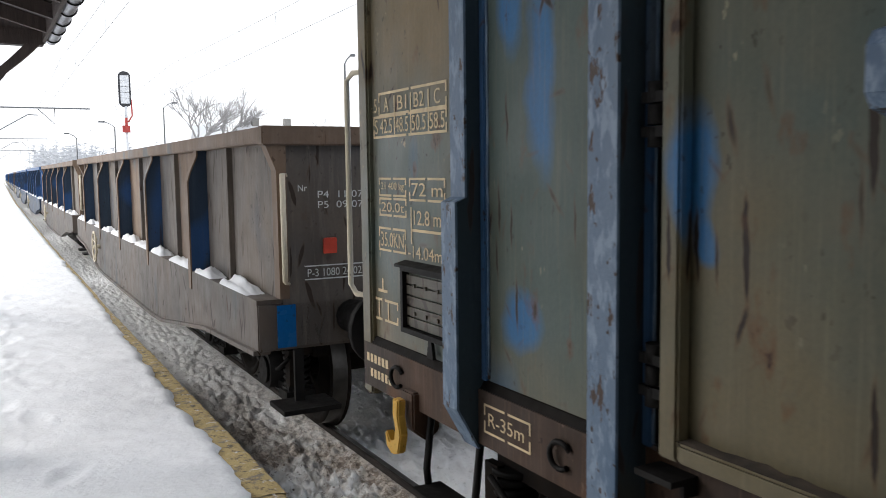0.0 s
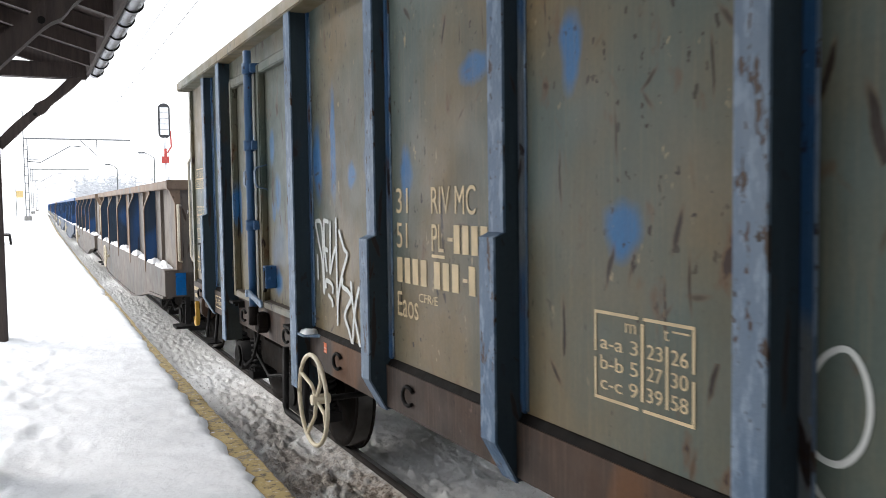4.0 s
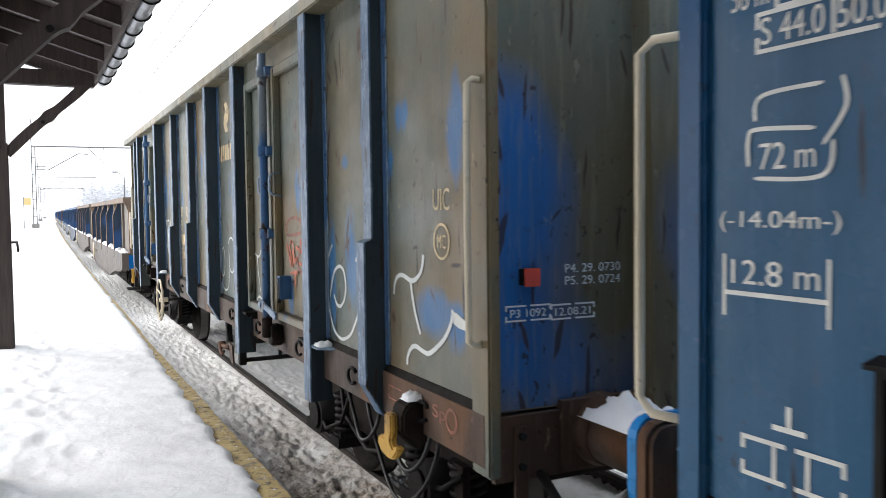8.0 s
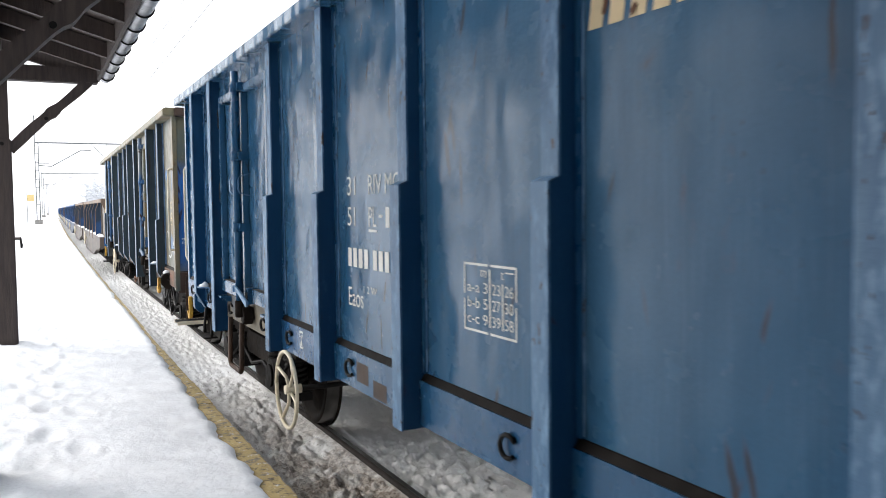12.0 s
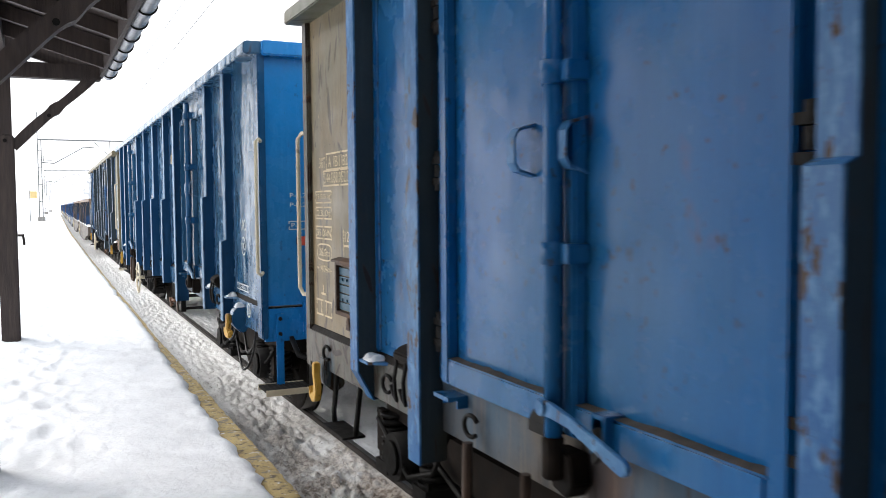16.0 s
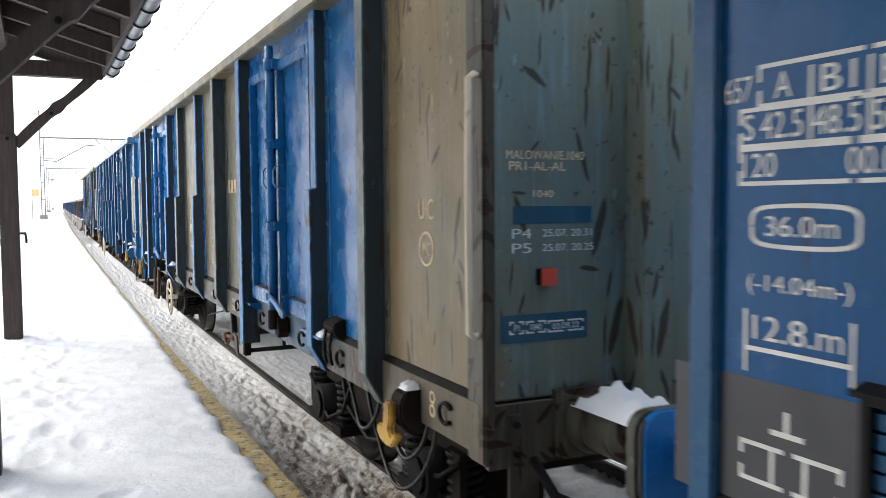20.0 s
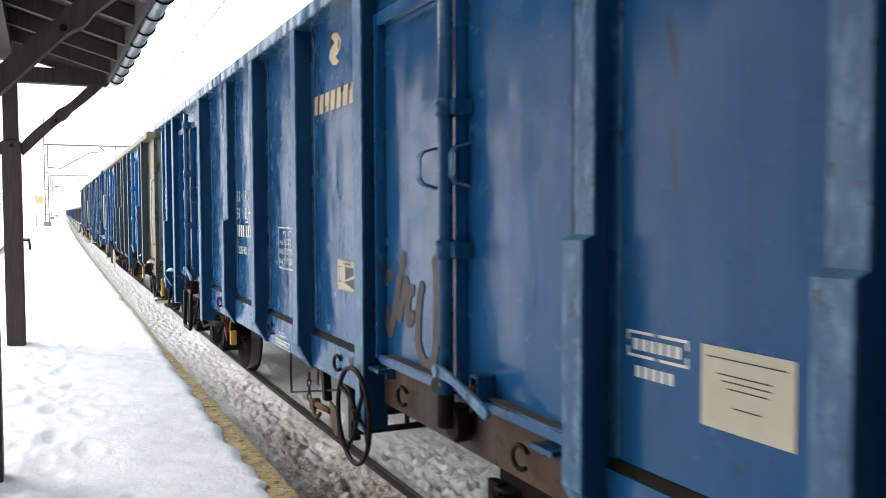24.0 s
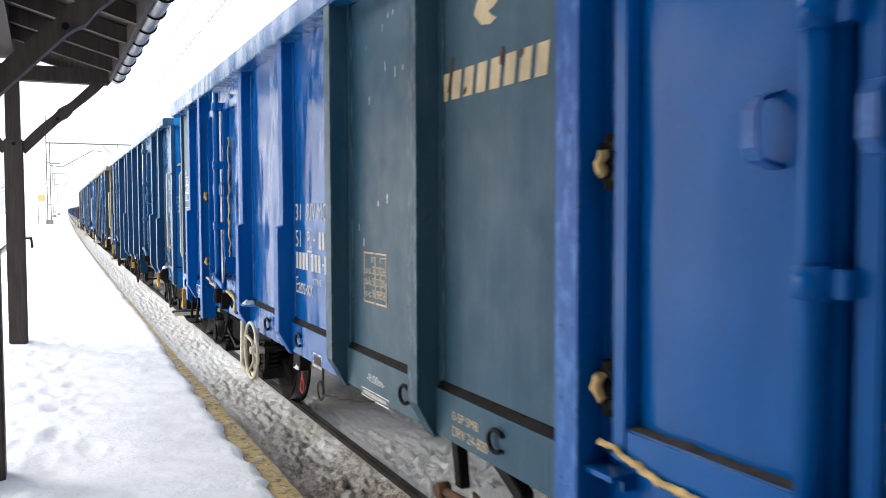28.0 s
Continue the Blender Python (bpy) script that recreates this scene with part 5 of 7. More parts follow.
# ---- platform canopy ----
def canopy_post(y, dx=0.0):
    root = thing("canopy_post", "dark brown timber canopy post with two curved braces", "post", "canopy posts")
    bm = bmesh.new()
    box(bm, dx - 0.435, dx - 0.235, y - 0.10, y + 0.10, -0.05, 2.42)
    part("post", bm, WOOD, root, "", 0.012)
    bm = bmesh.new()
    box(bm, dx - 0.415, dx - 0.255, y - 0.08, y + 0.08, 2.42, 3.30)
    part("post_head", bm, WOOD, root, "", 0.010)
    bm = bmesh.new()
    k = 24
    up, lo = [], []
    for i in range(k + 1):
        u = i / k
        x = -0.25 + u * 0.98
        z = 2.29 + u * 0.965 + 0.018 * math.sin(u * 6.28319)
        w = 0.052 + 0.006 * math.sin(u * 9) + 0.024 * math.exp(-((u - 0.47) / 0.045) ** 2)
        up.append((x - w * 0.7, z + w * 0.7))
        lo.append((x + w * 0.7, z - w * 0.7))
    prism(bm, [(dx + x, z) for x, z in up + lo[::-1]], "y", y - 0.07, y + 0.07)
    part("brace", bm, WOOD, root)
    bm = bmesh.new()
    prism(bm, [(dx - 0.67 - x, z) for x, z in up + lo[::-1]], "y", y - 0.07, y + 0.07)
    part("brace", bm, WOOD, root)
    for x, z in ((0.14, 2.665), (-0.33, 2.36)):
        bm = bmesh.new()
        rod(bm, (dx + x, y - 0.085 if x > 0 else y - 0.115, z), (dx + x, y - 0.06, z), 0.022, 8)
        part("bolt", bm, STEEL, root)
    bm = bmesh.new()
    box(bm, dx - 1.42, dx + 0.72, y - 0.08, y + 0.08, 3.10, 3.28)
    part("tie_beam", bm, WOOD, root, "", 0.01)
    return root


CAN_END = 11.15
for y, dx in ((11.05, 0.035), (5.5, 0.0), (0.0, 0.0), (-5.5, 0.0)):
    canopy_post(y, dx)
bm = bmesh.new()
prism(bm, [(0.80, 3.295), (0.80, 3.32), (-0.35, 3.66), (-1.50, 3.32), (-1.50, 3.295), (-0.35, 3.635)], "y", -16.0, CAN_END)
setting("canopy_roof", bm, WOOD, "dark boarded underside of the platform canopy roof", "roof")
canopy = thing("platform_canopy", "dark timber rafters and eaves board of the platform canopy", "canopy")
y = CAN_END + 0.12
while y > -16:
    bm = bmesh.new()
    prism(bm, [(0.76, 3.15), (0.76, 3.295), (-0.35, 3.63), (-1.46, 3.295), (-1.46, 3.15), (-0.35, 3.48)], "y", y - 0.04, y + 0.04)
    part("rafter", bm, WOOD, canopy)
    y -= 0.915
for x, z in ((0.76, 3.14), (-0.35, 3.36)):
    bm = bmesh.new()
    box(bm, x - 0.02 if x > 0 else x - 0.09, x + 0.02 if x > 0 else x + 0.09, -16, CAN_END, z, z + (0.19 if x > 0 else 0.18))
    part("eaves_board" if x > 0 else "purlin", bm, WOOD, canopy)
gutter = thing("gutter", "dull grey zinc half-round gutter on dark brackets", "gutter")
bm = bmesh.new()
n = 14
rings = [[bm.verts.new((0.855 + r * math.cos(a), yy, 3.215 + r * math.sin(a))) for a, r in [(3.14159 + 3.14159 * i / n, 0.075) for i in range(n + 1)] + [(-3.14159 * i / n, 0.068) for i in range(n + 1)]] for yy in (-16, CAN_END + 0.04)]
m = len(rings[0])
for i in range(m):
    bm.faces.new((rings[0][i], rings[0][(i + 1) % m], rings[1][(i + 1) % m], rings[1][i])).smooth = i not in (n, m - 1)
for i in range(n):
    for q in (0, 1):
        bm.faces.new((rings[q][i], rings[q][i + 1], rings[q][m - 2 - i], rings[q][m - 1 - i]))
bmesh.ops.contextual_create(bm, geom=[rings[1][i] for i in range(n + 1)])
part("channel", bm, ZINC, gutter)
y = CAN_END - 0.2
while y > 0:
    bm = bmesh.new()
    pipe(bm, [(0.855 + 0.082 * math.cos(a), y, 3.215 + 0.082 * math.sin(a)) for a in [3.14159 + 3.14159 * i / 10 for i in range(11)]], 0.008, 6)
    part("bracket", bm, STEEL, gutter)
    y -= 0.62

# unseen wall and roof beside the platform, added to block light behind the eye
PLASTER = plain("dark_plaster", (0.22, 0.20, 0.17), 0.85, 0, 0.3, 2)
bm = bmesh.new()
box(bm, -3.4, -3.0, -34.0, 2.4, -0.05, 5.2)
setting("wall_station", bm, PLASTER, "unseen dark plaster wall added to block light", "wall")
bm = bmesh.new()
prism(bm, [(-3.0, 3.9), (-3.0, 3.98), (-1.5, 3.40), (-1.5, 3.32)], "y", -34.0, 2.4)
setting("canopy_link", bm, WOOD, "unseen dark boarded roof added to block light", "roof")

# yellow edge slabs
y = -2.0
slab_rnd = random.Random(9)
slab_meshes = []
for k in range(4):
    bm = bmesh.new()
    rows = []
    for i in range(41):
        v = 0.004 + 0.992 * i / 40
        row = []
        for j in range(9):
            u = EDGE - 0.36 + 0.36 * j / 8
            chip = 0.014 * max(0, noise.noise((v * 7, k * 3.1, 2))) + 0.012 * max(0, noise.noise((v * 22, k, 5)))
            x = u - chip if j == 8 else u
            row.append(bm.verts.new((x, v, 0.006 * noise.noise((u * 14, v * 14, k)) - (0.008 if j == 8 else 0))))
        row.append(bm.verts.new((EDGE - 0.012, v, -0.066)))
        rows.append(row)
    for a, b in zip(rows, rows[1:]):
        for j in range(9):
            bm.faces.new((a[j], a[j + 1], b[j + 1], b[j])).smooth = j < 7
    slab_meshes.append(mesh_of(bm, "edge_slab", SLAB))
while y < 46:
    ob = new("edge_slab", slab_meshes[slab_rnd.randrange(4)])
    ob.parent = platform
    ob.location = (bend(y + 0.5) + slab_rnd.uniform(-0.010, 0.010), y, slab_rnd.uniform(-0.006, 0.004))
    ob.rotation_euler = (0, 0, -math.atan(slant(y + 0.5)))
    y += 1.0
bm = bmesh.new()
rows = [[bm.verts.new((x + bend(y), y, -0.002)) for x in (EDGE - 0.36, EDGE)] for y in range(46, 340, 6)]
for a, b in zip(rows, rows[1:]):
    bm.faces.new((a[0], a[1], b[1], b[0]))
part("far_edge_strip", bm, SLAB, platform)




# ---- lettering and markings ----
TEXTS = []


def text(parent, words, a0, a1, z0, z1, material, where="side"):
    """Writing fitted into a rectangle on the side panel, a door leaf or the rear end wall."""
    TEXTS.append((parent, words, a0, a1, z0, z1, material, where))


def on_face(a, z, where):
    if where == "low":
        return (a, -LOW_HALF - 0.024, z)
    if where == "rear":
        return (a, -REAR - 0.016, z)
    return ({"side": SIDE - 0.003, "door": -1.388, "sill": -1.403, "card": SIDE - 0.005}[where], a, z)


def write_all():
    made = []
    for words in sorted({t[1] for t in TEXTS}):
        curve = bpy.data.curves.new("writing", "FONT")
        curve.body = words
        made.append((words, new("writing", curve)))
    bpy.context.view_layer.update()
    graph = bpy.context.evaluated_depsgraph_get()
    shapes = {}
    for words, ob in made:
        me = ob.evaluated_get(graph).to_mesh()
        shapes[words] = ([tuple(v.co) for v in me.vertices], [tuple(p.vertices) for p in me.polygons])
        ob.evaluated_get(graph).to_mesh_clear()
    for words, ob in made:
        data = ob.data
        bpy.data.objects.remove(ob)
        bpy.data.curves.remove(data)
    for parent, words, a0, a1, z0, z1, material, where in TEXTS:
        vs, fs = shapes[words]
        xs_t, ys_t = [v[0] for v in vs], [v[1] for v in vs]
        w, h = max(xs_t) - min(xs_t), max(ys_t) - min(ys_t)
        pts = [on_face(a0 + (a1 - a0) * (v[0] - min(xs_t)) / w, z0 + (z1 - z0) * (v[1] - min(ys_t)) / h, where) for v in vs]
        me = bpy.data.meshes.new("lettering")
        me.from_pydata(pts, [], fs)
        me.materials.append(material)
        ob = new("lettering", me)
        ob.parent = parent


def marks(parent, rects, material, where="side", name="marking", label=""):
    """Plain painted bars, each (from, to, lower, upper), one object each."""
    for a0, a1, z0, z1 in rects:
        vs = [on_face(a0, z0, where), on_face(a1, z0, where), on_face(a1, z1, where), on_face(a0, z1, where)]
        if name in ("dark_field", "touch_up", "rust_patch"):     # these lie under the stencils
            vs = [(x, y + 0.0015, z) if where == "rear" else (x + 0.0015, y, z) for x, y, z in vs]
        me = bpy.data.meshes.new(name)
        me.from_pydata(vs, [], [(0, 1, 2, 3)])
        me.materials.append(material)
        ob = new(name, me)
        ob.parent = parent
        if label:
            ob["label"] = label


def outline(a0, a1, z0, z1, w=0.012, gap=0.02):
    """A stencilled frame with small breaks."""
    s = 1 if a1 > a0 else -1
    out = []
    for z in (z0, z1 - w):
        m = (a0 + a1) / 2
        out += [(a0, m - s * gap / 2, z, z + w), (m + s * gap / 2, a1, z, z + w)]
    for a in (a0, a1 - s * w):
        m = (z0 + z1) / 2
        out += [(a, a + s * w, z0, m - gap / 2), (a, a + s * w, m + gap / 2, z1)]
    return out


def bars(a0, a1, z0, z1, n, fill=0.68):
    """One plain bar for each character."""
    d = (a1 - a0) / n
    return [(a0 + d * i, a0 + d * (i + fill), z0, z1) for i in range(n)]


def stroke(parent, lines, width, material, where="side", name="graffiti_line", label="", lift=0.0):
    """Sprayed lines: smooth flat ribbons through the points given, with round ends."""
    for order, pts in enumerate(lines):
        vs, fs = [], []
        P = [Vector(p) for p in pts]
        fine = []
        for i in range(len(P) - 1):
            a, b, c, d = P[max(0, i - 1)], P[i], P[i + 1], P[min(len(P) - 1, i + 2)]
            for k in range(7):
                u = k / 7
                fine.append(0.5 * ((2 * b) + (c - a) * u + (2 * a - 5 * b + 4 * c - d) * u * u + (3 * b - a - 3 * c + d) * u ** 3))
        fine.append(P[-1])
        first = len(vs)
        for i, p in enumerate(fine):
            t = (fine[min(i + 1, len(fine) - 1)] - fine[max(i - 1, 0)]).normalized()
            q = Vector((-t.y, t.x)) * width * 0.5 * (1 + 0.15 * noise.noise((p.x * 9, p.y * 9, 1))) * (0.45 if i in (0, len(fine) - 1) else 1)
            for e in (1, -1):
                x, y, z = on_face(p.x + e * q.x, p.y + e * q.y, where)
                vs.append((x - lift - 0.0006 * order, y, z))
        for i in range(len(fine) - 1):
            k = first + 2 * i
            fs.append((k, k + 1, k + 3, k + 2))
        me = bpy.data.meshes.new(name)
        me.from_pydata(vs, [], fs)
        me.materials.append(material)
        ob = new(name, me)
        ob.parent = parent
        if label:
            ob["label"] = label


def circle_pts(a, z, r, n=14, s=1.0):
    return [(a + s * r * math.cos(6.28319 * i / n), z + r * math.sin(6.28319 * i / n)) for i in range(n + 1)]


def load_table(panel, y0, y1, z0, z1, ink):
    marks(panel, outline(y0, y1, z0, z1, 0.010), ink)
    h = (z1 - z0) / 4.4
    at = lambda k: y0 + (y1 - y0) * k
    text(panel, "m", at(0.34), at(0.45), z1 - 0.85 * h, z1 - 0.40 * h, ink)
    text(panel, "t", at(0.72), at(0.77), z1 - 0.85 * h, z1 - 0.35 * h, ink)
    marks(panel, [(at(0.5), at(0.53), z0 + 0.03, z1 - 0.02), (at(0.8), at(0.95), z1 - 0.45 * h, z1 - 0.36 * h), (at(0.74), at(0.765), z0 + 0.03, z1 - 1.1 * h)], ink)
    for i, (a, b, c) in enumerate((("a-a 3", "23", "26"), ("b-b 5", "27", "30"), ("c-c 9", "39", "58"))):
        z = z1 - (1.15 + i) * h - 0.72 * h
        text(panel, a, at(0.07), at(0.47), z, z + 0.68 * h, ink)
        text(panel, b, at(0.56), at(0.71), z, z + 0.68 * h, ink)
        text(panel, c, at(0.79), at(0.94), z, z + 0.68 * h, ink)


def class_block(panel, y, ztop, ink, row=0.163, h=0.118, code="Eaos", small="", wide=0.93, start=0.40, rows=None):
    """Type and number block; the running number and the owner's mark are plain bars."""
    r = rows or [ztop - h - row * i for i in range(4)]
    text(panel, "31", y, y - 0.135, r[0], r[0] + h, ink)
    text(panel, "RIV MC", y - start * wide, y - 0.82 * wide, r[0], r[0] + h, ink)
    text(panel, "51", y, y - 0.125, r[1], r[1] + h, ink)
    text(panel, "PL", y - start * wide, y - (start + 0.12) * wide, r[1], r[1] + h, ink)
    marks(panel, [(y - start * wide, y - (start + 0.13) * wide, r[1] - 0.028, r[1] - 0.014), (y - (start + 0.16) * wide, y - (start + 0.21) * wide, r[1] + 0.05, r[1] + 0.066)], ink)
    marks(panel, bars(y - 0.62 * wide, y - 0.94 * wide, r[1], r[1] + h, 4, 0.7), ink)
    marks(panel, bars(y, y - 0.37 * wide, r[2], r[2] + h, 4, 0.68) + bars(y - 0.42 * wide, y - 0.69 * wide, r[2], r[2] + h, 3, 0.68) + [(y - 0.70 * wide, y - 0.74 * wide, r[2] + 0.05, r[2] + 0.066), (y - 0.755 * wide, y - 0.81 * wide, r[2], r[2] + h)], ink)
    long = 0.235 if len(code) < 5 else 0.40
    text(panel, code, y, y - long, r[3], r[3] + h, ink)
    if small:
        text(panel, small, y - long - 0.01, y - long - 0.205, r[3] + 0.09, r[3] + 0.13, ink)


def uic(panel, y, z, ink, words="UIC", w=0.17):
    text(panel, words, y, y - w, z, z + 0.095, ink)
    stroke(panel, [circle_pts(y - w * 0.5, z - 0.135, 0.075)], 0.012, ink, name="marking")
    text(panel, "MC", y - w * 0.5 + 0.042, y - w * 0.5 - 0.042, z - 0.165, z - 0.105, ink)


def grille_box(panel, y0, y1, z0, z1, coat, rim):
    """A framed tag pocket with slats, proud of the panel."""
    bm = bmesh.new()
    prism(bm, [(-1.425, z1 + 0.008), (-1.37, z1 + 0.022), (-1.37, z1), (-1.425, z1 - 0.004)], "y", y1 - 0.01, y0 + 0.015)
    pocket = part("tag_pocket", bm, rim, panel)
    for u0, u1, v0, v1 in ((y1, y0, z0, z0 + 0.022), (y1, y0, z1 - 0.022, z1), (y0 - 0.022, y0, z0 + 0.022, z1 - 0.022), (y1, y1 + 0.022, z0 + 0.022, z1 - 0.022)):
        bm = bmesh.new()
        box(bm, -1.405, -1.371, u0, u1, v0, v1)
        part("pocket_bar", bm, rim, panel)
    n = 5
    for i in range(n):
        bm = bmesh.new()
        z = z0 + 0.03 + (z1 - z0 - 0.06) * i / n
        box(bm, -1.384, -1.376, y1 + 0.022, y0 - 0.022, z, z + (z1 - z0 - 0.06) / n - 0.008)
        part("tag_slat", bm, coat, panel)
    for i in range(1, 5):
        y = y1 + (y0 - y1) * i / 5
        for z in (z0 + 0.09, z0 + 0.21):
            bm = bmesh.new()
            box(bm, -1.392, -1.384, y - 0.006, y + 0.006, z - 0.008, z + 0.008)
            part("clip", bm, coat, panel)
    bm = bmesh.new()
    prism(bm, [((y0 + y1) / 2 - 0.012, z0), ((y0 + y1) / 2 + 0.012, z0), ((y0 + y1) / 2 + 0.028, z0 - 0.075), ((y0 + y1) / 2 - 0.028, z0 - 0.075)], "x", -1.40, -1.385)
    part("tag_catch", bm, rim, panel)


def load_mark(panel, y, z, ink):
    """The boxed sign for the lifting points."""
    marks(panel, [(y - 0.10, y - 0.20, z + 0.135, z + 0.149), (y - 0.143, y - 0.157, z + 0.149, z + 0.20)] + outline(y, y - 0.31, z, z + 0.105, 0.012, 0.03) + [(y - 0.10, y - 0.112, z, z + 0.105), (y - 0.20, y - 0.212, z, z + 0.105)], ink)


def brake_table(panel, y, z, ink, first, loads, w=0.66, wide_row="", above=False):
    """Load limits: a row of line classes above a row of loads."""
    h = 0.085
    if above:
        text(panel, first, y + 0.02, y - 0.12, z + 0.125, z + 0.185, ink)
    else:
        text(panel, first, y + 0.14, y + 0.02, z + 0.02, z + 0.085, ink)
    marks(panel, outline(y, y - w, z, z + h + 0.022, 0.011) + outline(y + 0.06, y - w, z - h - 0.012, z + 0.004, 0.011) + [(y - w * i / 4, y - w * i / 4 - 0.010, z - h, z + h) for i in (1, 2, 3)], ink)
    for i, (a, b) in enumerate(zip(("A", "B1", "B2", "C"), loads)):
        c = y - w * (i + 0.5) / 4
        text(panel, a, c + (0.025 if len(a) < 2 else 0.045), c - (0.025 if len(a) < 2 else 0.045), z + 0.02, z + 0.082, ink)
        text(panel, b, c + 0.066, c - 0.060, z - h + 0.008, z - 0.012, ink)
    text(panel, "S", y + 0.045, y + 0.012, z - h + 0.008, z - 0.012, ink)
    if wide_row:
        marks(panel, outline(y + 0.06, y - w, z - 2 * h - 0.02, z - h - 0.008, 0.011), ink)
        text(panel, "120", y + 0.045, y - 0.06, z - 2 * h, z - h - 0.025, ink)
        text(panel, wide_row, y - w * 0.42, y - w * 0.62, z - 2 * h, z - h - 0.025, ink)


def boxed(panel, words, y0, y1, z0, z1, ink, frame_ink=None, where="side"):
    s = 1 if y1 > y0 else -1
    m = min(0.022, 0.25 * (z1 - z0))
    marks(panel, outline(y0, y1, z0, z1, 0.010 if where == "side" else 0.007), frame_ink or ink, where)
    text(panel, words, y0 + s * 0.022, y1 - s * 0.022, z0 + m, z1 - m, ink, where)


def length_mark(panel, words, y0, y1, z, ink):
    text(panel, words, y0 - 0.02, y1 + 0.02, z, z + 0.062, ink)
    marks(panel, [(y0, y1, z - 0.030, z - 0.018), (y0 + 0.01, y0, z - 0.085, z + 0.075), (y1, y1 - 0.01, z - 0.085, z + 0.075)], ink)


def house_mark(panel, y, z, words, ink):
    """Volume inside a slanting outline."""
    stroke(panel, [[(y - 0.02, z + 0.14), (y - 0.04, z + 0.20), (y - 0.22, z + 0.21)], [(y - 0.27, z + 0.22), (y - 0.28, z + 0.15), (y - 0.22, z + 0.07)], [(y, z + 0.03), (y, z + 0.10), (y - 0.03, z + 0.12), (y - 0.20, z + 0.11)], [(y - 0.02, z), (y - 0.22, z), (y - 0.25, z + 0.08)]], 0.011, ink, name="marking")
    text(panel, words, y - 0.035, y - 0.20, z + 0.02, z + 0.085, ink)


def owner_logo(panel, y0, y1, z, ink, rise=0.255, tall=0.12, high=0.20, wide=0.30):
    """The owner's name as slanted plain bars under a plain two-leaved emblem, both chipped by rust."""
    d = (y1 - y0) / 7.7
    for i in range(8):
        a0, a1 = y0 + d * i, y0 + d * (i + 0.70)
        me = bpy.data.meshes.new("marking")
        me.from_pydata([on_face(a0, z, "side"), on_face(a1, z, "side"), on_face(a1 - 0.02, z + tall, "side"), on_face(a0 - 0.02, z + tall, "side")], [], [(0, 1, 2, 3)])
        me.materials.append(ink)
        ob = new("marking", me)
        ob.parent = panel
    m, w, h = y0 + 0.50 * (y1 - y0), -wide, high
    leaf = [(-0.20, 0.42), (0.0, 0.50), (0.26, 0.44), (0.50, 0.16), (0.42, -0.08), (0.24, -0.20), (-0.02, -0.24), (0.10, -0.02), (0.08, 0.16), (-0.04, 0.30)]
    for sgn, k in ((1, 1.0), (-1, 0.92)):
        me = bpy.data.meshes.new("marking")
        me.from_pydata([on_face(m + w * (sgn * u * k - 0.08 * sgn), z + rise + 0.5 * high + h * (sgn * v * k + 0.02 * sgn), "side") for u, v in leaf], [], [tuple(range(len(leaf)))])
        me.materials.append(ink)
        ob = new("marking", me)
        ob.parent = panel
    span = y0 - y1
    scars = [(0.10, 0.3, 0.030, 0.05), (0.14, 0.8, 0.014, 0.09), (0.27, 0.1, 0.05, 0.025), (0.63, 0.7, 0.016, 0.07), (0.80, 0.75, 0.035, 0.03), (0.58, 2.9, 0.02, 0.05), (0.40, 3.2, 0.012, 0.09)]
    stroke(panel, [[(y0 - span * u, z + tall * v), (y0 - span * u - 0.3 * a, z + tall * v + 0.5 * b), (y0 - span * u - 0.5 * a, z + tall * v + b)] for u, v, a, b in scars], 0.022, SCAR, name="rust_scar", lift=0.001)


def foam_line(parent, pts, r=0.013, seed=1.0):
    bm = bmesh.new()
    fine = []
    for a, b in zip(pts, pts[1:]):
        n = max(2, int((Vector(b) - Vector(a)).length / 0.02))
        for i in range(n):
            p = Vector(a).lerp(Vector(b), i / n)
            fine.append(p + 0.016 * noise.noise_vector((p.y * 12 + seed, p.z * 12, 0)))
    fine.append(Vector(pts[-1]))
    pipe(bm, fine, r, 6)
    for v in bm.verts:
        v.co += 0.010 * noise.noise_vector(v.co * 45)
    part("foam_line", bm, FOAM, parent, "pale yellow sealing foam")


SCAR = plain("brown_rust_scar", (0.10, 0.042, 0.018), 0.8, 0, 0.5, 30)
FOAM = plain("yellow_foam", (0.60, 0.42, 0.17), 0.8, 0, 0.3, 20)
CARD = plain("cream_card", (0.55, 0.50, 0.38), 0.7, 0, 0.1)
SIGNYELLOW = plain("warning_yellow", (0.75, 0.45, 0.03), 0.5, 0, 0.1)
SIGNRED = plain("warning_orange_red", (0.65, 0.14, 0.03), 0.5, 0, 0.1)
FRAMERED = plain("red_stencil", (0.45, 0.06, 0.06), 0.6, 0, 0.1)
BLUESPRAY = plain("blue_touch_up", (0.020, 0.10, 0.25), 0.45, 0, 0.15)


def marker_plate(wall, x, z):
    bm = bmesh.new()
    box(bm, x - 0.036, x + 0.036, -REAR - 0.045, -REAR - 0.036, z - 0.036, z + 0.036)
    plate = part("marker_plate", bm, ORANGE, wall, "square orange-red marker plate", 0.003)
    bm = bmesh.new()
    box(bm, x - 0.045, x + 0.030, -REAR - 0.036, -REAR - 0.012, z - 0.030, z + 0.034)
    part("plate_holder", bm, STEEL, plate)


def hanging_frame(root, y0, y1, z0, coat):
    bm = bmesh.new()
    pipe(bm, [(-1.44, y0, 0.95), (-1.45, y0, z0 + 0.04), (-1.45, y0 - 0.03, z0), (-1.45, y1 + 0.03, z0), (-1.45, y1, z0 + 0.04), (-1.44, y1, 0.95)], 0.022, 6)
    part("step_frame", bm, coat, root)


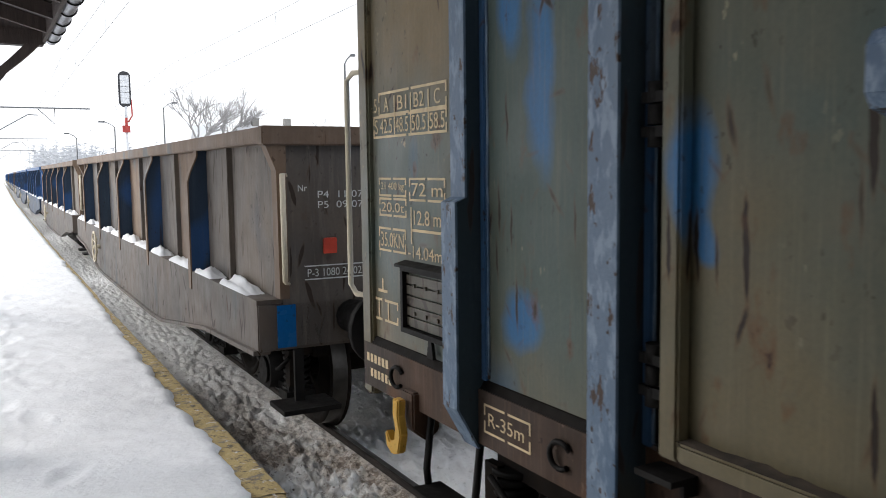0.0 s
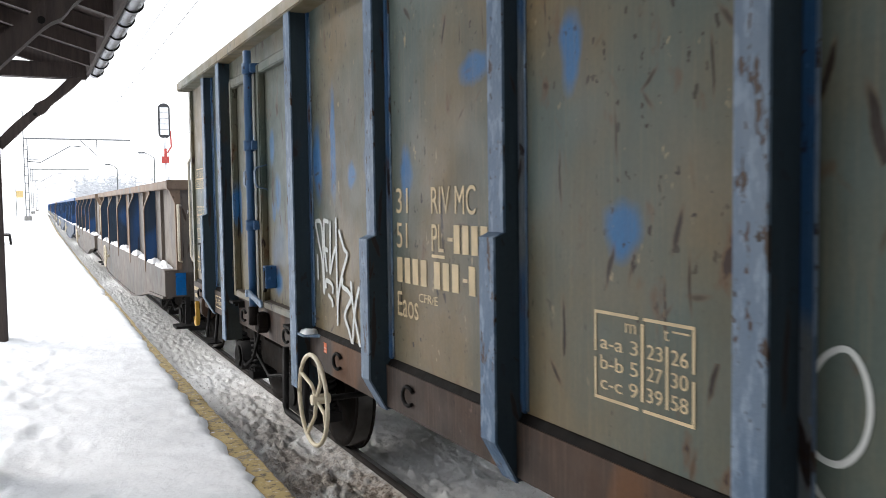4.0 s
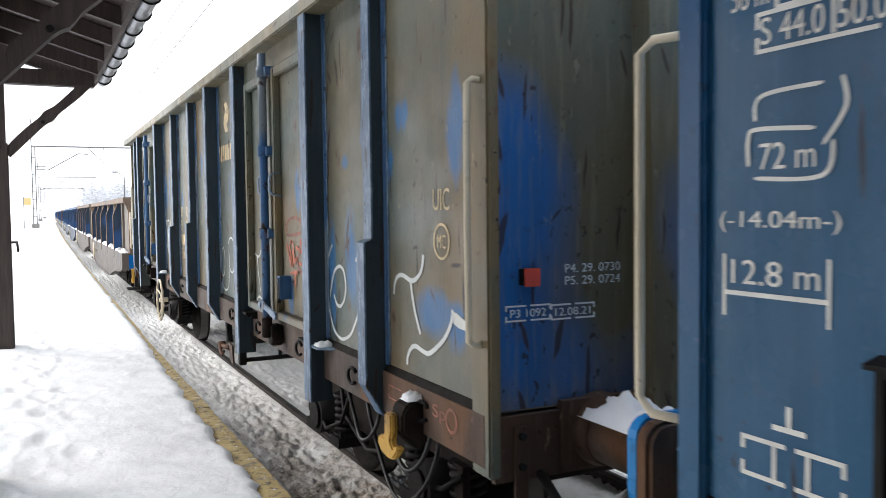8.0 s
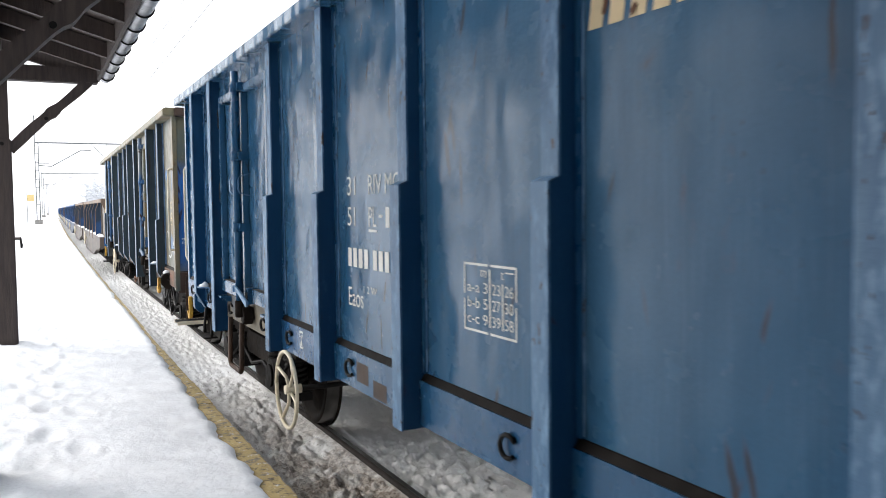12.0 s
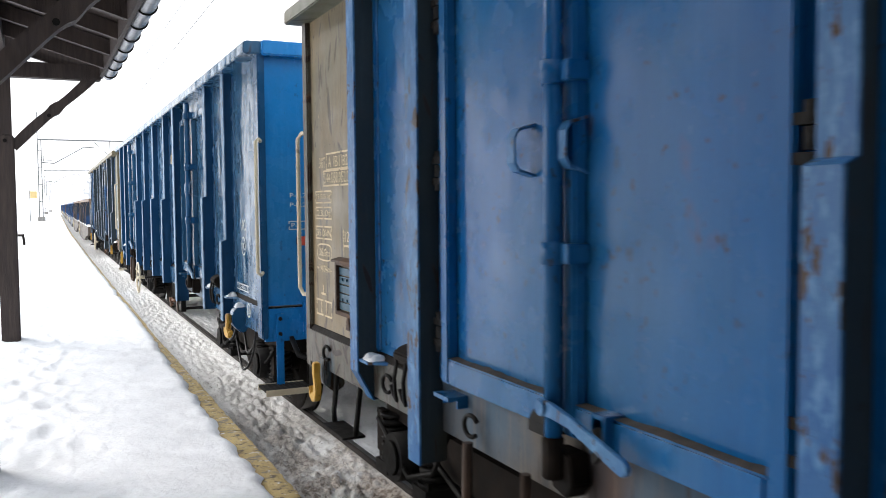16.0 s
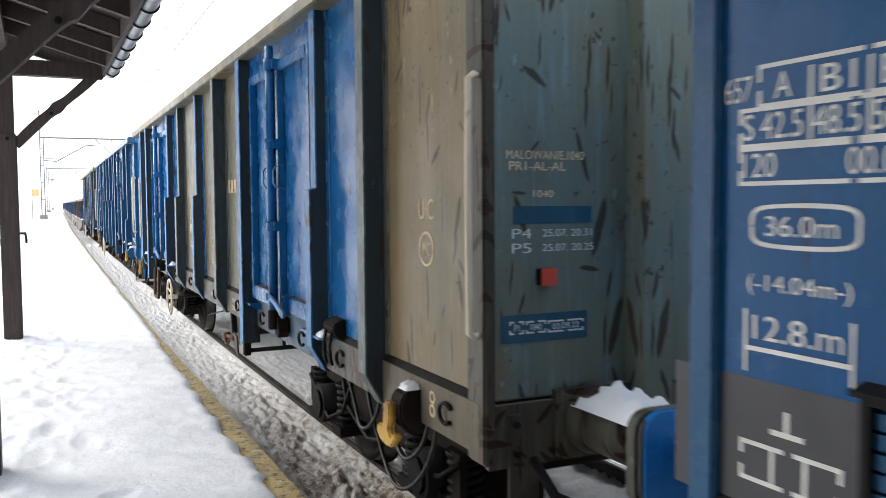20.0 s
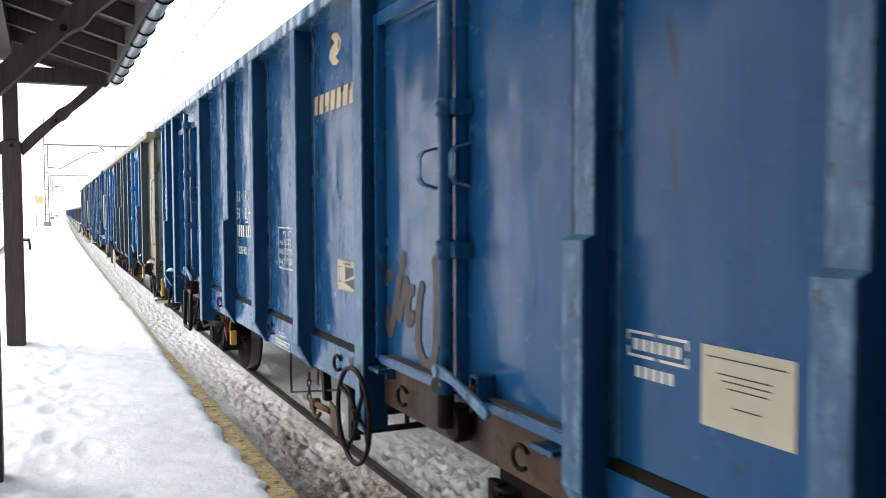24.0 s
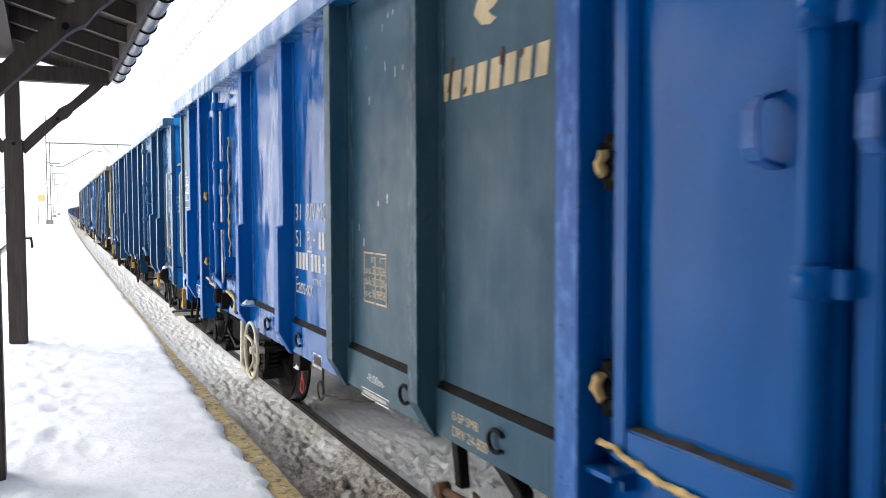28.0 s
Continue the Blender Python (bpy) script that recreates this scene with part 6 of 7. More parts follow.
def lever_rack(root, y):
    """Change-over lever between two bent brackets, with a cross ladder reaching under the wagon."""
    bm = bmesh.new()
    prism(bm, [(y + 0.24, 0.90), (y + 0.03, 0.80), (y + 0.03, 0.56), (y - 0.04, 0.56), (y - 0.04, 0.83), (y + 0.15, 0.93)], "x", -1.37, -1.31)
    rack = part("lever_rack", bm, STEEL, root, "", 0.005)
    bm = bmesh.new()
    prism(bm, [(y + 0.585, 0.91), (y + 0.535, 0.69), (y + 0.475, 0.69), (y + 0.515, 0.91)], "x", -1.37, -1.32)
    part("lever_bracket", bm, STEEL, rack, "", 0.005)
    for z in (0.60, 0.76):
        bm = bmesh.new()
        rod(bm, (-1.34, y, z), (-0.30, y, z), 0.020, 8)
        part("ladder_rail", bm, STEEL, rack)
    for x in (-1.0, -0.62):
        bm = bmesh.new()
        rod(bm, (x, y, 0.60), (x, y, 0.76), 0.016, 6)
        part("ladder_rung", bm, STEEL, rack)
    bm = bmesh.new()
    prism(bm, [(y + 0.33, 0.73), (y + 0.19, 0.70), (y + 0.15, 0.55), (y + 0.21, 0.53), (y + 0.30, 0.60)], "x", -1.392, -1.376)
    part("lever_plate", bm, RUST, rack, "rust-brown change-over plate", 0.003)
    bm = bmesh.new()
    rod(bm, (-1.40, y + 0.60, 0.655), (-1.385, y + 0.30, 0.665), 0.020, 8)
    rod(bm, (-1.43, y + 0.60, 0.655), (-1.37, y + 0.60, 0.655), 0.036, 12)
    pipe(bm, [(-1.41, y + 0.58, 0.66), (-1.42, y + 0.56, 0.60), (-1.42, y + 0.50, 0.585), (-1.41, y + 0.46, 0.62)], 0.014, 7)
    part("change_lever", bm, SCAR, rack, "rust-brown lever with a round knob")
    bm = bmesh.new()
    rod(bm, (-0.75, y + 1.4, 0.72), (-0.75, y + 0.6, 0.72), 0.17, 18)
    part("air_tank", bm, STEEL, root)


(w1, p1), (w2, p2), (w3, p3), (w4, p4), (w5, p5) = WAGONS
# hand wheels, hanging frames, levers
hand_wheel(w1, 1.99, 0.78, -1.53, 0.26)
hand_wheel(w2, 1.80, 0.72, -1.53, 0.25)
hand_wheel(w3, 1.67, 0.735, -1.53, 0.22)
hand_wheel(w4, -2.48, 0.84, -1.53, 0.25, STEEL)
hand_wheel(w5, 1.92, 0.80, -1.53, 0.22)
for w, coat in ((w2, RUST), (w3, RUST), (w4, STEEL)):
    hanging_frame(w, 3.95, 3.50, 0.53, coat)
hanging_frame(w1, 2.85, 2.40, 0.52, STEEL)
hanging_frame(w5, 2.64, 2.12, 0.54, CREAM)
for w in (w1, w2, w3, w4, w5):
    lever_rack(w, -1.95)



def pull_wire(root, y, z, low, y2, z2, ring=0.0):
    """Thin brake release wire hanging under the sill, with a rod back to the brake gear."""
    bm = bmesh.new()
    pipe(bm, [(-1.36, y, z), (-1.365, y - 0.012, 0.5 * (z + low)), (-1.36, y - 0.006, low)], 0.008, 6)
    wire = part("pull_wire", bm, RAILRUST, root)
    bm = bmesh.new()
    rod(bm, (-1.36, y + 0.02, low), (-1.345, y2, z2), 0.007, 6)
    part("pull_rod", bm, RAILRUST, wire)
    bm = bmesh.new()
    r = ring or 0.022
    cy, cz = (y + r, low + 0.02) if ring else (y, z - 0.02)
    pipe(bm, [(-1.36, cy + r * math.cos(6.28319 * i / 16), cz + r * math.sin(6.28319 * i / 16)) for i in range(17)], 0.007, 6)
    part("pull_ring", bm, RUST if ring else RAILRUST, wire)


pull_wire(w3, -0.107, 0.90, 0.70, -0.955, 0.846)
pull_wire(w4, -0.614, 0.90, 0.58, -1.663, 0.80)
pull_wire(w5, 0.565, 0.90, 0.695, -0.333, 0.837, 0.062)
bm = bmesh.new()                        # chain with its plate under the fourth wagon
box(bm, -1.375, -1.365, -1.33, -1.19, 0.77, 0.90)
plate = part("chain_plate", bm, RUST, w4, "rusty hanging plate", 0.004)
for k in range(4):
    bm = bmesh.new()
    z = 0.80 - 0.045 * k
    pipe(bm, [(-1.385 + (0.012 * math.cos(a) if k % 2 else 0), -1.165 + (0 if k % 2 else 0.014 * math.cos(a)), z + 0.030 * math.sin(a)) for a in [6.28319 * i / 10 for i in range(11)]], 0.006, 5)
    part("chain_link", bm, RUST, plate)
bm = bmesh.new()                        # red coupling hook under the fifth wagon
pipe(bm, [(-1.30, 1.262, 0.76), (-1.30, 1.27, 0.70), (-1.30, 1.235, 0.66), (-1.30, 1.225, 0.60), (-1.30, 1.28, 0.565), (-1.30, 1.33, 0.59), (-1.30, 1.30, 0.65), (-1.30, 1.27, 0.70)], 0.008, 7)
hook = part("drain_hook", bm, FRAMERED, w5, "small red hook under the sill")
bm = bmesh.new()
snow_lump(bm, -1.36, -1.24, 1.19, 1.31, 0.755, 0.07, 3.3)
part("snow_cap", bm, CAPSNOW, hook, "fresh white snow")
bm = bmesh.new()
box(bm, -1.35, -1.27, 1.16, 1.34, 0.752, 0.90)
part("hook_bracket", bm, STEEL, hook, "", 0.004)
for k, (y, z, coat) in enumerate(((1.99, 0.588, YELLOW), (2.20, 0.60, STEEL))):   # tap and knob before the fourth wagon's bogie
    bm = bmesh.new()
    rod(bm, (-1.30, y, z + 0.10), (-1.27, y, z + 0.30), 0.012, 6)
    box(bm, -1.29, -1.23, y - 0.035, y + 0.035, z - 0.035, z + 0.11)
    part("tap", bm, coat, w4, "small faded yellow tap" if k == 0 else "", 0.006)
bm = bmesh.new()
pipe(bm, [(-1.25, 2.35, 0.82), (-1.27, 2.35, 0.66), (-1.26, 2.30, 0.58), (-1.25, 2.18, 0.57), (-1.22, 2.06, 0.60)], 0.014, 7)
part("red_hose", bm, FRAMERED, w4, "short red hose")

# first wagon: cream stencils, white spray lines
class_block(p1[4], 1.095, 1.98, PEACH, 0.165, 0.120, small="CFR/E", wide=0.97)
load_table(p1[5], -0.48, -0.93, 1.286, 1.568, PEACH)
brake_table(p1[0], 6.28, 2.165, PEACH, "56.5", ("42.5", "48.5", "50.5", "58.5"), 0.64)
boxed(p1[0], "21 400 kg", 6.29, 6.01, 1.805, 1.89, PEACH)
boxed(p1[0], "20.0t", 6.29, 6.01, 1.715, 1.80, PEACH)
boxed(p1[0], "35.0KN", 6.30, 6.02, 1.555, 1.665, PEACH)
boxed(p1[0], "72 m", 5.98, 5.66, 1.79, 1.89, PEACH)
length_mark(p1[0], "12.8 m", 5.96, 5.68, 1.69, PEACH)
text(p1[0], "-14.04m-", 6.0, 5.66, 1.545, 1.60, PEACH)
load_mark(p1[0], 6.42, 1.225, PEACH)
grille_box(p1[0], 6.02, 5.50, 1.22, 1.51, GREENDARK, STEEL)
text(p1["sill1"], "R-35m", 5.30, 5.07, 0.985, 1.035, PEACH, "sill")
marks(p1["sill1"], outline(5.33, 5.03, 0.955, 1.065, 0.009), PEACH, "sill")
marks(p1["sill0"], bars(6.40, 6.15, 1.02, 1.06, 6) + bars(6.36, 6.12, 0.95, 0.99, 6), PEACH, "sill")
text(p1["sill9"], "Sp", -6.06, -6.19, 0.99, 1.065, SPRAYREDFAINT, "sill")
stroke(p1["sill9"], [circle_pts(-6.245, 1.024, 0.048)], 0.014, SPRAYREDFAINT, "sill", "marking")
marks(p1["sill9"], outline(-5.545, -5.90, 0.985, 1.055, 0.008), SPRAYREDFAINT, "sill")
uic(p1[9], -6.024, 1.912, PEACH, w=0.165)
owner_logo(p1[6], -1.27, -2.03, 2.38, PEACH, 0.24, 0.14, 0.28)
DEU = [[(2.36, 1.80), (2.25, 1.79), (2.22, 1.62), (2.21, 1.36)], [(2.36, 1.80), (2.30, 1.68), (2.24, 1.56), (2.22, 1.36)], [(2.33, 1.60), (2.325, 1.54), (2.32, 1.44)], [(2.19, 1.82), (2.19, 1.66), (2.15, 1.50)], [(2.19, 1.81), (2.10, 1.80)], [(2.18, 1.64), (2.12, 1.63)], [(2.07, 1.81), (2.08, 1.62), (2.09, 1.50), (2.03, 1.60), (1.98, 1.66)],
       [(1.97, 1.83), (1.97, 1.60), (1.97, 1.40), (1.97, 1.20)], [(2.17, 1.40), (2.16, 1.45), (2.05, 1.43), (2.05, 1.38)], [(2.13, 1.37), (2.06, 1.34), (2.05, 1.30)], [(1.92, 1.76), (1.84, 1.66), (1.79, 1.62), (1.88, 1.50), (1.95, 1.36), (1.97, 1.20)], [(1.86, 1.49), (1.87, 1.44), (1.78, 1.42), (1.74, 1.38), (1.84, 1.28), (1.78, 1.20), (1.73, 1.13)],
       [(1.73, 1.48), (1.71, 1.36), (1.66, 1.24), (1.60, 1.12)], [(1.60, 1.46), (1.66, 1.36), (1.70, 1.24), (1.72, 1.12)], [(1.42, 1.46), (1.52, 1.47), (1.58, 1.36), (1.54, 1.20), (1.46, 1.13)], [(1.43, 1.46), (1.42, 1.30), (1.40, 1.14)], [(1.50, 1.30), (1.46, 1.29), (1.38, 1.29)], [(1.50, 1.29), (1.48, 1.22)]]
stroke(p1[3], DEU, 0.026, SPRAY, label="white sprayed scrawl")
stroke(p1[6], [[(-1.299, 1.694), (-1.25, 1.60), (-1.23, 1.495), (-1.25, 1.37), (-1.32, 1.246), (-1.39, 1.20), (-1.472, 1.186), (-1.55, 1.205), (-1.605, 1.25), (-1.64, 1.32), (-1.66, 1.407), (-1.655, 1.50), (-1.64, 1.56)], [(-1.29, 1.36), (-1.33, 1.32), (-1.389, 1.318), (-1.44, 1.37), (-1.46, 1.451), (-1.445, 1.53), (-1.404, 1.578), (-1.35, 1.56), (-1.307, 1.502), (-1.275, 1.42)],
               [(-1.63, 1.62), (-1.69, 1.67), (-1.773, 1.677), (-1.84, 1.65), (-1.877, 1.601), (-1.885, 1.51), (-1.869, 1.428), (-1.80, 1.375), (-1.734, 1.37), (-1.67, 1.40)], [(-1.997, 1.818), (-1.93, 1.79), (-1.891, 1.745), (-1.855, 1.68), (-1.848, 1.60), (-1.857, 1.485), (-1.885, 1.42), (-1.926, 1.377), (-2.039, 1.311)]], 0.016, SPRAY, label="thin white sprayed loops")
stroke(p1[7], [[(-2.613, 1.434), (-2.62, 1.49), (-2.645, 1.54), (-2.69, 1.572), (-2.733, 1.58), (-2.807, 1.560), (-2.88, 1.578), (-2.937, 1.634), (-2.961, 1.684)], [(-2.80, 1.562), (-2.806, 1.50), (-2.82, 1.44), (-2.851, 1.365), (-2.882, 1.29)], [(-2.746, 1.15), (-2.755, 1.195), (-2.788, 1.232), (-2.84, 1.247), (-2.895, 1.240), (-2.96, 1.228), (-3.03, 1.237), (-3.075, 1.27), (-3.10, 1.33), (-3.119, 1.424)]], 0.018, SPRAY, "door", label="thin white sprayed line")
stroke(p1[-7], [[(-3.656, 1.771), (-3.682, 1.826), (-3.768, 1.861), (-3.904, 1.87), (-4.008, 1.847), (-4.032, 1.807), (-4.017, 1.775), (-3.904, 1.76), (-3.743, 1.748), (-3.669, 1.752)], [(-3.992, 1.647), (-3.935, 1.599), (-3.94, 1.543), (-4.007, 1.51), (-4.132, 1.482), (-4.31, 1.487)], [(-4.159, 1.558), (-4.286, 1.539)], [(-4.141, 1.687), (-4.253, 1.696)]], 0.022, SPRAYREDFAINT, "door", label="faint red sprayed line")
stroke(p1[-7], [[(-3.668, 1.694), (-3.772, 1.528)], [(-3.731, 1.69), (-3.813, 1.533)], [(-3.767, 1.719), (-3.773, 1.693)], [(-3.814, 1.652), (-3.842, 1.566)], [(-3.825, 1.715), (-3.87, 1.548)], [(-3.87, 1.57), (-3.93, 1.609)], [(-3.903, 1.674), (-3.997, 1.654)], [(-3.997, 1.661), (-4.027, 1.728), (-4.047, 1.652), (-4.007, 1.651)], [(-3.76, 1.49), (-3.94, 1.511)], [(-3.892, 1.5), (-3.875, 1.403)], [(-3.935, 1.51), (-3.924, 1.483)], [(-4.109, 1.681), (-4.141, 1.677), (-4.132, 1.64), (-4.141, 1.556)], [(-4.08, 1.631), (-4.132, 1.643)], [(-3.982, 1.569), (-4.132, 1.564)]], 0.022, SPRAYRED, "door", label="faded red sprayed scrawl", lift=0.001)
stroke(p1[8], [[(-4.62, 1.717), (-4.535, 1.63), (-4.505, 1.50), (-4.53, 1.35), (-4.61, 1.222), (-4.70, 1.178), (-4.79, 1.174), (-4.90, 1.21), (-4.975, 1.27), (-5.05, 1.36), (-5.09, 1.45), (-5.12, 1.57), (-5.10, 1.682)],
               [(-4.56, 1.40), (-4.60, 1.49), (-4.66, 1.565), (-4.754, 1.593), (-4.82, 1.56), (-4.845, 1.48), (-4.815, 1.405), (-4.75, 1.362), (-4.683, 1.368), (-4.63, 1.42)], [(-5.145, 1.727), (-5.09, 1.69), (-5.018, 1.636)], [(-5.11, 1.54), (-5.14, 1.48), (-5.20, 1.46)]], 0.020, SPRAY, label="thin white sprayed loops")
stroke(p1[9], [[(-5.561, 1.50), (-5.572, 1.55), (-5.60, 1.585), (-5.65, 1.602), (-5.70, 1.598), (-5.773, 1.583), (-5.83, 1.595), (-5.88, 1.625), (-5.905, 1.665), (-5.915, 1.712)], [(-5.77, 1.585), (-5.785, 1.52), (-5.811, 1.452), (-5.845, 1.39), (-5.876, 1.342)],
               [(-5.716, 1.175), (-5.725, 1.215), (-5.763, 1.261), (-5.82, 1.28), (-5.89, 1.27), (-5.953, 1.265), (-6.01, 1.285), (-6.065, 1.315), (-6.12, 1.35), (-6.167, 1.394), (-6.20, 1.44), (-6.212, 1.492)]], 0.022, SPRAY, label="thin white sprayed line")
FLAP = [(-6.198, 1.485), (-6.255, 1.478), (-6.325, 1.455), (-6.335, 1.415), (-6.27, 1.418), (-6.205, 1.435)]
flap = bpy.data.meshes.new("sticker")
flap.from_pydata([on_face(a, z, "side") for a, z in FLAP], [], [tuple(range(6))])
flap.materials.append(WHITE)
new("sticker", flap).parent = p1[9]
marker_plate(p1["rear"], -1.20, 1.645)
boxed(p1["rear"], "P3 1092", -1.31, -1.10, 1.47, 1.535, WHITE, None, "rear")
boxed(p1["rear"], "12.08.21", -1.10, -0.885, 1.465, 1.53, WHITE, None, "rear")
text(p1["rear"], "P4. 29. 0730", -1.03, -0.755, 1.655, 1.69, WHITE, "rear")
text(p1["rear"], "P5. 29. 0724", -1.03, -0.755, 1.605, 1.64, WHITE, "rear")
# second wagon: white stencils on navy
class_block(p2[4], 0.988, 2.08, WHITE, h=0.106, small="1 2 W", wide=0.93, start=0.36, rows=[1.98, 1.808, 1.578, 1.354])
load_table(p2[5], -0.456, -0.885, 1.40, 1.683, WHITE)
brake_table(p2[0], 6.14, 2.385, WHITE, "58 m", ("44.0", "50.0", "58.0", "60.0"), 0.64)
house_mark(p2[0], 6.22, 1.985, "72 m", WHITE)
boxed(p2[0], "19.800kg", 5.82, 5.495, 2.12, 2.20, WHITE)
text(p2[0], "20.0t", 5.75, 5.56, 2.025, 2.085, WHITE)
boxed(p2[0], "35.0kN", 5.82, 5.495, 1.90, 1.995, WHITE)
text(p2[0], "(-14.04m-)", 6.315, 5.95, 1.85, 1.905, WHITE)
length_mark(p2[0], "12.8 m", 6.295, 5.985, 1.72, WHITE)
load_mark(p2[0], 6.24, 1.235, WHITE)
grille_box(p2[0], 5.84, 5.44, 1.25, 1.575, NAVYPALE, STEEL)
uic(p2[9], -5.73, 1.70, WHITE, w=0.19)
stroke(p2["sill9"], [circle_pts(-6.122, 1.043, 0.055)], 0.012, WHITE, "sill", "marking")
text(p2["sill9"], "U", -6.095, -6.145, 1.015, 1.07, WHITE, "sill")
marks(p2["sill8"], outline(-4.92, -5.185, 0.935, 1.023, 0.009) + bars(-4.95, -5.16, 0.962, 0.998, 5), WHITE, "sill")
boxed(p2[9], "17 C 4985-2 75", -5.53, -6.0, 1.175, 1.235, WHITE)
text(p2["rear"], "P-4.23.07.31", -1.152, -0.83, 1.975, 2.01, WHITE, "rear")
text(p2["rear"], "P-5.23.07.25", -1.152, -0.83, 1.90, 1.935, WHITE, "rear")
boxed(p2["rear"], "P-3 1080 14.11.22", -1.165, -0.66, 1.72, 1.79, WHITE, None, "rear")
marker_plate(p2["rear"], -1.06, 1.63)
owner_logo(p2[6], -1.34, -2.14, 2.47, PEACH)
marks(p2["sill3"], [(1.905, 1.83, 1.075, 1.090), (1.905, 1.895, 1.045, 1.085), (1.84, 1.83, 1.045, 1.085), (1.873, 1.861, 1.0, 1.06), (1.905, 1.83, 0.972, 0.984), (1.905, 1.895, 0.98, 1.01), (1.84, 1.83, 0.98, 1.01), (1.88, 1.855, 0.99, 1.005)], WHITE, "sill")
marks(p2["sill4"], [(0.80, 0.62, 0.95, 1.06), (0.55, 0.36, 0.91, 1.0)], RUST, "sill", "rust_patch", "flaked brown rust patch")

# third wagon: cream stencils on olive
class_block(p3[4], 0.90, 2.01, PEACH, 0.165, 0.105, small="412Wa", wide=0.80, start=0.25)
load_table(p3[5], -0.508, -0.888, 1.302, 1.572, PEACH)
brake_table(p3[0], 5.955, 2.125, PEACH, "580T", ("44.0", "50.0", "52.0", "60.0"), 0.57)
boxed(p3[0], "19 800 kg", 6.18, 5.86, 1.925, 2.005, PEACH)
boxed(p3[0], "23.0t", 6.18, 5.86, 1.825, 1.905, PEACH)
boxed(p3[0], "35.0kN", 6.18, 5.86, 1.70, 1.785, PEACH)
stroke(p3[0], [[(6.155, 1.62), (6.12, 1.665), (5.91, 1.665), (5.875, 1.62), (5.91, 1.575), (6.12, 1.575), (6.155, 1.62)]], 0.010, PEACH, name="marking")
text(p3[0], "36.0m", 6.12, 5.91, 1.595, 1.645, PEACH)
text(p3[0], "+14.04m-", 6.17, 5.875, 1.495, 1.54, PEACH)
length_mark(p3[0], "12.8m", 5.64, 5.385, 1.70, PEACH)
load_mark(p3[0], 6.19, 1.215, PEACH)
grille_box(p3[0], 5.72, 5.32, 1.27, 1.585, TEALP, RUST)
owner_logo(p3[6], -1.426, -2.402, 2.015, PEACH, 0.235, 0.12, 0.19)
uic(p3[9], -5.885, 1.84, PEACH, w=0.16)
text(p3["rear"], "MALOWANIE.1040", -1.281, -0.91, 2.09, 2.125, PEACH, "rear")
text(p3["rear"], "PR1-AL-AL", -1.268, -1.0, 2.045, 2.08, PEACH, "rear")
text(p3["rear"], "1040", -1.155, -1.06, 1.935, 1.965, PEACH, "rear")
marks(p3["rear"], [(-1.25, -0.87, 1.83, 1.90), (-1.31, -0.89, 1.345, 1.46)], TEALP, "rear", "touch_up")
TEXTS.append((p3["rear"], "P4", -1.255, -1.165, 1.77, 1.81, WHITE, "rear"))
TEXTS.append((p3["rear"], "P5", -1.255, -1.165, 1.71, 1.75, WHITE, "rear"))
text(p3["rear"], "25.07. 20.31", -1.11, -0.87, 1.775, 1.805, WHITE, "rear")
text(p3["rear"], "25.07. 20.25", -1.11, -0.86, 1.715, 1.745, WHITE, "rear")
marker_plate(p3["rear"], -1.095, 1.61)
text(p3["sill5"], "-9.00m-", -0.532, -0.836, 0.965, 1.008, PEACH, "sill")
text(p3["sill6"], "0-SP-SMB", -1.65, -1.93, 1.015, 1.05, PEACH, "sill")
text(p3["sill6"], "DRV 24", -1.65, -1.95, 0.94, 0.98, PEACH, "sill")
marks(p3["sill3"], outline(1.755, 1.665, 0.962, 1.026, 0.012, 0.006) + [(1.725, 1.70, 0.975, 1.01)], PEACH, "sill")
marks(p3["sill3"], [(1.45, 1.43, 0.995, 1.025), (1.45, 1.43, 0.95, 0.975)], PEACH, "sill")
stroke(p3["sill9"], [circle_pts(-6.085, 1.045, 0.024, 10), circle_pts(-6.085, 0.985, 0.024, 10)], 0.012, PEACH, "sill", "marking")
boxed(p3["rear"], "P1", -1.268, -1.20, 1.380, 1.434, WHITE, None, "rear")
boxed(p3["rear"], "1040", -1.19, -1.095, 1.380, 1.432, WHITE, None, "rear")
boxed(p3["rear"], "03.09.22", -1.085, -0.91, 1.378, 1.428, WHITE, None, "rear")

# fourth wagon
class_block(p4[4], 1.17, 2.10, WHITE, 0.155, 0.105, code="Eaos-xx", wide=0.90)
load_table(p4[5], -0.350, -0.738, 1.485, 1.796, WHITE)
brake_table(p4[0], 6.13, 2.145, WHITE, "5657", ("42.5", "48.5", "50.5", "58.5"), 0.62, "00.0")
stroke(p4[0], [[(6.145, 1.855), (6.11, 1.90), (5.87, 1.90), (5.835, 1.855), (5.87, 1.81), (6.11, 1.81), (6.145, 1.855)]], 0.011, WHITE, name="marking")
text(p4[0], "36.0m", 6.10, 5.89, 1.83, 1.88, WHITE)
text(p4[0], "(-14.04m-)", 6.154, 5.849, 1.68, 1.735, WHITE)
length_mark(p4[0], "12.8.m", 6.155, 5.85, 1.57, WHITE)
boxed(p4[0], "21 400 kg", 5.72, 5.46, 1.81, 1.91, WHITE)
boxed(p4[0], "20.0t", 5.72, 5.46, 1.70, 1.80, WHITE, FRAMERED)
boxed(p4[0], "20.0kN", 5.72, 5.46, 1.53, 1.66, WHITE)
marks(p4[0], [(6.42, 5.80, 1.125, 1.47)], BLACKPAINT, name="dark_field", label="charcoal grey painted field")
load_mark(p4[0], 6.175, 1.205, WHITE)
grille_box(p4[0], 5.80, 5.44, 1.22, 1.50, NAVYPALE, STEEL)
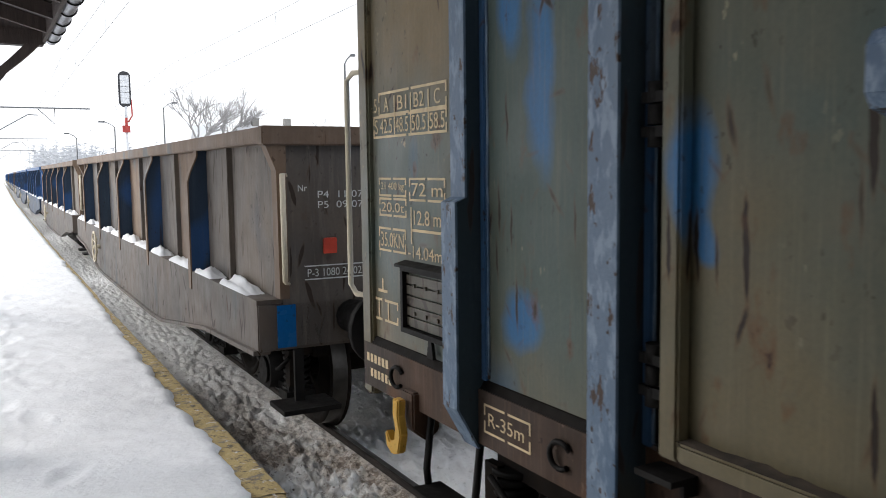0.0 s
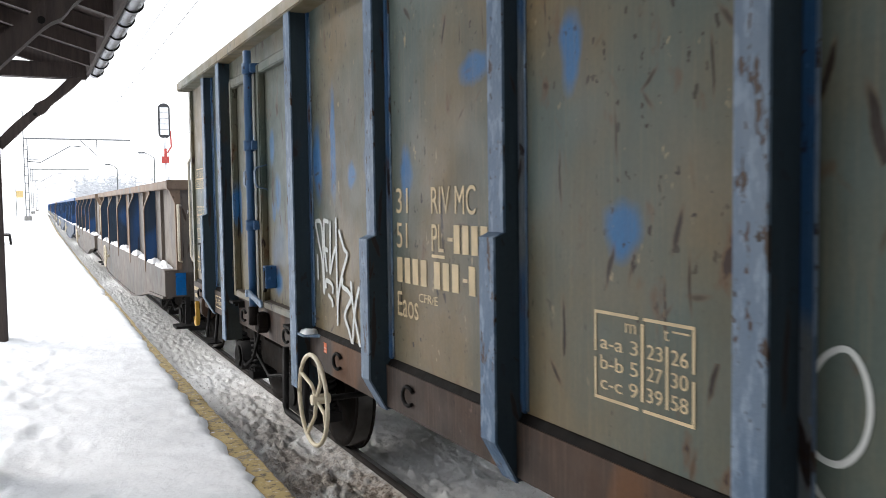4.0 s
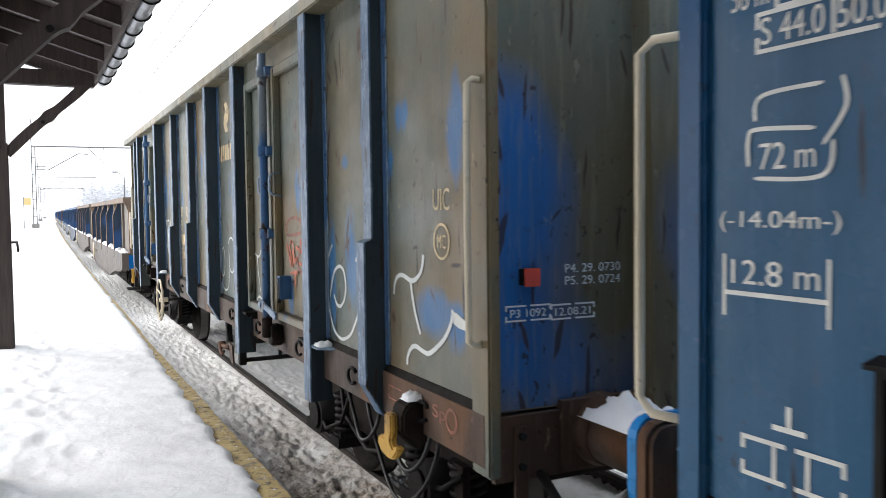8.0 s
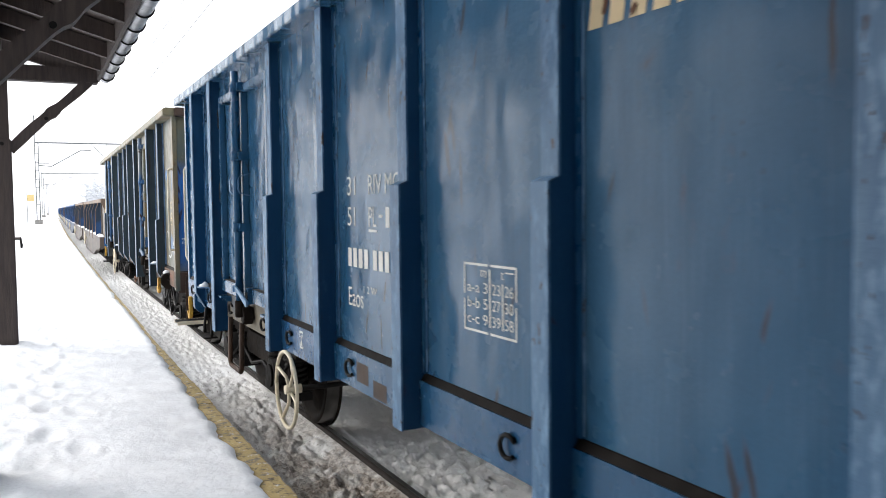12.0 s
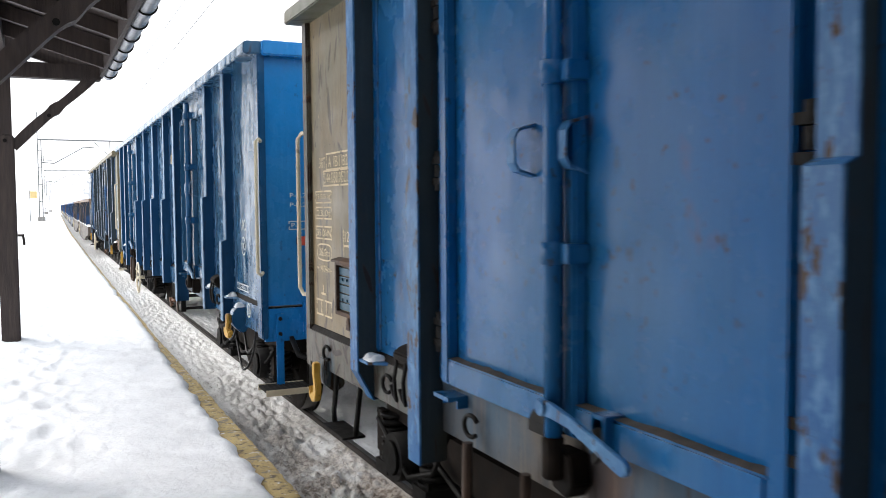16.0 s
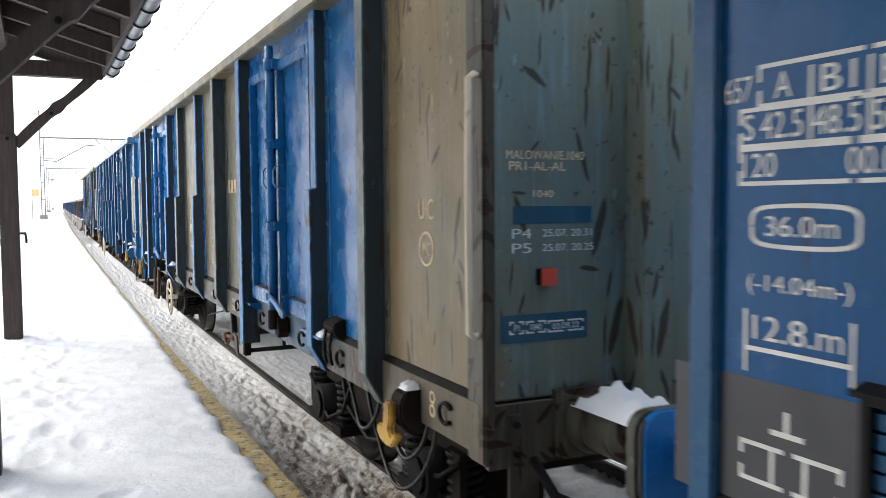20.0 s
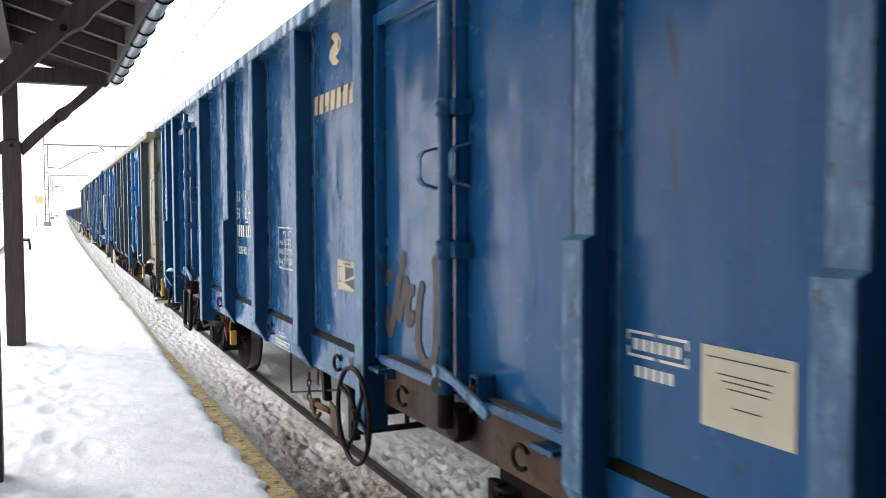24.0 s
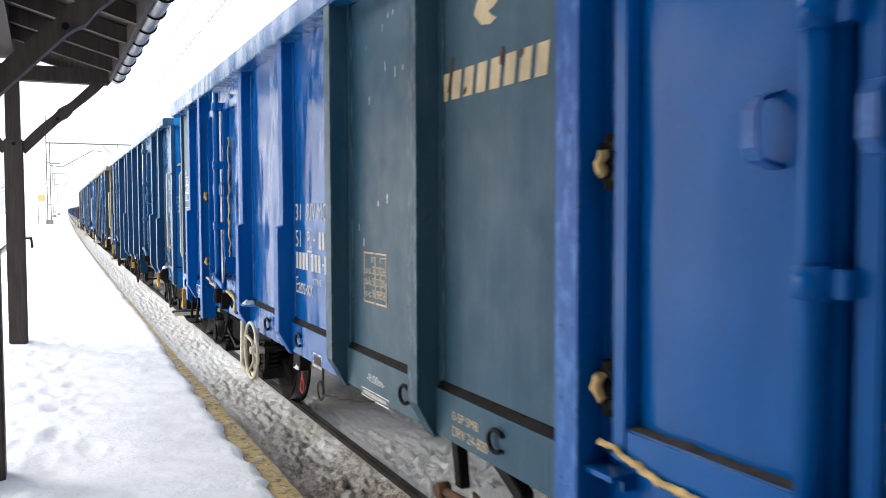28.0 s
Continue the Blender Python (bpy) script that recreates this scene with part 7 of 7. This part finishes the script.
owner_logo(p4[6], -1.30, -2.20, 2.53, PEACH)
marks(p4[6], [(-1.765, -2.143, 1.44, 1.626)], CARD, name="paper_card", label="cream card with a dark slanted mark")
marks(p4[6], [(-1.91, -2.06, 1.545, 1.585), (-1.80, -1.807, 1.49, 1.585), (-1.785, -1.84, 1.578, 1.585), (-1.785, -1.84, 1.49, 1.497)] + bars(-1.89, -2.02, 1.596, 1.610, 6) + bars(-1.80, -2.10, 1.619, 1.624, 7) + bars(-1.80, -2.10, 1.443, 1.448, 7), BLACKPAINT, "card")
for tri in ([(-1.885, 1.492), (-2.10, 1.455), (-2.105, 1.53)], [(-1.905, 1.505), (-2.07, 1.545), (-1.915, 1.545)]):
    wedge = bpy.data.meshes.new("marking")
    wedge.from_pydata([on_face(a, z, "card") for a, z in tri], [], [(0, 1, 2)])
    wedge.materials.append(BLACKPAINT)
    new("marking", wedge).parent = p4[6]
marks(p4[8], [(-4.902, -5.222, 1.335, 1.556)], CARD, name="paper_card", label="cream card with thin dark lines")
marks(p4[8], [(-4.92, -5.20, 1.525, 1.529), (-4.96, -5.15, 1.483, 1.487), (-4.98, -5.15, 1.466, 1.470), (-5.0, -5.14, 1.448, 1.452), (-5.02, -5.12, 1.40, 1.404)], BLACKPAINT, "card", name="card_line")
marks(p4[8], outline(-4.58, -4.85, 1.475, 1.555, 0.009) + bars(-4.61, -4.83, 1.497, 1.532, 6) + bars(-4.62, -4.80, 1.415, 1.450, 5), WHITE)
uic(p4[9], -5.62, 1.74, WHITE, "UIC St", 0.30)
JICU = [[(-2.57, 1.555), (-2.64, 1.585), (-2.70, 1.60)], [(-2.816, 1.711), (-2.83, 1.66), (-2.777, 1.566), (-2.731, 1.429), (-2.665, 1.303), (-2.625, 1.335), (-2.615, 1.43)], [(-2.883, 1.596), (-2.835, 1.496), (-2.771, 1.364)],
        [(-2.97, 1.53), (-2.92, 1.53), (-2.89, 1.453), (-2.905, 1.375), (-2.965, 1.43)], [(-3.073, 1.581), (-3.034, 1.499), (-3.016, 1.363), (-3.022, 1.275), (-3.086, 1.205), (-3.169, 1.212), (-3.209, 1.286), (-3.22, 1.424), (-3.223, 1.592), (-3.208, 1.714)]]
stroke(p4[7], JICU, 0.062, SPRAYBROWN, "door", label="dark brown sprayed scrawl")
stroke(p4[9], [[(a - 2.80, 1.44 + (b - 1.52) * 0.85) for a, b in line] for line in JICU], 0.055, SPRAYBROWN, label="dark brown sprayed scrawl")
text(p4["rear"], "1094", -1.24, -1.12, 2.13, 2.16, WHITE, "rear")
for k, (a, b) in enumerate((("NaprP4", "30.11.21"), ("NrP3", "29.11.24"), ("P4", "29.11.33"), ("P5", "29.11.27"))):
    z = 2.065 - 0.066 * k
    text(p4["rear"], a, -1.38 if k < 2 else -1.32, -1.22 if k < 2 else -1.26, z, z + 0.04, WHITE, "rear")
    text(p4["rear"], b, -1.165, -1.0, z, z + 0.04, WHITE, "rear")
marker_plate(p4["rear"], -1.175, 1.695)
bm = bmesh.new()
box(bm, -1.05, -0.52, -REAR - 0.28, -REAR - 0.01, 1.435, 1.462)
shelf = part("end_shelf", bm, CARD, w4, "small pale wooden shelf")
bm = bmesh.new()
snow_lump(bm, -1.02, -0.60, -REAR - 0.27, -REAR - 0.02, 1.462, 0.11, 2.2)
part("snow_cap", bm, CAPSNOW, shelf, "fresh white snow")
bm = bmesh.new()
pipe(bm, [(-1.31, -REAR - 0.01, 2.53), (-1.30, -REAR - 0.06, 2.54), (-0.55, -REAR - 0.06, 2.535), (-0.54, -REAR - 0.01, 2.53)], 0.017, 8)
part("grab_rail", bm, CREAM, w4, "pale horizontal grab rail")
for k, z in enumerate((2.54, 2.76, 2.93)):
    bm = bmesh.new()
    n = 24 if k == 0 else 3
    r = 0.095 if k == 0 else 0.10
    ring = [(-1.07 + r * math.sin(6.28319 * i / n), z + r * math.cos(6.28319 * i / n)) for i in range(n)]
    prism(bm, ring, "y", -REAR - 0.020, -REAR - 0.014)
    plate = part("warning_sign", bm, SIGNRED if k == 0 else SIGNYELLOW, p4["rear"], "round orange-red warning sign" if k == 0 else "yellow triangular warning sign")
    bm = bmesh.new()
    ring = [(-1.07 + r * 0.72 * math.sin(6.28319 * i / n), z + r * 0.72 * math.cos(6.28319 * i / n)) for i in range(n)]
    prism(bm, ring, "y", -REAR - 0.024, -REAR - 0.020)
    inner = part("sign_field", bm, SIGNYELLOW, plate)
    bm = bmesh.new()
    box(bm, -1.095, -1.045, -REAR - 0.028, -REAR - 0.024, z - 0.045, z + 0.03)
    part("sign_symbol", bm, BLACKPAINT, plate)
text(p4["sill5"], "-9.00m-", -0.42, -0.69, 0.98, 1.016, WHITE, "sill")
marks(p4["sill5"], outline(-0.33, -0.745, 0.900, 0.958, 0.009) + bars(-0.36, -0.72, 0.918, 0.942, 10), WHITE, "sill")
wedge = bpy.data.meshes.new("marking")
wedge.from_pydata([on_face(a, z, "sill") for a, z in ((-2.02, 1.06), (-2.12, 1.085), (-2.10, 1.01))], [], [(0, 1, 2)])
wedge.materials.append(BLACKPAINT)
new("marking", wedge).parent = p4["sill6"]
text(p4["sill9"], "Sp", -6.15, -6.265, 0.935, 1.03, WHITE, "sill")
stroke(p4["sill9"], [circle_pts(-5.64, 1.0, 0.035, 10)], 0.010, WHITE, "sill", "marking")
marks(p4["sill8"], bars(-4.86, -5.02, 0.955, 0.975, 5) + bars(-4.86, -5.02, 0.915, 0.935, 5), WHITE, "sill")

# fifth wagon
class_block(p5[4], 1.143, 1.956, WHITE, h=0.118, code="Eaos-xx", small="CFR/E", wide=0.89, start=0.32, rows=[1.838, 1.652, 1.498, 1.325])
load_table(p5[5], -0.27, -0.609, 1.398, 1.68, PEACH)
brake_table(p5[0], 6.24, 2.215, WHITE, "56 m", ("42.5", "48.5", "50.5", "58.5"), 0.57, "00.0", True)
boxed(p5[0], "21 900 kg", 6.305, 5.987, 1.855, 1.945, WHITE)
boxed(p5[0], "20.0 t", 6.31, 5.987, 1.735, 1.845, WHITE, FRAMERED)
boxed(p5[0], "20.0 kN", 6.313, 6.0, 1.60, 1.705, WHITE)
length_mark(p5[0], "12.8 m", 5.96, 5.68, 1.765, WHITE)
text(p5[0], "(-14.04m-)", 5.96, 5.67, 1.605, 1.655, WHITE)
marks(p5[0], [(6.42, 5.98, 1.125, 1.52)], BLACKPAINT, name="dark_field", label="charcoal grey painted field")
marks(p5[0], [(6.40, 5.65, 2.005, 2.10), (6.42, 5.98, 1.52, 1.585)], BLUESPRAY, name="touch_up")
load_mark(p5[0], 6.385, 1.255, WHITE)
grille_box(p5[0], 5.96, 5.50, 1.20, 1.535, TEALP, STEEL)
owner_logo(p5[6], -1.28, -2.17, 2.39, PEACH)
text(p5["sill1"], "R 35m", 5.33, 5.10, 0.972, 1.030, WHITE, "sill")
marks(p5["sill1"], outline(5.36, 5.07, 0.95, 1.05, 0.009), WHITE, "sill")
marks(p5["sill1"], bars(4.99, 4.87, 1.075, 1.10, 4) + bars(4.99, 4.89, 0.985, 1.005, 3), WHITE, "sill")
text(p5["sill5"], "-9.00m-", -0.385, -0.65, 0.975, 1.02, WHITE, "sill")
marks(p5["sill5"], outline(-0.303, -0.71, 0.880, 0.930, 0.008) + bars(-0.33, -0.68, 0.893, 0.916, 10), WHITE, "sill")
marks(p5["sill4"], outline(0.65, 0.458, 0.885, 0.975, 0.010), WHITE, "sill")
marks(p5["sill4"], [(0.63, 0.478, 0.90, 0.955)], RUST, "sill", "rust_patch")
marks(p1["sill3"], [(2.155, 2.105, 1.02, 1.08)], SIGNRED, "sill", "label_plate", "small orange label")
marks(p1["sill3"], bars(2.148, 2.112, 1.045, 1.052, 3) + [(2.145, 2.115, 1.028, 1.033)], WHITE, "sill")
text(p5["sill6"], "0-SP SMB", -1.46, -1.70, 1.0, 1.04, PEACH, "sill")
text(p5["sill6"], "DRV 24-800", -1.46, -1.78, 0.93, 0.975, PEACH, "sill")
rnd_fleck = random.Random(17)
for k in range(14):                     # wet snow stuck to the teal panels
    y, z, h = rnd_fleck.uniform(-1.10, -0.15), rnd_fleck.uniform(1.5, 2.9), rnd_fleck.uniform(0.022, 0.055)
    marks(p5[5], [(y, y - rnd_fleck.uniform(0.005, 0.010), z, z + h)], CAPSNOW, name="snow_fleck")
for dy in (3.47, -3.47):
    foam_line(w5, [(-1.445, dy + 0.88, 1.2), (-1.445, dy + 0.6, 1.15), (-1.45, dy + 0.1, 1.13)], 0.012, dy)
    foam_line(w5, [(-1.40, dy - 0.10, 1.30), (-1.40, dy - 0.10, 2.0), (-1.40, dy - 0.10, 2.60)], 0.008, dy + 3)
    foam_line(w5, [(-1.45, dy - 0.2, 1.15), (-1.45, dy - 0.5, 1.12), (-1.46, dy - 0.62, 1.0)], 0.016, dy + 6)
    for z in (1.36, 2.05):
        foam_line(w5, [(-1.44, dy + 0.87, z - 0.03), (-1.455, dy + 0.885, z), (-1.45, dy + 0.86, z + 0.045)], 0.017, z + dy)

# rear ends of the two brown low wagons
for k, low in enumerate(BROWN):
    wall = next(o for o in low.children if o.name.split(".")[0] == "end_wall" and o["end"] < 0)
    y = -LOW_HALF - 0.026
    bm = bmesh.new()
    box(bm, -1.065, -0.975, y - 0.02, y, 1.40, 1.50)
    part("marker_plate", bm, ORANGE, wall, "square orange-red marker plate", 0.004)
    for words, x0, x1, z0, z1 in (("P4  11 07", -1.09, -0.78, 1.755, 1.80), ("P5  09 07", -1.09, -0.78, 1.69, 1.735), ("P-3 1080 24.02", -1.17, -0.80, 1.255, 1.305), ("Nr", -1.22, -1.16, 1.80, 1.84)):
        TEXTS.append((wall, words, x0, x1, z0, z1, WHITE, "low"))
    for z in (1.235, 1.32):
        bm = bmesh.new()
        box(bm, -1.19, -0.78, y - 0.003, y, z, z + 0.008)
        part("marking", bm, WHITE, wall)
    bm = bmesh.new()
    box(bm, -1.38, -1.26, y - 0.012, y - 0.001, 0.82, 1.09)
    part("repair_plate", bm, BRIGHTOLD, wall, "bright blue painted repair plate")
write_all()


# ---- beyond the track and along the line ----
GALV = plain("grey_galvanised_steel", (0.13, 0.135, 0.14), 0.5, 0.3, 0.15)
# Bark pale with frost, and lightened further to paint in haze.
BARK = plain("frosted_hazed_bark", (0.30, 0.29, 0.285), 0.9, 0, 0.35, 3)
ROOF = plain("snowy_roof", (0.75, 0.76, 0.78), 0.8, 0, 0.08)
WALLP = plain("pale_plaster", (0.42, 0.40, 0.36), 0.85, 0, 0.15)
SIGNRED2 = plain("red_mast_paint", (0.42, 0.05, 0.04), 0.55)
SIGNWHITE = plain("white_mast_paint", (0.70, 0.71, 0.72), 0.55, 0, 0.1)


def contact_mast(x, y, reach):
    """Overhead-line mast with a long cross beam over the tracks."""
    root = thing("overhead_line_mast", "grey steel overhead-line mast with a cross beam", "mast", "overhead-line masts", "", pose(x, y, 0))
    bm = bmesh.new()
    box(bm, -0.38, 0.38, -0.38, 0.38, -0.1, 0.50)
    part("footing", bm, CONCRETE, root, "dark concrete footing", 0.03)
    for k in (-0.17, 0.17):
        bm = bmesh.new()
        box(bm, k - 0.05, k + 0.05, -0.08, 0.08, 0.45, 11.6 if k < 0 else 8.7)
        part("leg", bm, GALV, root)
    for z in np.arange(1.2, 8.4, 0.9):
        bm = bmesh.new()
        box(bm, -0.12, 0.12, -0.03, 0.03, z, z + 0.07)
        part("batten", bm, GALV, root)
    bm = bmesh.new()
    box(bm, -0.2, reach, -0.07, 0.07, 8.65, 8.79)
    beam = part("cross_beam", bm, GALV, root)
    bm = bmesh.new()
    pipe(bm, [(7.0, 0, 8.65), (7.0, 0, 7.0), (5.4, 0, 8.6)], 0.045, 6)
    part("drop_arm", bm, GALV, beam)
    bm = bmesh.new()
    pipe(bm, [(0.2, 0, 6.3), (1.4, 0, 6.2), (4.4, 0, 8.0), (5.4, 0, 7.95)], 0.05, 6)
    rod(bm, (0.2, 0, 6.55), (1.2, 0, 6.55), 0.05, 6)
    part("cantilever", bm, GALV, root)


contact_mast(0.55, 100, 10.5)
contact_mast(1.9, 185, 10.5)
contact_mast(3.9, 270, 10.5)

wires = thing("overhead_wires", "thin dark overhead contact wires", "wire")
for x0 in (AXIS, AXIS + 4.6):
    for z, sag in ((5.35, 0.0), (6.55, 0.5)):
        bm = bmesh.new()
        pts = []
        for i in range(60):
            y = -20 + 5 * i
            k = ((y + 20) % 60) / 60
            pts.append((x0 + bend(y), y, z - sag * 4 * k * (1 - k)))
        pipe(bm, pts, 0.0065, 5)
        # Copper wires given a lighter grey, with the haze in the colour.
        part("wire", bm, GALV, wires)
    for y in range(6, 150, 9):
        bm = bmesh.new()
        k = ((y + 20) % 60) / 60
        rod(bm, (x0 + bend(y), y, 5.35), (x0 + bend(y), y, 6.55 - 2.0 * k * (1 - k)), 0.004, 4)
        part("dropper", bm, GALV, wires)

sig = thing("railway_signal", "railway signal with a dark white-lined board on a mast", "signal", m=pose(5.9, 40, 0))
bm = bmesh.new()
ring = [(0.26 * math.cos(a), 5.92 + 0.22 * math.sin(a)) for a in [3.14159 * i / 8 for i in range(9)]] + [(-0.26 + 0.26 * (1 - math.cos(a)), 4.78 - 0.22 * math.sin(a)) for a in [3.14159 * i / 8 for i in range(9)]]
prism(bm, ring, "y", 0.0, 0.06)
part("board", bm, BLACKPAINT, sig, "dark rounded rim")
bm = bmesh.new()
for i in range(5):
    box(bm, -0.185, 0.185, -0.03, 0.0, 4.72 + 0.25 * i, 4.955 + 0.25 * i)
part("lamp_panel", bm, SIGNWHITE, sig, "white lamp housing")
for z0, z1, m in ((-0.5, 3.5, SIGNWHITE), (3.5, 4.1, SIGNRED2), (4.1, 4.6, SIGNWHITE)):
    bm = bmesh.new()
    rod(bm, (0.02, 0.05, z0), (0.02, 0.05, z1), 0.065, 10)
    part("mast", bm, m, sig)
bm = bmesh.new()
pipe(bm, [(0.26, 0.03, 4.9), (0.28, 0.03, 4.2), (0.10, 0.03, 3.9)], 0.035, 6)
box(bm, -0.16, 0.16, -0.05, 0.05, 3.45, 3.75)
part("bracket", bm, SIGNRED2, sig)


def street_lamp(x, y, h, reach):
    root = thing("street_lamp", "slim grey street lamp post with a short arm", "street lamp", "street lamps", "", pose(x, y, -0.5))
    bm = bmesh.new()
    rod(bm, (0, 0, 0), (0, 0, h), 0.13, 8, 0.08)
    part("pole", bm, GALV, root)
    bm = bmesh.new()
    pipe(bm, [(0, 0, h), (reach * 0.4, 0, h + 0.4), (reach, 0, h + 0.7)], 0.05, 6)
    arm = part("arm", bm, GALV, root)
    bm = bmesh.new()
    box(bm, min(reach, reach * 1.7), max(reach, reach * 1.7), -0.15, 0.15, h + 0.62, h + 0.82)
    part("lamp_head", bm, GALV, root, "", 0.03)


street_lamp(22.6, 120, 11.0, 1.1)
street_lamp(16.5, 122, 8.4, -1.2)
street_lamp(13.4, 140, 7.6, -1.0)
street_lamp(24.6, 60, 10.1, 0.5)


def bare_tree(x, y, h, spread, seed, label):
    root = thing("bare_tree", label, "tree", "bare trees", "", pose(x, y, -0.5))
    rng = random.Random(seed)
    trunk, twigs = bmesh.new(), bmesh.new()

    def grow(p, d, length, r, level):
        steps = 3
        for k in range(steps):
            q = p + d * (length / steps)
            rod(trunk if level < 2 else twigs, p, q, r * (1 - 0.22 * k / steps), 6 if level < 2 else 4, r * (1 - 0.22 * (k + 1) / steps))
            p = q
            d = (d + 0.14 * Vector((rng.gauss(0, 1), rng.gauss(0, 1), rng.gauss(0.2, 0.6)))).normalized()
        if level < 4:
            for k in range(4 if level else 5):
                side = Vector((rng.gauss(0, 1), rng.gauss(0, 1), 0)).normalized()
                grow(p - d * rng.uniform(0, 0.5) * length * (level > 0), (d * rng.uniform(0.7, 1.2) + side * spread * rng.uniform(0.4, 1.0)).normalized(), length * rng.uniform(0.62, 0.80), r * 0.55, level + 1)

    grow(Vector((0, 0, 0)), Vector((0, 0, 1)), h * 0.42, h * 0.020, 0)
    part("trunk", trunk, BARK, root)
    part("crown", twigs, BARK, root)


bare_tree(27.0, 120, 14.0, 0.75, 3, "tall bare winter tree dusted with frost")
bare_tree(30.6, 121, 13.2, 0.85, 8, "broad bare winter tree dusted with frost")
bare_tree(52.0, 130, 10.5, 0.8, 14, "round bare winter tree dusted with frost")


def house(x, y, w, d, eave, ridge, chimneys, label):
    root = thing("house", label, "house", "houses beyond the line", "", pose(x, y, -0.5))
    bm = bmesh.new()
    box(bm, -w / 2, w / 2, -d / 2, d / 2, 0, eave)
    part("wall", bm, WALLP, root)
    bm = bmesh.new()
    prism(bm, [(-d / 2 - 0.5, eave), (0, ridge), (d / 2 + 0.5, eave), (d / 2 + 0.5, eave + 0.3), (0, ridge + 0.3), (-d / 2 - 0.5, eave + 0.3)], "x", -w / 2 - 0.4, w / 2 + 0.4)
    roof = part("roof", bm, ROOF, root, "snow-covered pitched roof")
    for cx in chimneys:
        bm = bmesh.new()
        box(bm, cx - 0.5, cx + 0.5, -0.4, 0.4, ridge - 0.5, ridge + 1.3)
        part("chimney", bm, CONCRETE, roof)
    for i in range(3):
        bm = bmesh.new()
        wx = -w / 3 + i * w / 3
        box(bm, wx - 0.6, wx + 0.6, -d / 2 - 0.05, -d / 2 + 0.05, eave * 0.45, eave * 0.8)
        part("window", bm, BLACKPAINT, root)


house(38.0, 122, 9.5, 8, 6.3, 8.7, (-2.2, 2.6), "pale house with a snow-covered roof and chimneys")
house(33.2, 140, 4.0, 5, 6.0, 9.6, (), "small gabled house with a steep snowy roof")

# far woods, faint on the horizon, with haze painted into their colour
bm = bmesh.new()
rng = random.Random(21)
for i in range(260):
    y = rng.uniform(300, 400)
    x = rng.choice((rng.uniform(20, 60), rng.uniform(-60, -8), rng.uniform(18, 36)))
    h = rng.uniform(7, 13) if x > 0 else rng.uniform(8, 15)
    rod(bm, (x, y, -0.5), (x, y, h), 0.3, 4, 0.05)
    for k in range(16):
        z = h * rng.uniform(0.3, 1.0)
        a, l = rng.uniform(0, 6.28), 3.2 * (1.15 - z / h) + 0.5
        rod(bm, (x, y, z), (x + l * math.cos(a), y + l * math.sin(a), z + l * 0.3), 0.28, 3, 0.03)
PALEWOOD = plain("hazed_wood", (0.55, 0.56, 0.58), 0.9, 0, 0.1, 1.0)
setting("far_woods", bm, PALEWOOD, "distant woodland with haze in its pale colour", "wood", kind="stuff")

# Sign yellow with distance haze mixed into the colour.
PALEYELLOW = plain("hazed_sign_yellow", (0.62, 0.46, 0.20), 0.6, 0, 0.1)
# sign, bench on the far platform
board = thing("platform_sign", "small yellow sign board on a thin pole", "sign", m=pose(-0.15, 97, 0))
bm = bmesh.new()
box(bm, -0.32, 0.32, -0.03, 0.03, 2.45, 3.17)
part("board", bm, PALEYELLOW, board)
bm = bmesh.new()
rod(bm, (-0.36, 0, 0), (-0.36, 0, 3.3), 0.035, 6)
part("pole", bm, GALV, board)

bench = thing("bench", "dark metal platform bench seen end on", "bench", m=pose(-0.95, 38, 0))
for k in (0, 1):
    bm = bmesh.new()
    pipe(bm, [(0.0, k * 1.6, 0.0), (0.02, k * 1.6, 0.45), (-0.12, k * 1.6, 0.9)], 0.04, 6)
    pipe(bm, [(0.5, k * 1.6, 0.0), (0.45, k * 1.6, 0.42), (0.0, k * 1.6, 0.45)], 0.04, 6)
    part("bench_frame", bm, STEEL, bench)
for i in range(4):
    bm = bmesh.new()
    box(bm, 0.02 + 0.11 * i, 0.11 + 0.11 * i, -0.1, 1.7, 0.44, 0.47)
    part("slat", bm, WOOD, bench)


# ---- movement ----
def rolled(t):
    """Smooth way of the train between the full seconds."""
    i = min(27, max(0, int(t)))
    u = t - i
    p = [ROLLED[max(0, i - 1)], ROLLED[i], ROLLED[i + 1], ROLLED[min(28, i + 2)]]
    m0, m1 = (p[2] - p[0]) / (2 if i > 0 else 1), (p[3] - p[1]) / (2 if i < 27 else 1)
    return (2 * u ** 3 - 3 * u ** 2 + 1) * p[1] + (u ** 3 - 2 * u ** 2 + u) * m0 + (3 * u ** 2 - 2 * u ** 3) * p[2] + (u ** 3 - u ** 2) * m1


def motions():
    for root, y0 in TRAIN:
        rows = []
        for t in range(0, 29):
            y = y0 + ROLLED[t]
            rows.append((t, pose(AXIS + bend(y), y, RAIL_Z, 0, 0, -math.degrees(math.atan(slant(y))))))
        walk(root, rows)
    for wheel, y, z in ROLLING:
        walk(wheel, [(0.2 * i, pose(0, y, z, -math.degrees(rolled(0.2 * i) / 0.46))) for i in range(141)])


motions()
